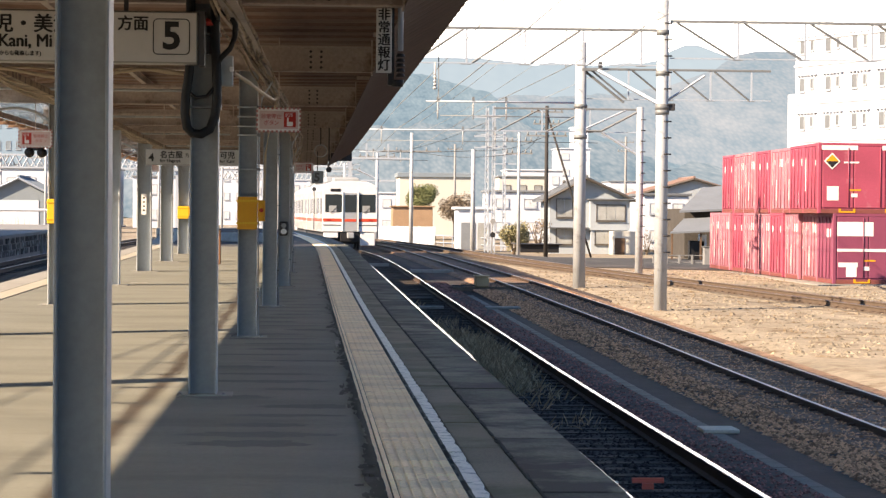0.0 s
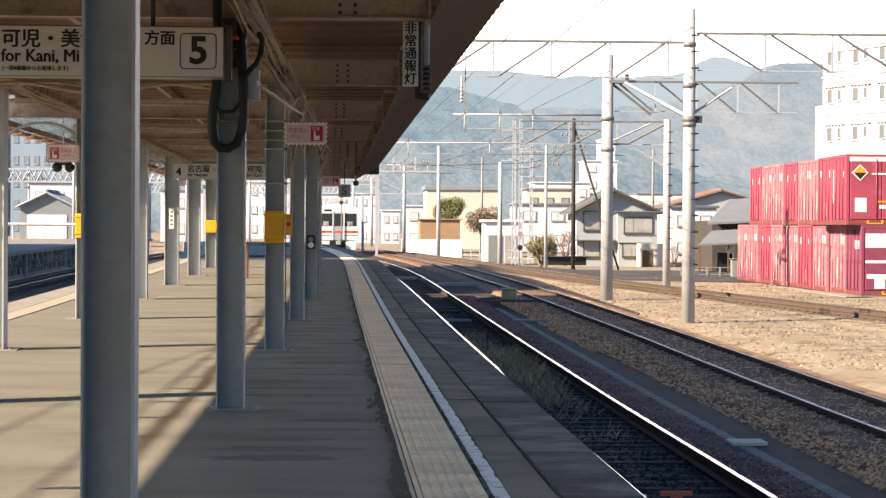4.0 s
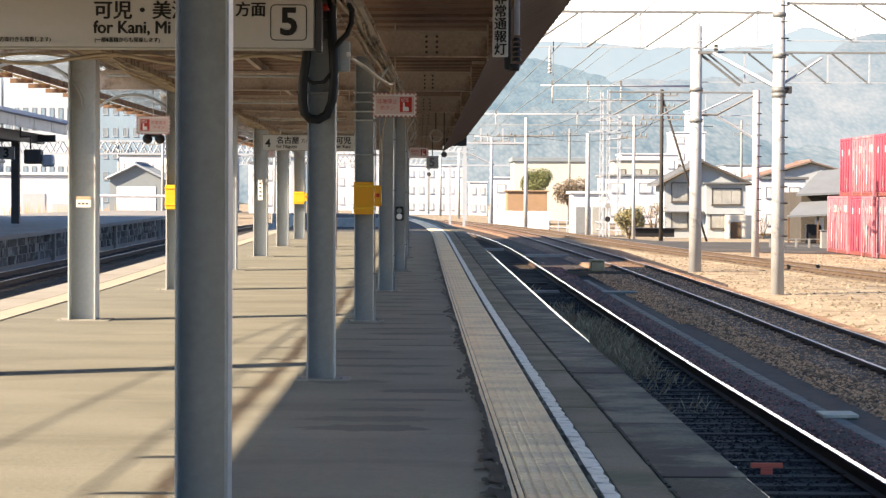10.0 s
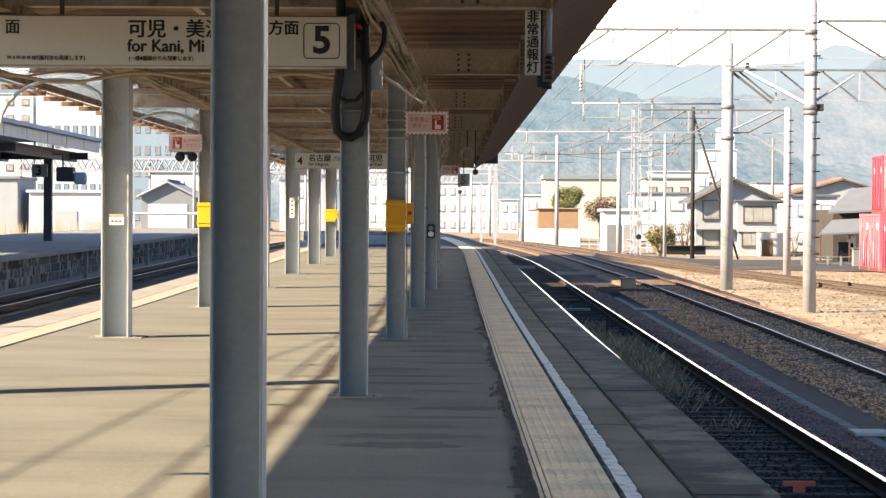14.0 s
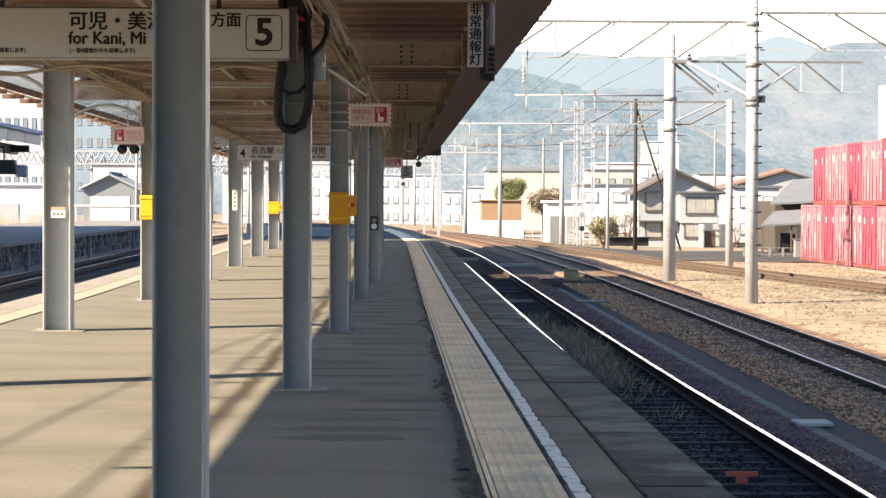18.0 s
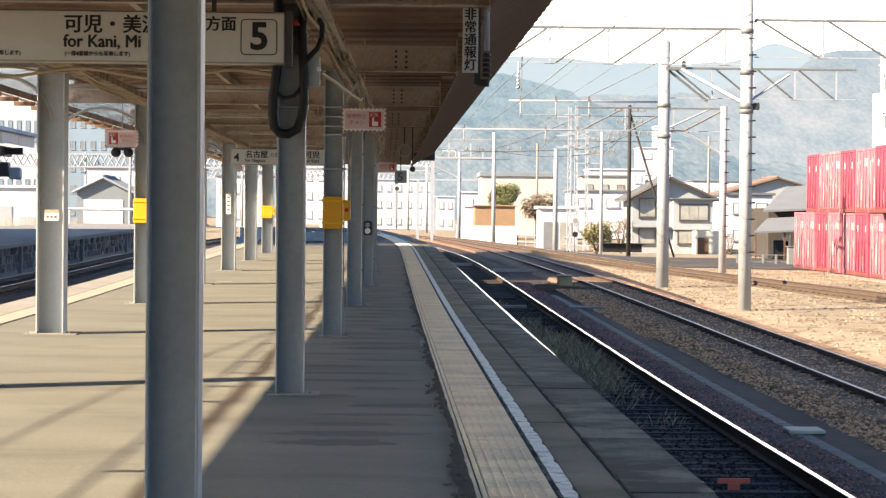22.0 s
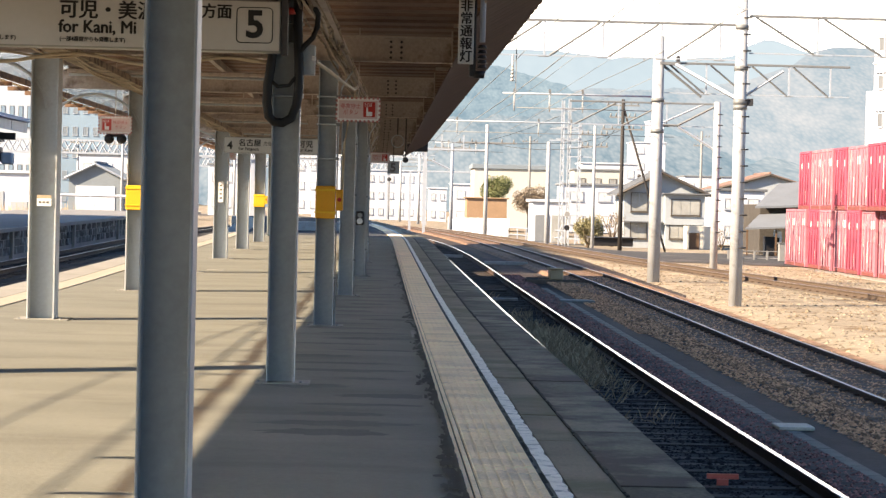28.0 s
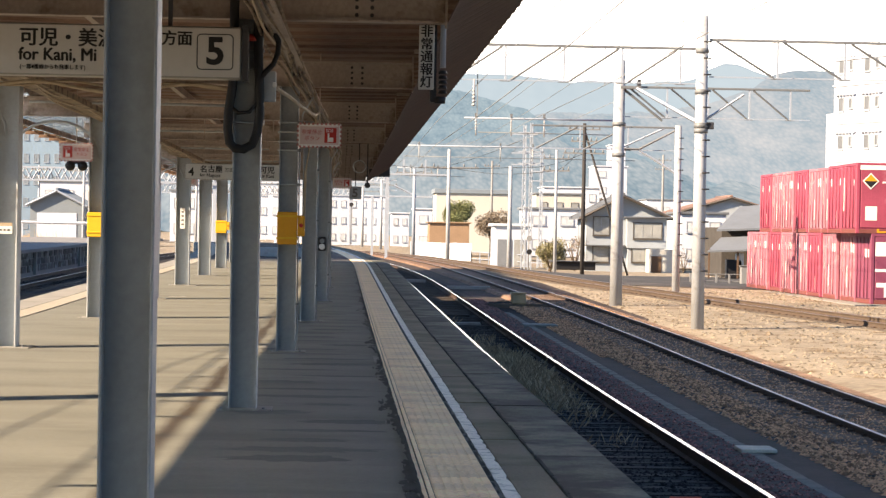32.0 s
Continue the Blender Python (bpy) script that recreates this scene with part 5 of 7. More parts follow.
# big white apartment block behind the containers, its balconies towards the yard
apt = thing("apartment_block", pose(37.2, 170, -1.2, 0, 0, -67.7), "large white apartment block with rows of small windows", "building")
part("wall", cut(boxes((0.25, 30, 0, 11, 0, 15.9)), 0.05), M_WALL_HAZY, apt)
part("stair_wing", cut(boxes((-1.6, 0.24, 0.6, 9, 0, 12.0)), 0.05), M_WALL_HAZY, apt, "lower white stair wing at the end")
part("roof_storey", cut(boxes((1.5, 30, 1.0, 10, 15.91, 17.0)), 0.05), M_WALL_HAZY, apt, "white set-back roof storey")
part("parapet", cut(boxes((0.2, 30, -0.12, 0.12, 15.91, 16.25)), 0.03), M_WALL_HAZY, apt)
for lev in range(6):
    z = 0.27 + 2.87 * lev
    if lev < 5:
        part("floor_band", cut(boxes((0.2, 30, -0.1, -0.004, z + 2.2, z + 2.34)), 0.03), M_WALL_HAZY, apt)
    for k in range(9):
        x = 1.0 + 3.3 * k
        e = part("ledge", cut(boxes((x - 0.3, x + 2.2, -0.22, -0.004, z + 1.52, z + 1.6)), 0.02), M_WALL_HAZY, apt)
        for q in range(6):
            part("bracket", boxes((x - 0.2 + 0.42 * q, x - 0.1 + 0.42 * q, -0.2, -0.004, z + 1.42, z + 1.516)), M_WALL_HAZY, e)
        window(apt, x, z + 0.35, 0.55, 0.95, 0, 1, M_TILE, M_WALL_GREY, 0.06)
        window(apt, x + 1.35, z + 0.55, 0.3, 0.7, 0, 1, M_TILE, M_WALL_GREY, 0.06)
for k in range(22):
    bm = bm_new()
    tube(bm, (1.6 + 0.9 * k, 1.2, 17.0), (1.6 + 0.9 * k, 1.2, 17.95), 0.035, n=5)
    part("railing_post", bm, M_WHITE_STEEL, apt)
for z in (17.3, 17.6, 17.93):
    part("railing_bar", boxes((1.5, 21, 1.17, 1.23, z, z + 0.05)), M_WHITE_STEEL, apt)

# ---- fences ----
def fence(x0, y0, x1, y1, z, h, n, label, material, rails=2, solid=0.0, bulk=0.06):
    f = thing("fence", (x0, y0, z), label, "fence")
    w = Vector((x1 - x0, y1 - y0, 0))
    for k in range(n + 1):
        p = w * k / n
        part("post", boxes((p.x - 0.05, p.x + 0.05, p.y - 0.05, p.y + 0.05, 0, h)), material, f)
    for k in range(rails):
        bm = bm_new()
        zz = h * (0.95 - 0.55 * k)
        bar(bm, (0, 0, zz), (w.x, w.y, zz), bulk)
        part("rail", bm, material, f)
    if solid:
        for k in range(n):
            a, b = w * k / n, w * (k + 1) / n
            bm = bm_new()
            v = [bm.verts.new((p.x, p.y + dy, zz)) for dy in (0.0, 0.04) for p in (a, b) for zz in (0.1, h * solid)]
            for q in ((0, 1, 3, 2), (4, 6, 7, 5), (0, 4, 5, 1), (2, 3, 7, 6), (0, 2, 6, 4), (1, 5, 7, 3)):
                bm.faces.new([v[i] for i in q])
            part("panel", bm, material, f)
    return f


fence(7.0, 226, 12.9, 222, -1.75, 1.9, 8, "white panelled fence along the line", M_WALL_HAZY, solid=0.97)
fence(12.9, 222, 18.0, 195, -1.9, 1.2, 8, "white two-rail fence beside a lane", M_WHITE_STEEL)
fence(16.9, 108, 22.6, 108.4, -1.16, 0.62, 9, "low grey wire fence at the yard's edge", M_POLE_GREY, bulk=0.03)
cab = thing("relay_box", (19.5, 107.5, -1.16), "small grey lattice-sided equipment box by a fence", "box")
part("body", cut(boxes((-0.27, 0.27, -0.2, 0.2, 0, 1.0)), 0.03), M_POLE_GREY, cab)
part("cap", boxes((-0.31, 0.31, -0.24, 0.24, 1.002, 1.05)), M_STEEL, cab)

# ---- trees and bushes ----
M_BUSH = mat("yellowed_leaves", (0.2, 0.185, 0.1), 0.8, vary=0.4, scale=2, fine=9, bump=0, island=0.6)
def tree(x, y, z, h, w, leaf, label, name="tree", count=900, seed=1, lumps=7, trunk=0.35):
    t = thing(name, (x, y, z), label, "tree")
    rnd = random.Random(seed)
    bm = bm_new()
    tube(bm, (0, 0, 0), (0.05 * w, 0, h * trunk + 0.2), 0.05 * w + 0.03, 0.03 * w + 0.02, 8)
    for k in range(6):
        a = k * 1.05
        tube(bm, (0.03 * w, 0, h * trunk * rnd.uniform(0.6, 1)), (0.35 * w * math.cos(a), 0.3 * w * math.sin(a), h * rnd.uniform(0.55, 0.85)), 0.025 * w, 0.008 * w, 6)
    part("trunk", bm, M_BARK, t)
    cl = [(max(-0.3, min(0.3, rnd.gauss(0, 0.2))) * w, rnd.gauss(0, 0.2) * w, h * rnd.uniform(trunk + 0.12, 0.86), rnd.uniform(0.16, 0.3) * w) for _ in range(lumps)]
    verts, faces = [], []
    for _ in range(count):
        cx, cy, cz, r = rnd.choice(cl)
        d = Vector((rnd.gauss(0, 1), rnd.gauss(0, 1), rnd.gauss(0, 0.85))).normalized() * r * rnd.uniform(0.55, 1.12)
        p = Vector((cx, cy, cz)) + d
        u = Vector((rnd.gauss(0, 1), rnd.gauss(0, 1), rnd.gauss(0, 1))).normalized()
        v = u.orthogonal().normalized()
        s = w * rnd.uniform(0.016, 0.038)
        n = len(verts)
        verts += [tuple(p + u * s), tuple(p + v * s * 0.7), tuple(p - u * s), tuple(p - v * s * 0.7)]
        faces.append((n, n + 1, n + 2, n + 3))
    me = bpy.data.meshes.new("crown")
    me.from_pydata(verts, [], faces)
    me.materials.append(leaf)
    ob = new("crown", me)
    ob.parent = t
    return t


tree(13.95, 267, -1.2, 6.9, 3.3, M_LEAF, "round green tree behind a brown shed", count=9000, seed=2, lumps=13)
tree(17.0, 252, -1.2, 5.2, 3.4, M_LEAF_DRY, "bare brownish tree with withered leaves", count=5000, seed=3, lumps=12, trunk=0.2)
tree(17.5, 188, -1.95, 2.7, 2.7, M_BUSH, "low yellowish bush by a garage", "bush", 4500, 4, 10, 0.05)
tree(29.4, 192, -2.0, 2.1, 1.6, M_LEAF_DRY, "withered shrub beside a house", "bush", 400, 5, 5, 0.05)
tree(20.4, 196, -2.0, 3.4, 2.4, M_LEAF_DRY, "withered shrubs beside a house", "bush", 500, 6, 6, 0.1)

# ---- poles of the town and the line beyond ----
def utility_pole(x, y, z0, z1, r, material, label, arms=(), stay=None):
    p = thing("utility_pole", (x, y, z0), label, "pole", "poles along the line")
    bm = bm_new()
    tube(bm, (0, 0, 0), (0, 0, z1 - z0), r, r * 0.75, 12)
    part("shaft", bm, material, p)
    for z, w in arms:
        part("crossarm", boxes((-w, w, -0.05, 0.05, z - z0, z - z0 + 0.09)), M_POLE_GREY, p)
        for s in (-0.9, -0.5, 0.5, 0.9):
            bm = bm_new()
            tube(bm, (w * s, 0, z - z0 + 0.09), (w * s, 0, z - z0 + 0.33), 0.06, 0.035, 8)
            part("insulator", bm, M_POLE_GREY, p)
    if stay:
        bm = bm_new()
        tube(bm, (0, 0, stay[1] - z0), (stay[0], 0.3, 0.02), stay[2], n=6)
        part("stay", bm, M_POLE_DARK, p)
    return p


utility_pole(6.1, 190, -0.9, 6.5, 0.16, M_WHITE_STEEL, "white steel overhead line pole", ((6.1, 1.6),))
utility_pole(7.82, 165, -0.9, 7.3, 0.16, M_POLE, "pale overhead line pole beside the track", ((5.9, 2.2),))
utility_pole(17.35, 260, -1.6, 9.5, 0.16, M_POLE_GREY, "grey utility pole behind a warehouse", ((8.8, 0.9),))
utility_pole(11.24, 150, -1.25, 5.7, 0.17, M_POLE, "plain pale concrete pole beside the track")
utility_pole(14.31, 150, -1.35, 6.85, 0.12, M_POLE, "pale utility pole with crossarms", ((6.2, 0.9), (5.4, 0.9)))
utility_pole(16.16, 150, -1.5, 8.65, 0.15, M_POLE_DARK, "tall dark utility pole with a long stay", ((8.2, 1.1), (6.6, 1.4), (7.4, 0.9)), (3.1, 8.2, 0.075))
utility_pole(-0.8, 150, -0.9, 6.5, 0.15, M_POLE, "pale overhead line pole beside the track", ((6.0, 1.8),))
utility_pole(-2.4, 210, -0.9, 6.5, 0.16, M_POLE, "pale overhead line pole beside the track", ((6.0, 1.8),))
utility_pole(4.4, 250, -0.9, 6.9, 0.17, M_POLE, "pale overhead line pole beside the track", ((6.2, 1.8),))
utility_pole(3.0, 320, -1.2, 7.5, 0.2, M_POLE, "pale overhead line pole beside the track", ((6.6, 2.4),))
utility_pole(43.0, 300, -1.6, 12.0, 0.2, M_POLE_GREY, "grey utility pole among the houses", ((11.2, 1.1), (10, 1.1)))


def lattice_mast(x, y, z0, z1, w, label):
    """Four corner bars with crossed lacing."""
    p = thing("lattice_mast", (x, y, z0), label, "mast", "white lattice masts")
    h = z1 - z0
    for a in (-1, 1):
        for b in (-1, 1):
            bm = bm_new()
            bar(bm, (a * w, b * w, 0), (a * w * 0.6, b * w * 0.6, h), 0.075)
            part("corner_bar", bm, M_WHITE_STEEL, p)
    n = int(h / 0.9)
    for k in range(n):
        za, zb = h * k / n, h * (k + 1) / n
        wa = w * (1 - 0.4 * k / n)
        for b in (-1, 1):
            for q in (-1, 1):
                bm = bm_new()
                bar(bm, (q * wa, b * wa, za), (-q * wa, b * wa, zb), 0.04)
                part("lacing_bar", bm, M_WHITE_STEEL, p)
    for z in (0.72, 0.8, 0.93):
        part("crossarm", boxes((-1.1, 1.1, -0.05, 0.05, h * z, h * z + 0.1)), M_WHITE_STEEL, p)
    return p


lattice_mast(15.4, 190, -1.9, 10.4, 0.16, "tall white lattice mast of the overhead line")
lattice_mast(16.05, 191, -1.9, 10.6, 0.14, "tall white lattice mast of the overhead line")
lattice_mast(18.2, 205, -1.9, 9.0, 0.14, "white lattice mast of the overhead line")
lattice_mast(5.5, 270, -1.2, 7.8, 0.2, "white lattice mast beside the line")

# ---- the other platform and the town on the sunlit side ----
track("track_3", "railway track beside the old stone platform", lambda y: -11.6, TY[8:29], M_RAILTOP_DULL, bed=M_BALLAST_SHADE, near=48, far=100)
contact = thing("overhead_wire", (0, 0, 0), "overhead wire along the track behind the platform", "wire", "overhead wires")
bm = bm_new()
hose(bm, [(-7.95 + 0.0184 * (y + 20), y, 4.0) for y in range(-20, 61, 5)] + [(-6.9, 100, 4.5), (-9.5, 260, 6.39)], 0.011, 5)
part("strand", bm, M_POLE_GREY, contact)
carrier = thing("overhead_wire", (0, 0, 0), "sagging carrier wire over the track behind the platform", "wire", "overhead wires")
bm = bm_new()
hose(bm, [(-8.6, y, 4.2 + 1.4 * (((y + 22) % 50 - 25) / 25) ** 2) for y in range(-22, 81, 3)] + [(-9.5, 260, 7.29)], 0.011, 5)
part("strand", bm, M_POLE_GREY, carrier)
track("track_4", "railway track behind the island platform", lambda y: -7.6, TY[3:29], M_RAILTOP, bed=M_BALLAST)
bm = bm_new()
sweep(bm, [(-12.88, -0.45), (-5.3, -0.45), (-5.3, -0.2), (-12.88, -0.2)], [(0, y, RAIL_Z + lift(y)) for y in TY[2:27]])
tagged(part("side_track_bed", bm, M_BALLAST), "brown gravel fill between the old platform and the island", "gravel", kind="structure")
stuff("ballast_stones", scatter(None, on_bed(-6.6, -5.3, 20, 75, -0.2), 9000, 0.035, seed=14), M_BALLAST_RED, "loose brown ballast stones below the platform edge", "gravel")
old = thing("old_platform", (0, 0, 0), "old platform with a dark stone block wall", "platform", kind="structure")
OY = [20, 28, 34, 50, 70, 90, 110, 122, 135, 160]
bm = bm_new()
sweep(bm, [(-21.5, -1.4), (-12.9, -1.4), (-12.9, -0.12), (-21.5, -0.12)], [(0, y, lift(y)) for y in OY])
part("deck", bm, M_OLDTOP, old)
bm = bm_new()
sweep(bm, [(-12.9, -0.24), (-12.62, -0.24), (-12.62, -0.1), (-12.9, -0.1)], [(0, y, lift(y)) for y in OY])
part("coping", bm, M_OLDTOP, old, "grey concrete coping")
rnd = random.Random(21)
shapes = []
for k in range(46):
    for row in range(3):
        y = 50 + 1.72 * k + rnd.uniform(-0.12, 0.12) + (0.45 if row % 2 else 0)
        at = pose(-12.9 + rnd.uniform(-0.01, 0.02), y, lift(y) - 0.52 - 0.28 * row, 0, 0, 0)
        if len(shapes) < 3:
            shapes.append(part("stone_block", cut(boxes((0.002, 0.014 + 0.006 * len(shapes), 0.01, 1.69 - 0.3 * len(shapes), 0.008, 0.272)), 0.005), M_STONEWALL, old, at=at))
        else:
            again(rnd.choice(shapes), old, at)
for y in (63, 79, 95, 111):
    part("wall_pier", boxes((-12.9, -12.78, y, y + 0.3, lift(y) - 1.2, lift(y) - 0.25)), M_CONCRETE, old, "pale concrete pier")
shed = thing("far_canopy", (0, 0, 0), "dark steel canopy of the other platform", "canopy", kind="structure")
part("roof", cut(boxes((-18.8, -14.4, 30, 93, 4.27, 4.42)), 0.02), M_WALL_HAZY, shed, "pale thin roof sheet")
for k in range(8):
    part("fascia_panel", boxes((-14.62, -14.56, 61.2 + 4 * k, 65.1 + 4 * k, 3.85, 4.26)), M_COLUMN_LIGHT, shed, "grey fascia panel")
part("edge_girder", boxes((-15.6, -15.4, 30, 92.5, 3.45, 3.84)), M_STEEL_DARK, shed)
part("edge_girder", boxes((-18.4, -18.2, 30, 92.5, 3.45, 3.84)), M_STEEL_DARK, shed)
for y in (61, 76, 91):
    c = thing("far_canopy_post", (-16.3, y, lift(y) - 0.12), "dark steel post of the other canopy", "post", "posts of the other canopy")
    part("shaft", boxes((-0.16, 0.16, -0.15, 0.15, 0.0, 3.6)), M_STEEL_DARK, c)
    part("crossbeam", boxes((-2.0, 1.6, -0.1, 0.1, 3.3, 3.58)), M_STEEL_DARK, c)
numb = thing("platform_number_sign", (-16.1, 88, 2.75), "grey hanging sign with the number three", "sign")
part("panel", boxes((-0.3, 0.3, -0.06, 0.06, 0.0, 0.5)), M_POLE_GREY, numb)
words("digit", "3", 0.5, M_INK, numb, pose(-0.15, -0.065, 0.08) @ UP)
for s in (-0.2, 0.2):
    part("hanger", boxes((s - 0.01, s + 0.01, -0.01, 0.01, 0.5, 1.53)), M_STEEL_DARK, numb)
mon = thing("platform_monitor", (-14.75, 86, 2.25), "dark hanging monitor box with a white hood", "monitor")
part("case", cut(boxes((-0.3, 0.35, -0.3, 0.3, 0.3, 0.85)), 0.04), M_STEEL_DARK, mon)
part("hood", cut(boxes((0.36, 0.8, -0.25, 0.25, 0.2, 0.65)), 0.06), M_WHITE_STEEL, mon)
part("hanger", boxes((-0.12, -0.06, -0.03, 0.03, 0.85, 1.3)), M_STEEL_DARK, mon)
part("upper_hanger", boxes((-0.5, -0.44, -0.03, 0.03, 1.36, 2.03)), M_STEEL_DARK, mon)
part("arm", boxes((-0.5, -0.06, -0.03, 0.03, 1.3, 1.36)), M_STEEL_DARK, mon)

barn = thing("barn", (0, 230, -1.0), "grey gabled storehouse with a large pale shutter", "building")
bm = bm_new()
gable_wall(bm, -31.6, -26.2, 0, 9, 0, 4.3, 5.6)
part("wall", bm, M_BARN, barn)
gable_roof(barn, -31.6, -26.2, 0, 9, 4.3, 5.62, 0.4, M_ROOF_BLUE, trim=M_WHITE_STEEL)
part("shutter", boxes((-30.9, -26.9, -0.06, -0.004, 0.1, 3.4)), M_WALL_HAZY, barn, "pale shutter")
lowb = block("low_building", -37.5, -30.8, 200, 8, -1.0, 3.2, M_WALL_HAZY, "white low building behind the other platform", M_WALL_HAZY)
part("door", cut(boxes((-35.2, -33.2, -0.08, -0.004, 0.1, 2.6)), 0.02), M_WALL_GREY, lowb, "pale sliding door")
part("lean_to", cut(boxes((-32.4, -30.9, -1.2, -0.01, 0.0, 1.7)), 0.02), M_WALL_GREY, lowb, "small pale lean-to")
block("low_building", -46, -38.5, 200, 8, -1.0, 4.4, M_WALL_GREY, "grey shed behind the other platform", M_TILE_LIGHT)
block("low_building", -25, -17, 330, 8, -1.0, 6.4, M_WALL_HAZY, "white building behind the tracks", M_TILE_LIGHT, 2, 4)
block("low_building", -44, -27, 330, 8, -1.0, 7.4, M_WALL_HAZY, "pale building behind the tracks", M_TILE_LIGHT, 2, 6)
block("low_building", -20, -9, 420, 10, -1.0, 9.5, M_WALL_HAZY, "white three-storey building beyond the platform end", M_WALL_HAZY, 3, 5)
block("office_tower", -59.5, -48.2, 420, 14, -1.0, 23.5, M_GLASS_BLUE, "blue glass office tower in the town", M_WALL_HAZY, 6, 6, win=M_ROOF_BLUE)
# tall building out of view, added to cast shade on the far tracks
block("office_building", -60, -44, 54.6, 38.4, -1.2, 33.6, M_TOWER, "unseen tall office building, added to shade the far tracks", M_WALL_HAZY, 10, 5)
block("office_tower", -83, -69, 450, 14, -1.0, 34, M_TOWER, "tall pale tower block in the town", M_WALL_HAZY, 3, 8, win=M_GLASS_BLUE)
block("office_tower", -97, -84.5, 455, 14, -1.0, 25.5, M_TOWER, "pale tower block in the town", M_WALL_HAZY, 8, 4)
block("office_tower", -69.5, -61, 470, 14, -1.0, 20, M_GLASS_BLUE, "dark glass office block in the town", M_WALL_HAZY, 6, 3, win=M_GLASS_BLUE)
fence(-28, 182, -17, 180, -0.9, 2.4, 9, "white two-rail barrier behind the tracks", M_WALL_HAZY, rails=2, bulk=0.17)


def gantry(x0, x1, y, low, high, label):
    """A white box truss across the tracks on two legs."""
    g = thing("signal_gantry", (0, y, 0), label, "gantry", "white lattice gantries")
    for z in (low, high):
        for d in (-0.6, 0.6):
            part("chord", boxes((x0, x1, d - 0.09, d + 0.09, z - 0.09, z + 0.09)), M_WHITE_STEEL, g)
    n = int((x1 - x0) / 1.5)
    for k in range(n):
        xa, xb = x0 + (x1 - x0) * k / n, x0 + (x1 - x0) * (k + 1) / n
        xm = (xa + xb) / 2
        bm = bm_new()
        bar(bm, (xa, -0.6, low), (xm, -0.6, high), 0.12)
        bar(bm, (xm, -0.6, high), (xb, -0.6, low), 0.12)
        part("lacing", bm, M_WHITE_STEEL, g)
        bm = bm_new()
        bar(bm, (xa, 0.6, high), (xm, 0.6, low), 0.12)
        bar(bm, (xm, 0.6, low), (xb, 0.6, high), 0.12)
        part("lacing", bm, M_WHITE_STEEL, g)
    for x in (x0, x1):
        part("leg", boxes((x - 0.25, x + 0.25, -0.25, 0.25, -1.2, high)), M_WHITE_STEEL, g)
    return g


gantry(-48, -14, 250, 6.1, 7.5, "white lattice signal gantry across the far tracks")
gantry(-40, 1.5, 360, 6.6, 8.0, "white lattice gantry farther along the line")
gantry(-30, 6.0, 300, 7.6, 8.6, "white lattice gantry over the curve")
for x, y in ((-33.4, 250), (-21, 240), (-24.5, 215), (-14.8, 230), (-19, 270), (-12, 200), (-9.5, 260), (-8, 310), (-16.5, 180)):
    utility_pole(x, y, -1.1, 7.5 + (x * 7 % 3), 0.15, M_POLE, "pale overhead line pole beside the station tracks", ((6.3, 1.6), (7.2, 0.9)))
# white portal beams on the poles where the line curves away
for x0, x1, y, z, ups, slant in ((3.3, 7.9, 165, 5.38, (4.5, 6.1), None), (2.6, 7.6, 190, 4.12, (3.4,), ((4.4, 5.05), (6.3, 4.15))), (-4, 4.4, 250, 6.0, (-2.0, 1.0), ((-3, 7.0), (0.5, 6.05))), (-9, -2.4, 210, 5.6, (-7, -5), None), (-6, 3.0, 320, 7.0, (-4, -1), None)):
    g = thing("portal_beam", (0, y, 0), "white steel portal beam over the far tracks", "overhead line beam", "white portal beams")
    part("beam", cut(boxes((x0, x1, -0.07, 0.07, z - 0.07, z + 0.07)), 0.01), M_WHITE_STEEL, g)
    for x in ups:
        part("upright", boxes((x - 0.06, x + 0.06, -0.06, 0.06, z + 0.072, z + 1.1)), M_WHITE_STEEL, g)
    if slant:
        bm = bm_new()
        bar(bm, (slant[0][0], 0.1, slant[0][1]), (slant[1][0], 0.1, slant[1][1]), 0.12)
        part("slant_bar", bm, M_WHITE_STEEL, g)
    part("leg", boxes((x0 - 0.1, x0 + 0.1, -0.1, 0.1, -1.6, z)), M_WHITE_STEEL, g)
# dry reeds at the edge of the far platform
rnd = random.Random(31)
verts, faces = [], []
for _ in range(900):
    x, y = rnd.uniform(-44, -20), rnd.uniform(150, 165)
    z, h = -0.9, rnd.uniform(0.6, 2.0)
    n = len(verts)
    verts += [(x - 0.04, y, z), (x + 0.04, y, z), (x + rnd.uniform(-0.3, 0.3), y, z + h)]
    faces.append((n, n + 1, n + 2))
me = bpy.data.meshes.new("reeds")
me.from_pydata(verts, [], faces)
stuff("dry_reeds", me, M_GRASS, "dry yellow reeds behind the far platform", "reeds")
low = thing("low_wall", (-3.35, 80, lift(80)), "low grey wall at the end of the platform", "wall")
part("wall_body", cut(boxes((0, 2.9, 0, 0.3, 0, 0.33)), 0.02), M_COLUMN, low)

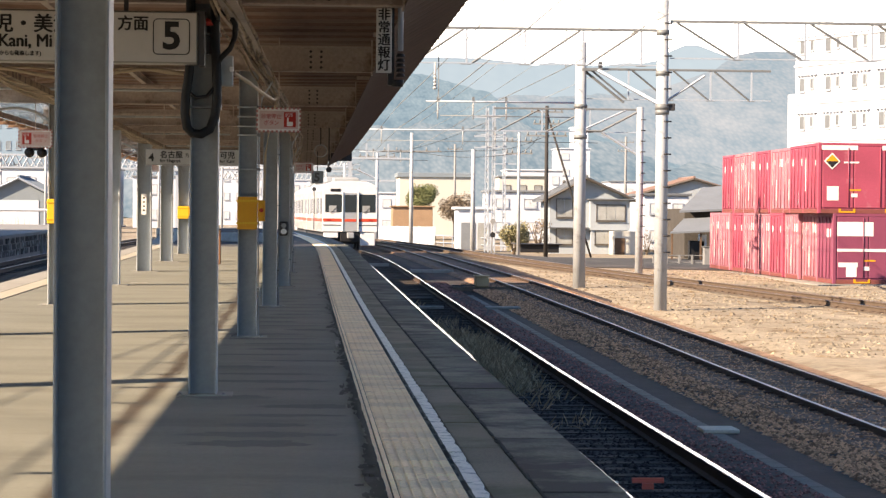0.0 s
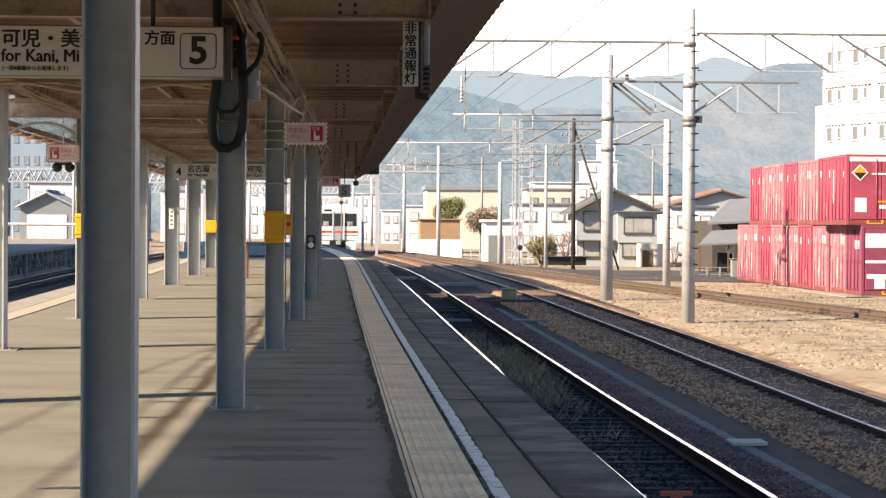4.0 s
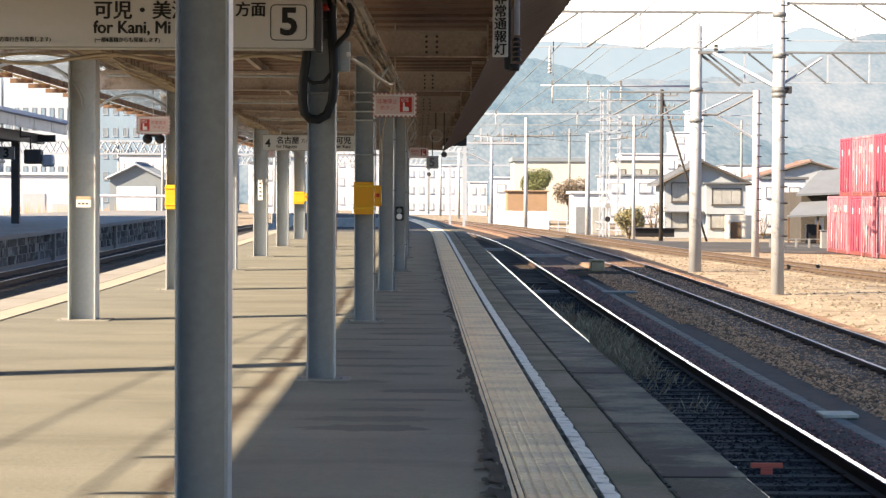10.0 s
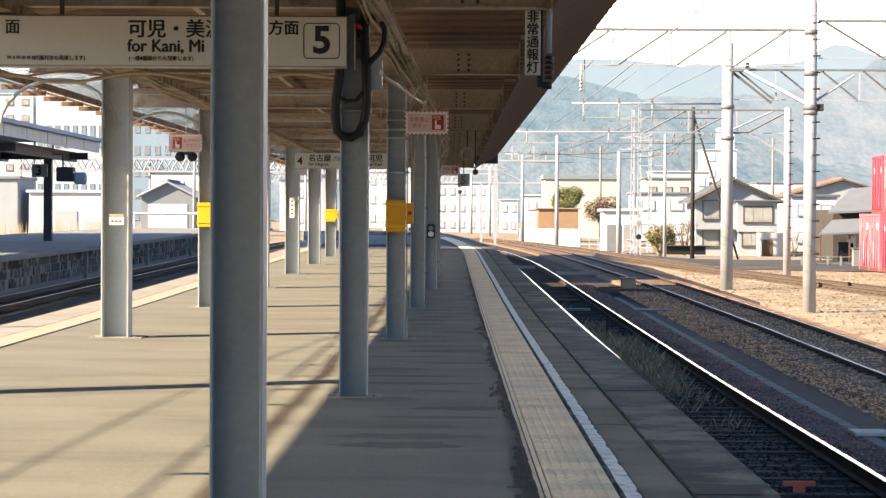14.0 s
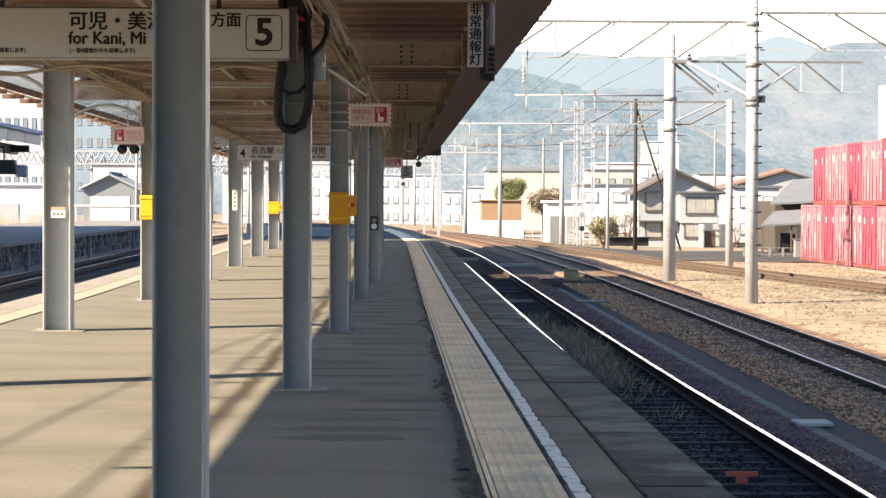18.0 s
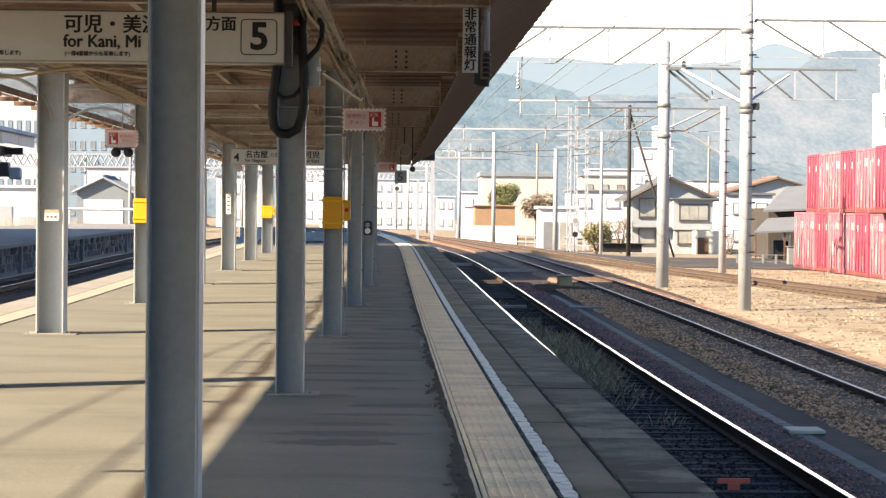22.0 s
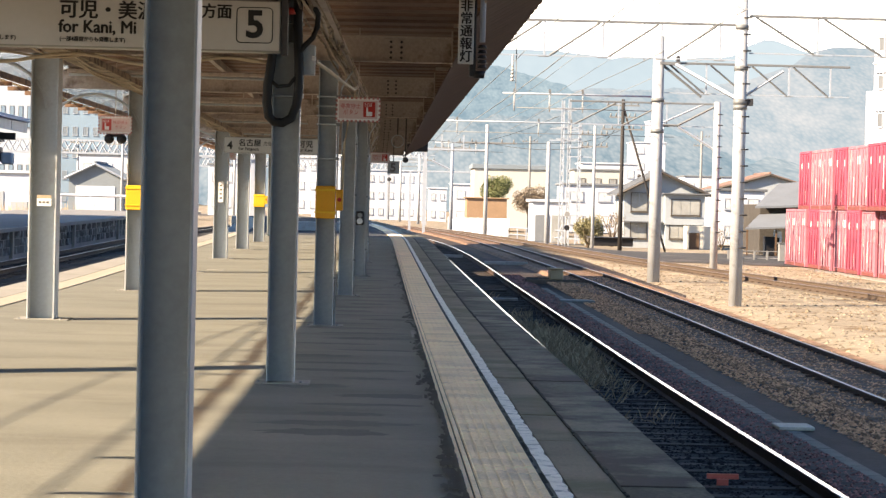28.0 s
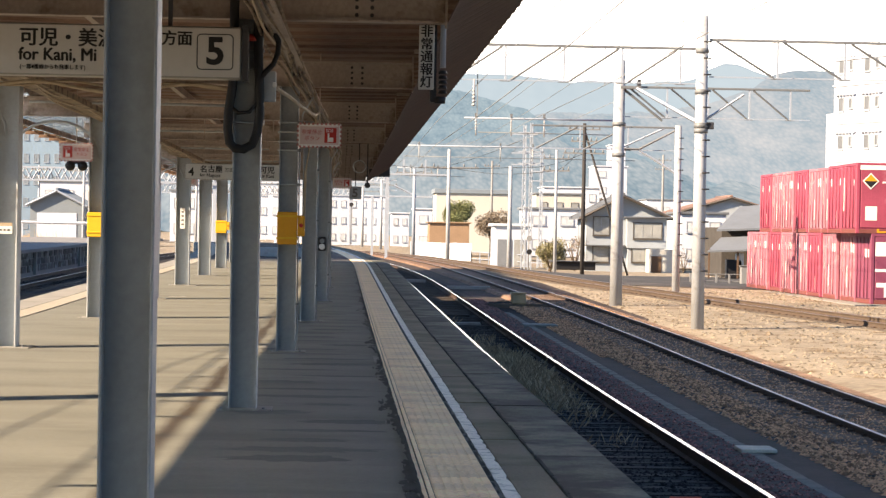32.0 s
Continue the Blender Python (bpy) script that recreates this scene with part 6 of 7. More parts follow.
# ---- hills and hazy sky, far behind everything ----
# hills give off their haze-blue colours instead of being lit
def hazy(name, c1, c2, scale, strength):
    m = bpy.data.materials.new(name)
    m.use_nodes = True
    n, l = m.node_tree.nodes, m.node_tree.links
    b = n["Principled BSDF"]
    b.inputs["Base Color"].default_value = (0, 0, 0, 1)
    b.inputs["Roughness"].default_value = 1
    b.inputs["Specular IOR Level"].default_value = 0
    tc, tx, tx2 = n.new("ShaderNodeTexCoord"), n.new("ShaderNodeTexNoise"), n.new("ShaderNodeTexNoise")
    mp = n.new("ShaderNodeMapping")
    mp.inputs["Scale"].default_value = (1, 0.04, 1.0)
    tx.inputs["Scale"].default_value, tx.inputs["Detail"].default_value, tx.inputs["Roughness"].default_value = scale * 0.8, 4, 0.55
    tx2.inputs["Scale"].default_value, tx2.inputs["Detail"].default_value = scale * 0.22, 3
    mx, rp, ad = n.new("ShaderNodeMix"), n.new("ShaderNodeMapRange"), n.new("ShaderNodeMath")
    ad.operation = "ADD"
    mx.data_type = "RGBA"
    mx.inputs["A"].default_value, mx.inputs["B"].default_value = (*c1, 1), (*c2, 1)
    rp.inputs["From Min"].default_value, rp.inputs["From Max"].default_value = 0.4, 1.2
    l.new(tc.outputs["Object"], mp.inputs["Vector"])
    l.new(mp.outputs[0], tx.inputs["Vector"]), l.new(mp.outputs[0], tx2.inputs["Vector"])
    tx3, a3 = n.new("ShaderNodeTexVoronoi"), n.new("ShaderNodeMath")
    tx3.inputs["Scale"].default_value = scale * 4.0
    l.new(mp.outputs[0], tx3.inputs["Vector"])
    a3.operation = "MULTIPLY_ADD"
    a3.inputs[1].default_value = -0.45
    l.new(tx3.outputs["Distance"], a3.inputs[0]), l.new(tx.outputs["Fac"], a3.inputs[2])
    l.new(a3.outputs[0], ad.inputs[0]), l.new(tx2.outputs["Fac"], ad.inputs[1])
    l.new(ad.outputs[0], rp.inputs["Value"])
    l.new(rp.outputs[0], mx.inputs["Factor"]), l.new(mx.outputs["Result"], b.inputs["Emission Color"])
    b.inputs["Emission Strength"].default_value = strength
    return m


def ridge(name, dist, peaks, material, rough, label, seed):
    """A hill range with its crest through (bearing, height) pairs, both in thousandths of its distance."""
    noise.seed_set(seed)
    b, h = [p[0] for p in peaks], [p[1] for p in peaks]
    rows = []
    for f in (1.0, 0.97, 0.92, 0.86, 0.78):
        row = []
        for k in range(900):
            q = b[0] + (b[-1] - b[0]) * k / 899
            z = float(np.interp(q, b, h)) * dist / 1000 * ((f - 0.78) / 0.22) ** 0.8
            z += rough * 0.14 * noise.noise(Vector((q * 1.9, f * 40, seed)))
            z += rough * noise.fractal(Vector((q * 0.06, f * 9, seed)), 0.9, 2.1, 6) * (0.35 + (f - 0.78) / 0.22 * 0.65)
            row.append((q * dist / 1000, f * dist, max(z, 0) - 2))
        rows.append(row)
    verts = [p for r in rows for p in r]
    faces = [(i * 900 + k, i * 900 + k + 1, (i + 1) * 900 + k + 1, (i + 1) * 900 + k) for i in range(4) for k in range(899)]
    me = bpy.data.meshes.new(name)
    me.from_pydata(verts, [], faces)
    for p in me.polygons:
        p.use_smooth = True
    me.materials.append(material)
    return tagged(new(name, me), label, "hills", kind="structure")


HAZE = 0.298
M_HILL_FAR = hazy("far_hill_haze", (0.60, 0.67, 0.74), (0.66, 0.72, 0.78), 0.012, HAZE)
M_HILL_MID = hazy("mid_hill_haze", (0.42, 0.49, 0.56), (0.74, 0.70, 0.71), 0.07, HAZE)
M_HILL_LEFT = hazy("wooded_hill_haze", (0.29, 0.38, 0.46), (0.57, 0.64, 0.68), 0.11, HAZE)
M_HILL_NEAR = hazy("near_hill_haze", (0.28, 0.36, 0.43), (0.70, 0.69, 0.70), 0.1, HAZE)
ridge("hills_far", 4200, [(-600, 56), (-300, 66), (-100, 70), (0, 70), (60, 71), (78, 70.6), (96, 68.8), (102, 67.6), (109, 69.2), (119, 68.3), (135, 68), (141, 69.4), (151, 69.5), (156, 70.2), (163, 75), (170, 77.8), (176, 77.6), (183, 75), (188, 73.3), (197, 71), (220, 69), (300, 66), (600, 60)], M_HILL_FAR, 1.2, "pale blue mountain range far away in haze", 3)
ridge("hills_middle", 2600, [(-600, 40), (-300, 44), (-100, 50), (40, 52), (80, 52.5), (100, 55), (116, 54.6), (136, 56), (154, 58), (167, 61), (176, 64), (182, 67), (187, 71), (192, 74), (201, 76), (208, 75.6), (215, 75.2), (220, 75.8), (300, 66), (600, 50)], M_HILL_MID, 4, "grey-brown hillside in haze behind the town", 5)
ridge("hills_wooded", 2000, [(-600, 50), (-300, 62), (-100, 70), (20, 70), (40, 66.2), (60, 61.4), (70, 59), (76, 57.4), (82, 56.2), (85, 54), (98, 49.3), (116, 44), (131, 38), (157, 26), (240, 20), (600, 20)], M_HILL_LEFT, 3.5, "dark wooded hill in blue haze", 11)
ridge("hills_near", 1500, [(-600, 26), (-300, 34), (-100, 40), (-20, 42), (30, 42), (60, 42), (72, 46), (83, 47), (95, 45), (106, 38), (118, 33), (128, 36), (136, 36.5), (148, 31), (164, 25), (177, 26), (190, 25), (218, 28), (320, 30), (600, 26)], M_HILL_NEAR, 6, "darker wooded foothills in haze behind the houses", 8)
M_SKY = glow("hazy_sky", (0.97, 0.985, 1.0), 0.308)
verts, faces = [], []
for k in range(41):
    a = radians(-46 + 2.3 * k)
    for z in (-60, 200, 500, 950):
        verts.append((4700 * math.sin(a), 4700 * math.cos(a), z))
faces = [(4 * k + i, 4 * k + 4 + i, 4 * k + 5 + i, 4 * k + 1 + i) for k in range(40) for i in range(3)]
me = bpy.data.meshes.new("sky_backdrop")
me.from_pydata(verts, [], faces)
me.materials.append(M_SKY)
tagged(new("sky_backdrop", me), "white hazy winter sky above the hills", "sky", kind="structure")

# ---- signs, boxes and cables under the canopy ----
def plate(name, parent, x0, x1, z0, z1, material, t=0.006, y=0.0, label=""):
    return part(name, boxes((x0, x1, y - t, y, z0, z1)), material, parent, label)


SX, SZ = 0.003925, 2.327
sign = thing("hanging_platform_sign", (-0.73, 15.6, SZ), "long cream hanging sign for platform five with black lettering", "sign")
part("case", cut(boxes((-3.9, 0.0, 0.0, 0.17, 0.0, 0.36)), 0.008), M_SIGNCASE, sign, "grey steel sign case")
part("face", boxes((-3.88, -0.012, -0.006, -0.001, 0.012, 0.348)), M_SIGN, sign)
part("end_cap", boxes((0.004, 0.045, 0.0, 0.19, -0.012, 0.37)), M_STEEL_DARK, sign)
for x in (-3.4, -2.0, -0.5):
    part("hanger", boxes((x - 0.015, x + 0.015, 0.07, 0.1, 0.36, 0.95)), M_STEEL_DARK, sign)


def lx(px):
    """Along the sign face, from its right end."""
    return (px - 607) * SX


words("lettering", "可児・美濃", 0.135, M_INK, sign, pose(lx(217), -0.009, 0.215) @ UP, 1.0, 0.0042)
words("lettering", "for Kani, Mi", 0.122, M_INK, sign, pose(lx(217), -0.009, 0.105) @ UP, 0.92, 0.004)
words("lettering", "方面", 0.108, M_INK, sign, pose(lx(466), -0.009, 0.235) @ UP, 1.0, 0.0034)
words("digit", "5", 0.262, M_INK, sign, pose(lx(544), -0.009, 0.103) @ UP, 1.02)
words("lettering", "面", 0.108, M_INK, sign, pose(lx(0), -0.009, 0.235) @ UP, 1.0, 0.0024)
rnd = random.Random(2)
words("lettering", "(一部4番線からも発車します)", 0.037, M_INK, sign, pose(lx(219), -0.009, 0.045) @ UP, 0.93, 0.0012)
words("lettering", "方面行きも発車します)", 0.037, M_INK, sign, pose(lx(52), -0.009, 0.045) @ UP, 0.93, 0.0012)
for a, b in ((4, 48),):
    x = a
    while x < b:
        w = rnd.uniform(4, 8)
        plate("text_bar", sign, lx(x), lx(x + w), 0.045 + rnd.uniform(0, 0.006), 0.072, M_GREYINK, 0.002, -0.0075)
        x += w + 2.2
bm = bm_new()
x0, x1, z0, z1, r = lx(529), lx(592), 0.063, 0.306, 0.03
pts = []
for cx, cz, a0 in ((x1 - r, z1 - r, 0), (x0 + r, z1 - r, 90), (x0 + r, z0 + r, 180), (x1 - r, z0 + r, 270)):
    for k in range(5):
        a = radians(a0 + 22.5 * k)
        pts.append((cx + r * math.cos(a), -0.008, cz + r * math.sin(a)))
hose(bm, pts + [pts[0]], 0.0032, 4)
part("number_frame", bm, M_INK, sign)

lamp_sign = thing("emergency_lamp_sign", (0.575, 16.2, 2.32), "narrow white hanging sign with black vertical lettering", "sign")
part("panel", cut(boxes((-0.056, 0.056, 0.0, 0.03, 0.0, 0.465)), 0.004), M_SIGN, lamp_sign)
for k, ch in enumerate("非常通報灯"):
    words("lettering", ch, 0.092, M_INK, lamp_sign, pose(-0.046, -0.003, 0.465 - 0.091 * (k + 1) + 0.013) @ UP, 1.0, 0.0026)
part("hanger", boxes((-0.01, 0.01, 0.005, 0.02, 0.465, 0.62)), M_STEEL_DARK, lamp_sign)
lampb = thing("emergency_lamp", (0.7, 16.35, 2.36), "white pipe with a black lamp fitting under the eave", "lamp")
bm = bm_new()
tube(bm, (0, 0, 0.13), (0, 0, 0.8), 0.021, n=10)
part("pipe", bm, M_WHITE_STEEL, lampb)
bm = bm_new()
for k in range(5):
    tube(bm, (0, 0, -0.06 + 0.036 * k), (0, 0, -0.035 + 0.036 * k), 0.036, 0.026, 10)
part("fitting", bm, M_BLACK, lampb)
part("mounting", cut(boxes((-0.09, -0.045, 0.0, 0.12, -0.12, 0.5)), 0.008), M_BLACK, lampb)
bm = bm_new()
tube(bm, (-0.02, 0.03, -0.13), (-0.02, 0.03, -0.08), 0.04, 0.05, 12)
part("bell", bm, M_BLACK, lampb)


M_TOOTH = mat("faded_red_edge", (0.36, 0.16, 0.15), 0.6, vary=0.1, bump=0)


def button_sign(x, y, z, flip, label="pink and white emergency button sign with a zigzag edge"):
    s = thing("emergency_button_sign", (x, y, z), label, "sign", "emergency button signs")
    part("panel", boxes((-0.225, 0.225, 0.0, 0.02, 0.0, 0.24)), M_WHITE, s)
    part("face", boxes((-0.2, 0.2, -0.004, -0.001, 0.025, 0.215)), M_PINK, s)
    first = None
    for k in range(10):
        for zz in (-0.012, 0.228):
            at = pose(-0.21 + 0.0445 * k, -0.003, zz)
            if first is None:
                first = part("edge_tooth", boxes((0, 0.022, -0.003, 0.003, 0, 0.024)), M_TOOTH, s, at=at)
            else:
                again(first, s, at)
    for k in range(5):
        for xx in (-0.236, 0.212):
            again(first, s, pose(xx, -0.003, 0.01 + 0.047 * k))
    q = -1 if flip else 1
    ic = part("hand_panel", boxes((0.115 * q - 0.062, 0.115 * q + 0.062, -0.008, -0.005, 0.045, 0.2)), M_RED, s, "red pictogram panel")
    part("pictogram", boxes((0.115 * q - 0.03, 0.115 * q + 0.03, -0.011, -0.0085, 0.055, 0.1), (0.115 * q - 0.03, 0.115 * q - 0.012, -0.011, -0.0085, 0.1, 0.145)), M_WHITE, ic)
    words("lettering", "SOS", 0.048, M_WHITE, ic, pose(0.115 * q - 0.05, -0.0105, 0.155) @ UP, 0.95)
    tx = -0.185 if q > 0 else -0.035
    words("lettering", "非常停止", 0.056, M_DARKRED, s, pose(tx, -0.006, 0.135) @ UP, 0.95)
    words("lettering", "ボタン", 0.056, M_DARKRED, s, pose(tx + 0.03, -0.006, 0.07) @ UP, 0.95)
    part("hanger", boxes((-0.006, 0.006, 0.004, 0.014, 0.24, 0.97)), M_BEAM, s)
    return s


button_sign(-0.262, 23.4, 2.15, False)
button_sign(-3.665, 31.0, 2.17, True)
button_sign(-0.02, 53.5, 2.27, False)
button_sign(-3.7, 54.0, 2.27, True)
bells = thing("alarm_bells", (-3.66, 31.0, 2.05), "two black round alarm bells hanging below a sign", "bell")
for x in (-0.085, 0.085):
    bm = bm_new()
    tube(bm, (x, -0.03, 0.05), (x, 0.03, 0.05), 0.066, 0.066, 14)
    tube(bm, (x, -0.055, 0.05), (x, -0.03, 0.05), 0.02, 0.066, 14)
    part("bell", bm, M_BLACK, bells)
part("bracket", boxes((-0.1, 0.1, 0.03, 0.05, 0.08, 0.12)), M_STEEL_DARK, bells)

sign4 = thing("hanging_platform_sign", (-2.18, 31.13, 1.95), "cream hanging sign for platform four", "sign")
part("case", cut(boxes((0.0, 1.42, 0.0, 0.14, 0.0, 0.225)), 0.006), M_SIGNCASE, sign4, "grey steel sign case")
part("face", boxes((0.01, 1.41, -0.006, -0.001, 0.01, 0.215)), M_SIGN, sign4)
words("digit", "4", 0.15, M_INK, sign4, pose(0.045, -0.009, 0.055) @ UP)
words("lettering", "名古屋", 0.105, M_INK, sign4, pose(0.2, -0.009, 0.108) @ UP, 1.0, 0.003)
words("lettering", "方面", 0.065, M_INK, sign4, pose(0.54, -0.009, 0.115) @ UP)
words("lettering", "可児", 0.105, M_INK, sign4, pose(1.02, -0.009, 0.108) @ UP, 1.0, 0.003)
words("lettering", "for Nagoya", 0.062, M_INK, sign4, pose(0.2, -0.009, 0.042) @ UP, 1.0, 0.0016)
words("lettering", "for Kani", 0.062, M_INK, sign4, pose(1.02, -0.009, 0.042) @ UP, 1.0, 0.0016)
for x in (0.25, 1.2):
    part("hanger", boxes((x - 0.008, x + 0.008, 0.06, 0.075, 0.225, 0.84)), M_BEAM, sign4)


def stop_box(x, y, w, label="yellow emergency stop button box strapped to a column", paint=M_YELLOW):
    b = thing("emergency_stop_box", (x, y, 1.13), label, "emergency button", "emergency stop boxes")
    part("cover", cut(boxes((-w / 2 - 0.004, w / 2 + 0.004, -0.02, 0.12, 0.0, 0.34)), 0.008), paint, b)
    for z in (0.055, 0.285):
        part("rib", cut(boxes((-w / 2 - 0.012, w / 2 + 0.012, -0.03, -0.018, z, z + 0.022)), 0.003), M_YELLOW_BRIGHT_SUN, b)
    s = part("switch_box", cut(boxes((w / 2 + 0.008, w / 2 + 0.085, -0.02, 0.11, 0.085, 0.305)), 0.008), paint, b)
    bm = bm_new()
    tube(bm, (w / 2 + 0.046, -0.045, 0.2), (w / 2 + 0.046, -0.021, 0.2), 0.022, n=12)
    part("button", bm, M_RED, s, "red push button")
    return b


stop_box(col_x(23.65), 23.42, 0.2)
# sunlight on these boxes is put into a brighter copy of the yellow
stop_box(sun_x(31.3), 31.08, 0.29, "emergency stop box on a sunlit column, yellow brightened for sunlight", M_YELLOW_BRIGHT_SUN)
stop_box(sun_x(61.4), 61.2, 0.29, "emergency stop box on a far column, yellow brightened for sunlight", M_YELLOW_BRIGHT_SUN)
dial = thing("column_telephone", (col_x(38.75), 38.62, 0.92), "black telephone box with a white dial on a column", "telephone")
part("housing", cut(boxes((-0.075, 0.075, -0.04, 0.01, 0.0, 0.24)), 0.02), M_BLACK, dial)
for z, r in ((0.17, 0.042), (0.07, 0.05)):
    bm = bm_new()
    tube(bm, (0, -0.052, z), (0, -0.041, z), r, r, 16)
    part("dial", bm, M_WHITE if z < 0.1 else M_POLE_GREY, dial)
note = thing("column_notice", (-3.515, 23.56, 1.19), "small white notice with an orange header on a column", "notice")
plate("sheet", note, -0.075, 0.075, 0.0, 0.08, M_WHITE, 0.004)
plate("header", note, -0.075, 0.075, 0.081, 0.115, M_CONDUIT, 0.004)
for k in range(3):
    plate("text_bar", note, -0.055 + 0.04 * k, -0.03 + 0.04 * k, 0.03, 0.05, M_GREYINK, 0.002, -0.0045)
note2 = thing("column_notice", (sun_x(46.3), 46.2, 1.25), "narrow white notice on a column", "notice")
plate("sheet", note2, -0.05, 0.05, 0.0, 0.42, M_WHITE, 0.004)
for k in range(4):
    plate("text_bar", note2, -0.025, 0.025, 0.07 + 0.085 * k, 0.105 + 0.085 * k, M_GREYINK, 0.002, -0.0045)
edge_mark = thing("edge_marker_board", (-5.24, 25.7, 0.0), "small white and red board standing on the platform edge", "marker")
part("upper_panel", cut(boxes((-0.3, 0.02, -0.012, 0.012, 0.17, 0.4)), 0.004), M_WHITE, edge_mark, "white upper half")
part("lower_panel", cut(boxes((-0.3, 0.02, -0.012, 0.012, 0.012, 0.168)), 0.004), M_RED, edge_mark, "red lower half")
part("foot", boxes((-0.2, -0.08, -0.1, 0.1, 0.0, 0.012)), M_STEEL_DARK, edge_mark)
bin_ = thing("brown_bin", (-1.97, 52, lift(52)), "narrow brown metal bin on the platform", "bin")
part("body", cut(boxes((-0.05, 0.06, -0.2, 0.2, 0, 0.78)), 0.01), M_BROWNPOST, bin_)
part("lid", boxes((-0.06, 0.07, -0.21, 0.21, 0.782, 0.81)), M_STEEL_DARK, bin_)

# black hoses and boxes on the second column
hoses = thing("cable_hose", (0, 15.95, 0), "thick black cable hose looping beside a column", "hose")
bm = bm_new()
hose(bm, [(-0.80, 0, 2.95), (-0.80, 0, 2.6), (-0.805, 0, 2.3), (-0.83, 0, 2.12), (-0.835, 0, 2.0), (-0.82, 0, 1.9), (-0.78, 0, 1.86), (-0.72, 0, 1.855), (-0.66, 0, 1.89), (-0.625, 0, 1.98), (-0.61, 0, 2.1), (-0.615, 0.01, 2.3), (-0.63, 0.02, 2.6), (-0.63, 0.02, 2.95)], 0.034, 10)
part("loop", bm, M_HOSE, hoses)
bm = bm_new()
hose(bm, [(-0.60, 0.02, 2.72), (-0.53, 0, 2.70), (-0.485, 0, 2.63), (-0.49, 0, 2.54), (-0.52, 0, 2.46), (-0.58, 0.0, 2.40), (-0.63, 0.0, 2.33)], 0.02, 8)
part("upper_loop", bm, M_HOSE, hoses)
bm = bm_new()
hose(bm, [(-0.82, 0.0, 2.16), (-0.76, -0.02, 2.11), (-0.68, -0.02, 2.12), (-0.62, 0.0, 2.2)], 0.014, 8)
part("thin_cable", bm, M_HOSE, hoses)
band = thing("column_band", (col_x(16.1), 15.98, 2.04), "steel strap with a white clip round a column", "strap")
part("strap", boxes((-0.112, 0.112, 0.0, 0.2, 0.0, 0.014)), M_STEEL, band)
part("clip", cut(boxes((0.08, 0.125, -0.02, 0.0, -0.012, 0.026)), 0.004), M_WHITE, band)
for z in (2.42, 2.56):
    b2 = thing("column_band", (col_x(16.1), 15.98, z), "steel strap round a column", "strap")
    part("strap", boxes((-0.112, 0.112, 0.0, 0.2, 0.0, 0.012)), M_STEEL, b2)
for z in (1.75, 2.11, 2.2, 2.3, 2.4):
    b2 = thing("column_band", (col_x(23.65), 23.53, z), "pale steel strap round a column", "strap")
    part("strap", boxes((-0.115, 0.115, 0.0, 0.2, 0.0, 0.014)), M_COLUMN_LIGHT, b2)
    part("clip", boxes((0.09, 0.13, -0.02, 0.0, -0.006, 0.02)), M_STEEL, b2)
jb = thing("junction_box", (-0.545, 16.0, 2.2), "grey junction box beside a column", "box")
part("body", cut(boxes((-0.048, 0.045, 0.0, 0.08, 0.0, 0.215)), 0.006), M_COLUMN_LIGHT, jb)
part("plug", cut(boxes((0.02, 0.05, -0.03, 0.0, 0.1, 0.135)), 0.006), M_WHITE, jb)
redcap = thing("red_lamp", (-0.69, 15.9, 2.62), "small red warning lamp on a column", "lamp")
bm = bm_new()
tube(bm, (0, 0, 0), (0, 0, 0.045), 0.05, 0.03, 12)
part("lens", bm, M_RED, redcap)
cond = thing("wavy_cable", (0, 0, 0), "beige cable sagging below a hanging sign", "cable")
bm = bm_new()
hose(bm, [(-3.6 + 0.11 * k, 16.0, 2.275 + 0.035 * math.sin(k * 0.62)) for k in range(26)], 0.014, 6)
hose(bm, [(-3.6 + 0.11 * k, 16.05, 2.30 + 0.02 * math.sin(k * 0.9 + 1)) for k in range(26)], 0.009, 6)
part("strand", bm, M_CONDUIT, cond)
cond2 = thing("conduit", (0, 0, 0), "beige conduit curving from a junction box to a sign", "conduit")
bm = bm_new()
hose(bm, [(-0.5, 16.1, 2.3), (-0.42, 17, 2.29), (-0.33, 19, 2.3), (-0.28, 21, 2.36), (-0.27, 22.6, 2.46), (-0.3, 23.4, 2.4), (-0.36, 23.58, 2.2), (-0.4, 23.58, 1.9), (-0.41, 23.58, 1.44)], 0.014, 8)
part("pipe", bm, M_CONDUIT, cond2)
rnd = random.Random(17)
for y in COL_Y[2:]:
    bm = bm_new()
    hose(bm, [(col_x(y) + 0.115, y - 0.08, lift(y) + 0.02), (col_x(y) + 0.115, y - 0.08, 2.2), (col_x(y) + 0.14, y - 0.06, 2.5), (col_x(y) + 0.25, y - 0.05, 2.68)], 0.011, 6)
    p = thing("conduit", (0, 0, 0), "thin pale conduit clipped to a column", "conduit", "column conduits")
    part("pipe", bm, M_COLUMN_LIGHT, p)
    for z in (0.5, 1.4, 2.1):
        part("clip", boxes((col_x(y) + 0.1, col_x(y) + 0.13, y - 0.1, y - 0.06, z, z + 0.02)), M_STEEL, p)
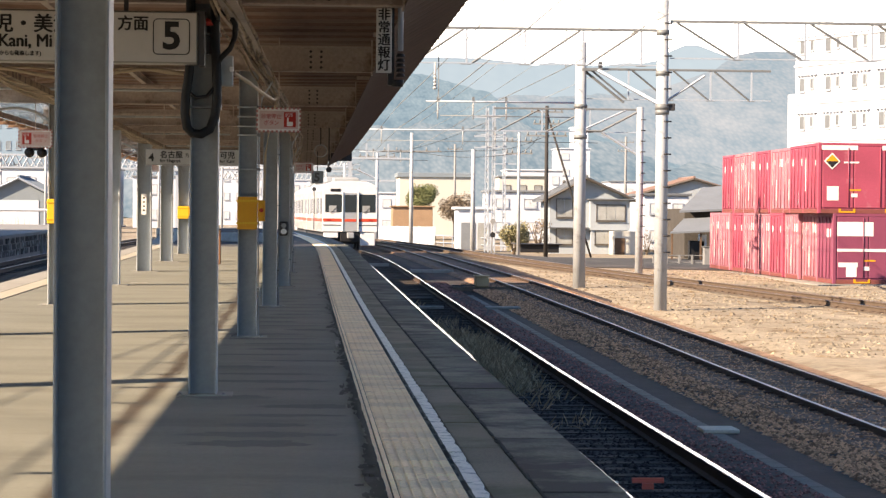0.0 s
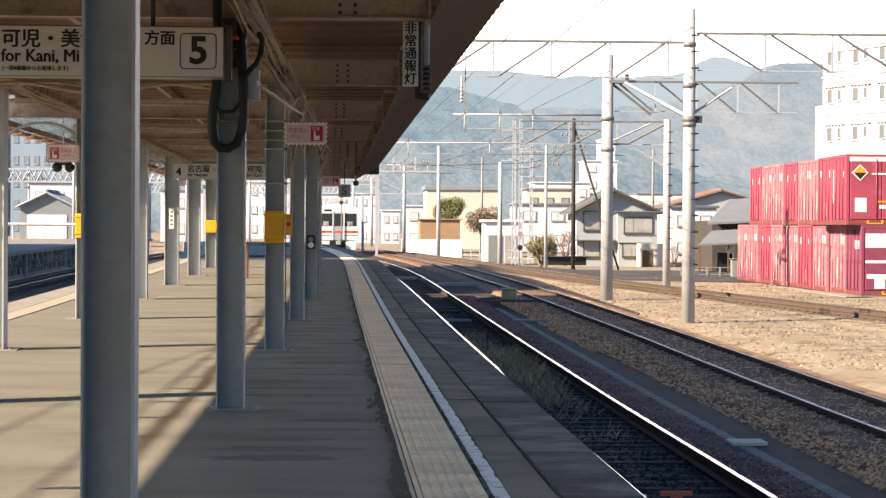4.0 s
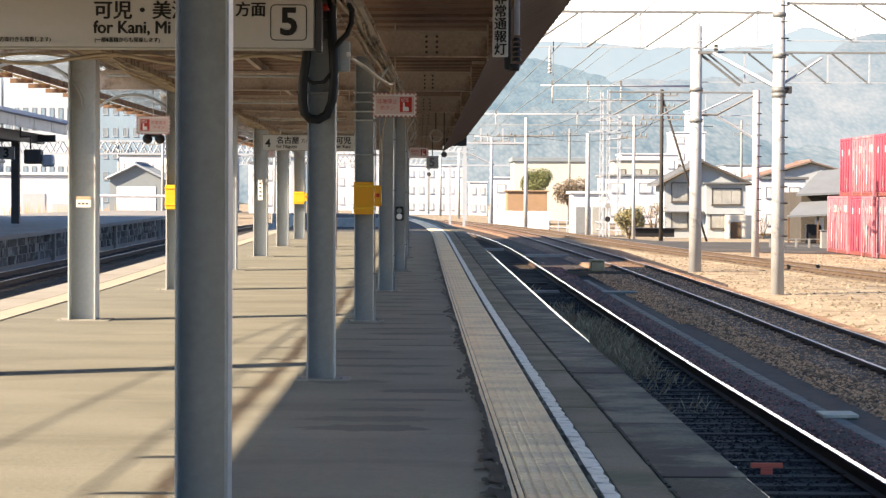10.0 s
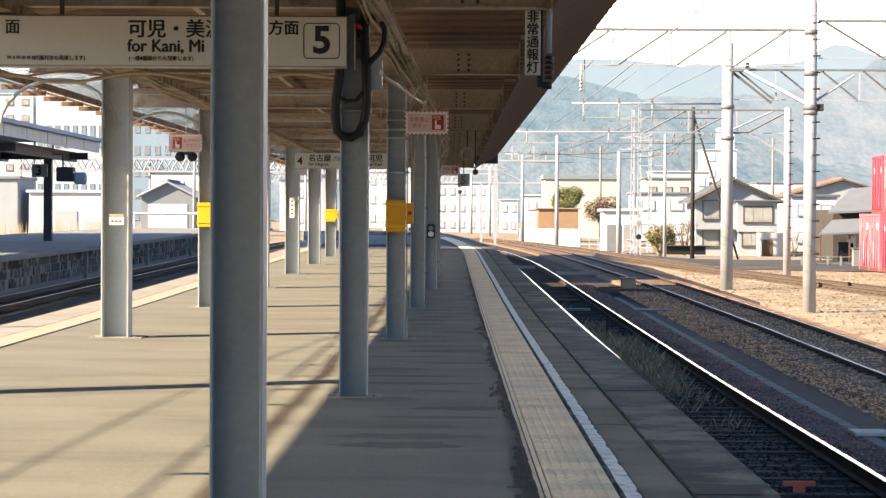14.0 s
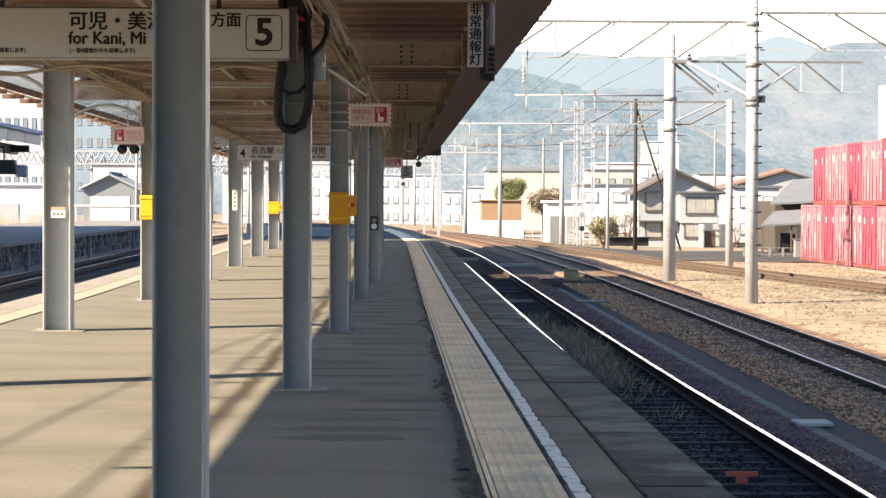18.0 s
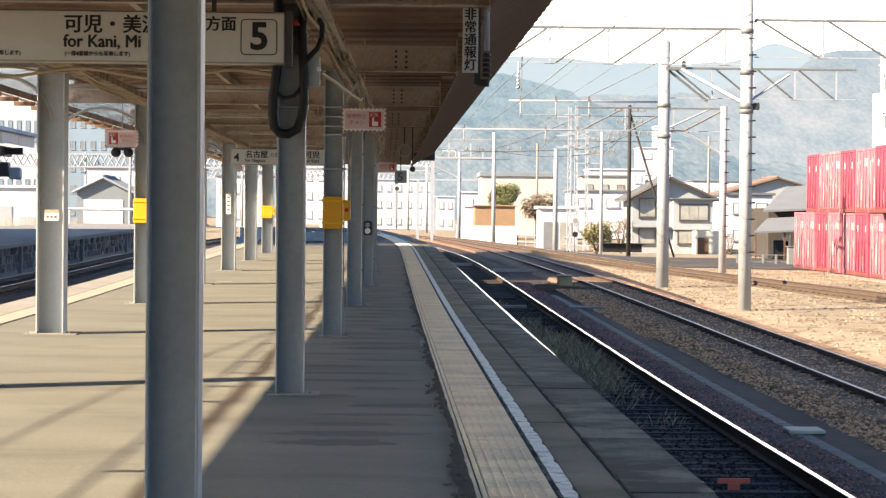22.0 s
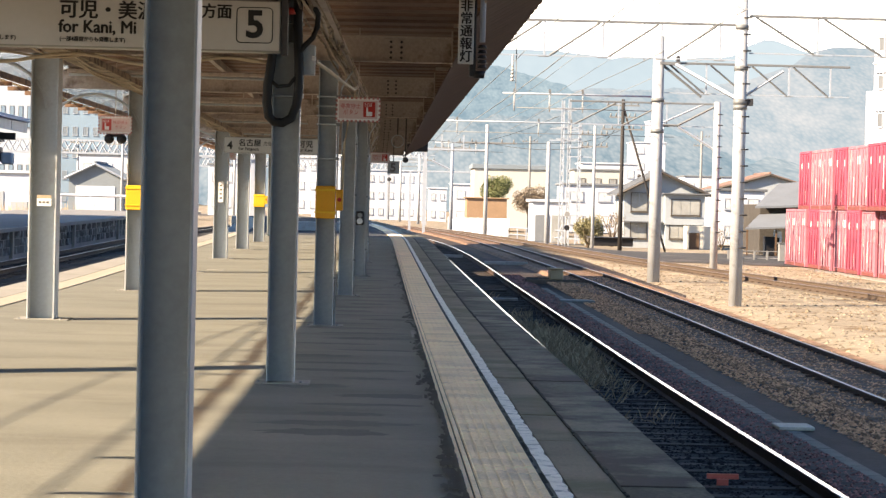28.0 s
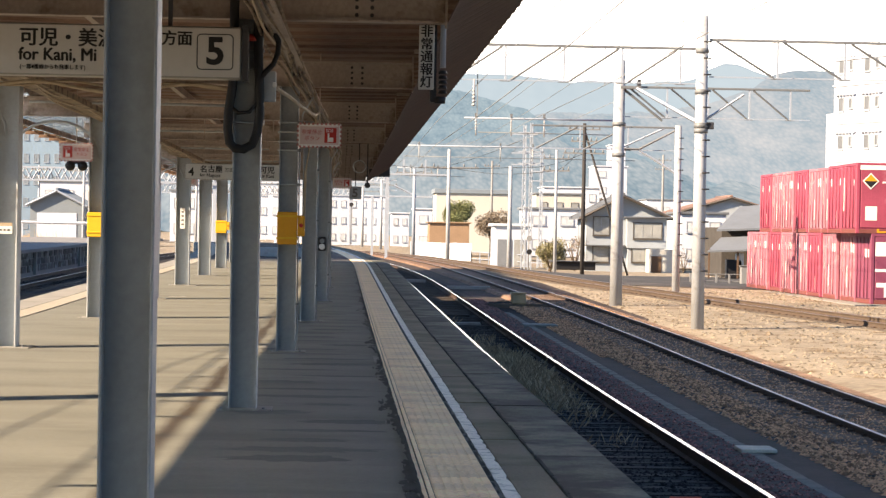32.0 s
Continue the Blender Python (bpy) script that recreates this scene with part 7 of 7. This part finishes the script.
# arched brackets and lamp tubes on the sunlit columns
for y in [23.72 + 7.55 * k for k in range(6)]:
    a = thing("arched_bracket", (sun_x(y), y, 2.2), "grey arched pipe bracket on a sunlit column", "bracket", "arched brackets")
    bm = bm_new()
    hose(bm, [(0.0 - 0.62 * (1 - math.cos(radians(q))), 0, 0.02 + 0.5 * math.sin(radians(q))) for q in range(0, 181, 15)], 0.02, 8)
    part("arch", bm, M_COLUMN_LIGHT, a)
for y in (12, 19.7, 27.3, 34.9, 42.4, 50):
    for x in (-3.2, -2.0):
        f = thing("fluorescent_fitting", (x, y, 2.8), "cream fluorescent lamp fitting under the canopy, unlit", "lamp", "unlit lamp fittings")
        part("housing", cut(boxes((-0.62, 0.62, -0.05, 0.05, -0.01, 0.04)), 0.01), M_BEAM, f)
        bm = bm_new()
        tube(bm, (-0.6, 0, -0.03), (0.6, 0, -0.03), 0.016, n=8)
        part("tube", bm, M_COLUMN_LIGHT, f)
ring = thing("hanging_ring", (0.33, 46, 2.38), "open grey ring hanging below the canopy edge", "ring")
bm = bm_new()
hose(bm, [(0.125 * math.cos(radians(a)), 0, 0.2 + 0.125 * math.sin(radians(a))) for a in range(0, 361, 20)], 0.012, 6)
part("ring", bm, M_COLUMN_LIGHT, ring)
part("hanger", boxes((-0.012, 0.012, 0, 0.02, 0.33, 0.8)), M_STEEL_DARK, ring)
speaker = thing("platform_speaker", (0.5, 46, 2.2), "dark horn loudspeaker hanging from the canopy", "loudspeaker")
bm = bm_new()
tube(bm, (0, -0.1, 0), (0, 0.1, 0), 0.06, 0.035, 14)
part("horn", bm, M_STEEL_DARK, speaker)
part("hanger", boxes((-0.012, 0.012, 0, 0.02, 0.05, 1.03)), M_STEEL_DARK, speaker)
num5 = thing("platform_number_sign", (0.345, 60, 2.1), "grey hanging box sign with the number five", "sign")
part("panel", cut(boxes((-0.16, 0.16, 0.0, 0.1, 0.0, 0.34)), 0.01), M_COLUMN, num5)
words("digit", "5", 0.32, M_GREYINK, num5, pose(-0.09, -0.006, 0.06) @ UP, 1.0)
part("hanger", boxes((-0.012, 0.012, 0.04, 0.06, 0.34, 1.1)), M_STEEL_DARK, num5)
sig = thing("signal_lamp", (0.5, 118, lift(118)), "dark round signal on a thin post at the platform end", "signal")
part("post", boxes((-0.03, 0.03, -0.03, 0.03, 0, 2.0)), M_POLE_GREY, sig)
bm = bm_new()
tube(bm, (0, -0.08, 2.1), (0, 0.08, 2.1), 0.11, 0.11, 16)
part("head", bm, M_STEEL_DARK, sig)

# ---- the departing train ----
def train_car(cab):
    """A stainless commuter car; y = 0 is the end towards the platform, z = 0 the rail."""
    t = thing("train_car", (0, 0, 0), "white and silver commuter train car with an orange stripe" if cab else "silver commuter train car with orange stripes", "train", "cars of one train")
    L, W2 = 19.6, 1.475
    prof = [(-W2, 0.95), (-W2, 3.15), (-1.36, 3.45), (-0.95, 3.62), (0, 3.68), (0.95, 3.62), (1.36, 3.45), (W2, 3.15), (W2, 0.95)]
    bm = bm_new()
    sweep(bm, prof, [(0, 0.12, 0), (0, L, 0)])
    part("body", bm, M_TRAINBODY, t, "brushed stainless body")
    bm = bm_new()
    face = [(x * 0.99, z) for x, z in prof]
    sweep(bm, face, [(0, -0.02, 0), (0, 0.118, 0)])
    if cab:
        f = part("front", cut(bm, 0.02), M_TRAINFACE, t, "white painted cab front")
        for x0, x1 in ((-1.33, -0.42), (0.46, 1.35)):
            w = part("windscreen", cut(boxes((x0, x1, -0.04, -0.022, 2.0, 2.95)), 0.012), M_GLASS_DARK, f)
            bm = bm_new()
            bar(bm, (x0 + 0.3, -0.05, 1.95), (x0 + 0.65, -0.05, 2.3), 0.018)
            part("wiper", bm, M_BLACK, w)
        d = part("gangway_door", cut(boxes((-0.36, 0.40, -0.07, -0.022, 0.98, 3.04)), 0.015), M_TRAINBODY, f, "framed end door")
        part("door_glass", boxes((-0.29, 0.33, -0.085, -0.071, 2.0, 2.93)), M_GLASS_DARK, d)
        part("door_stripe", boxes((-0.29, 0.33, -0.085, -0.071, 1.5, 1.64)), M_TRAINORANGE, d)
        for x0, x1 in ((-1.44, -0.37), (0.41, 1.44)):
            part("stripe", boxes((x0, x1, -0.034, -0.022, 1.5, 1.66)), M_TRAINORANGE, f, "orange stripe")
            part("thin_stripe", boxes((x0, x1, -0.034, -0.022, 1.28, 1.34)), M_STEEL, f)
        for x in (-0.395, 0.435):
            part("door_post", cut(boxes((x - 0.03, x + 0.03, -0.11, -0.022, 0.98, 3.1)), 0.01), M_TRAINFACE, f, "raised pale post beside the end door")
        for x0, x1 in ((-1.33, -0.42), (0.46, 1.35)):
            part("seat_back", cut(boxes((x0 + 0.2, x0 + 0.6, -0.046, -0.041, 2.02, 2.35)), 0.002), M_COLUMN, f, "grey shape behind the windscreen")
        part("destination_panel", boxes((-1.05, -0.5, -0.034, -0.022, 3.1, 3.25)), M_BLACK, f)
        part("tail_lamp", boxes((1.02, 1.22, -0.045, -0.035, 1.53, 1.63)), M_RED, f)
        part("tail_lamp", boxes((-1.22, -1.02, -0.045, -0.035, 1.53, 1.63)), M_RED, f)
        part("skirt", cut(boxes((0.55, 1.35, 0.02, 0.3, 0.22, 0.93)), 0.03), M_TRAINFACE, t, "white skirt panel")
        part("skirt", cut(boxes((-1.4, -0.62, 0.02, 0.3, 0.62, 0.93)), 0.03), M_TRAINFACE, t, "white skirt panel")
        part("coupler", cut(boxes((-0.16, 0.2, -0.35, 0.3, 0.62, 0.92)), 0.03), M_TRAINBODY, t, "steel coupler")
        part("coupler_gear", cut(boxes((-0.5, 0.5, 0.0, 0.35, 0.42, 0.93)), 0.03), M_BLACK, t)
    else:
        part("end_wall", bm, M_TRAINBODY, t)
    part("underframe", cut(boxes((-1.25, 1.25, 0.6, L - 0.4, 0.45, 0.94)), 0.03), M_STEEL_DARK, t)
    for y in (2.9, L - 2.9):
        b = part("bogie", cut(boxes((-1.05, 1.05, y - 1.4, y + 1.4, 0.3, 0.62)), 0.04), M_STEEL_DARK, t)
        for dy in (-1.05, 1.05):
            for x in (-0.56, 0.56):
                bm = bm_new()
                tube(bm, (x - 0.06, y + dy, 0.43), (x + 0.06, y + dy, 0.43), 0.43, 0.43, 16)
                part("wheel", bm, M_STEEL_DARK, b)
    for s in (-1, 1):
        xa, xb = sorted((s * (W2 + 0.002), s * (W2 + 0.02)))
        part("side_stripe", boxes((xa, xb, 0.2, L - 0.1, 1.5, 1.66)), M_TRAINORANGE, t, "orange stripe")
        part("lower_stripe", boxes((xa, xb, 0.2, L - 0.1, 1.05, 1.45)), M_TRAINBODY, t)
        for k in range(3):
            y0 = 2.3 + 6.3 * k
            d = part("side_door", cut(boxes((min(xa, xb), max(xa, xb), y0, y0 + 1.35, 1.0, 2.95)), 0.004), M_TRAINFACE, t)
            for q in (0.12, 0.75):
                part("door_glass", boxes((min(xa, xb) - 0.004, max(xa, xb) + 0.004, y0 + q, y0 + q + 0.48, 1.95, 2.8)), M_GLASS_DARK, d)
        for k in range(6):
            y0 = 0.7 + 3.15 * k
            if any(abs(y0 + 0.7 - (2.98 + 6.3 * j)) < 1.3 for j in range(3)):
                continue
            part("side_window", boxes((min(xa, xb), max(xa, xb), y0, y0 + 1.5, 1.9, 2.75)), M_GLASS_DARK, t)
    part("air_conditioner", cut(boxes((-0.9, 0.9, 6.5, 10.5, 3.66, 3.98)), 0.06), M_TRAINBODY, t, "grey roof air conditioner")
    part("roof_box", cut(boxes((-0.7, 0.7, 2.6, 4.4, 3.64, 3.86)), 0.05), M_COLUMN, t)
    return t


car_rear, car_front = train_car(True), train_car(False)


def along(t):
    """How far along the line the rear of the train is."""
    return 120 + 9 * t + 0.72 * t * t if t < 8 else 238.1 + 20.5 * (t - 8)

# ---- tactile tiles, white line and edge slabs, piece by piece ----
def pitch(y):
    return math.degrees(math.atan2(lift(y + 2) - lift(y), 2))


def tile_mesh():
    """A tactile tile with six raised bars."""
    bm = boxes((-0.155, 0.155, -0.148, 0.148, 0.001, 0.008))
    for k in range(6):
        x = -0.129 + 0.0517 * k
        v = box(bm, x - 0.019, x + 0.019, -0.14, 0.14, 0.008, 0.0135)
        for q in v[4:]:
            q.co.x += 0.004 if q.co.x < x else -0.004
    return bm


first = None
for k in range(300):
    y = 8.6 + 0.3 * k
    at = pose(0.62 + bend_platform(y), y, lift(y), pitch(y), 0, -math.degrees(math.atan2(bend_platform(y + 1) - bend_platform(y), 1)))
    if first is None:
        first = part("tactile_tile", tile_mesh(), M_TACTILE, platform, at=at)
    else:
        again(first, platform, at)
rnd = random.Random(8)
first = None
y = 8.5
while y < 112:
    at = pose(0.847 + bend_platform(y), y, lift(y), pitch(y), 0, -math.degrees(math.atan2(bend_platform(y + 1) - bend_platform(y), 1)))
    if first is None:
        bm = bm_new()
        pts = [(-0.037, 0)] + [(-0.037 + rnd.uniform(-0.003, 0.003), 0.15 * k) for k in range(1, 25)] + [(-0.037, 3.72), (0.037, 3.72)] + [(0.037 + rnd.choice((0.0, 0.001, -0.002, 0.0, -0.014)), 3.72 - 0.15 * k) for k in range(1, 24)] + [(0.037, 0)]
        a = [bm.verts.new((px, py, 0.0008)) for px, py in pts]
        b = [bm.verts.new((px, py, 0.005)) for px, py in pts]
        bm.faces.new(b)
        for k in range(len(pts)):
            bm.faces.new((a[k], a[(k + 1) % len(pts)], b[(k + 1) % len(pts)], b[k]))
        first = part("white_line_piece", bm, M_WHITELINE, platform, at=at)
    else:
        again(first, platform, at)
    y += 3.775
for x0, x1, step, tone, name in ((0.892, 1.122, 1.51, M_PAVE, "inner_slab"), (1.145, EDGE, 1.26, M_EDGE, "edge_slab")):
    first, y = None, 8.0
    while y < 112:
        drift = float(np.interp(y, (8, 14, 20, 24, 30), (-0.02, -0.012, -0.006, -0.01, -0.005))) if name == "edge_slab" else 0.0
        at = pose(bend_platform(y) + drift, y, lift(y) + rnd.uniform(-0.004, 0.002), pitch(y), 0, -math.degrees(math.atan2(bend_platform(y + 1) - bend_platform(y), 1)))
        if first is None:
            first = part(name, cut(boxes((x0, x1, 0.0025, step - 0.0025, -0.17, -0.001)), 0.003), tone, platform, at=at)
        else:
            again(first, platform, at)
        y += step

def motions():
    times = [0, 0.5, 1, 1.5, 2, 2.5, 3, 3.5, 4, 4.5, 5, 5.5, 6, 6.5, 7, 7.5, 8, 10, 12, 16, 20, 26, 32]
    for ob, lead in ((car_rear, 0.0), (car_front, 20.0)):
        rows = []
        for t in times:
            y = along(t) + lead
            turn = -math.degrees(math.atan2(line_5(y + 19.6) - line_5(y), 19.6))
            rows.append((t, pose(line_5(y), y, RAIL_Z + lift(y), 0, 0, turn)))
        walk(ob, rows)


motions()
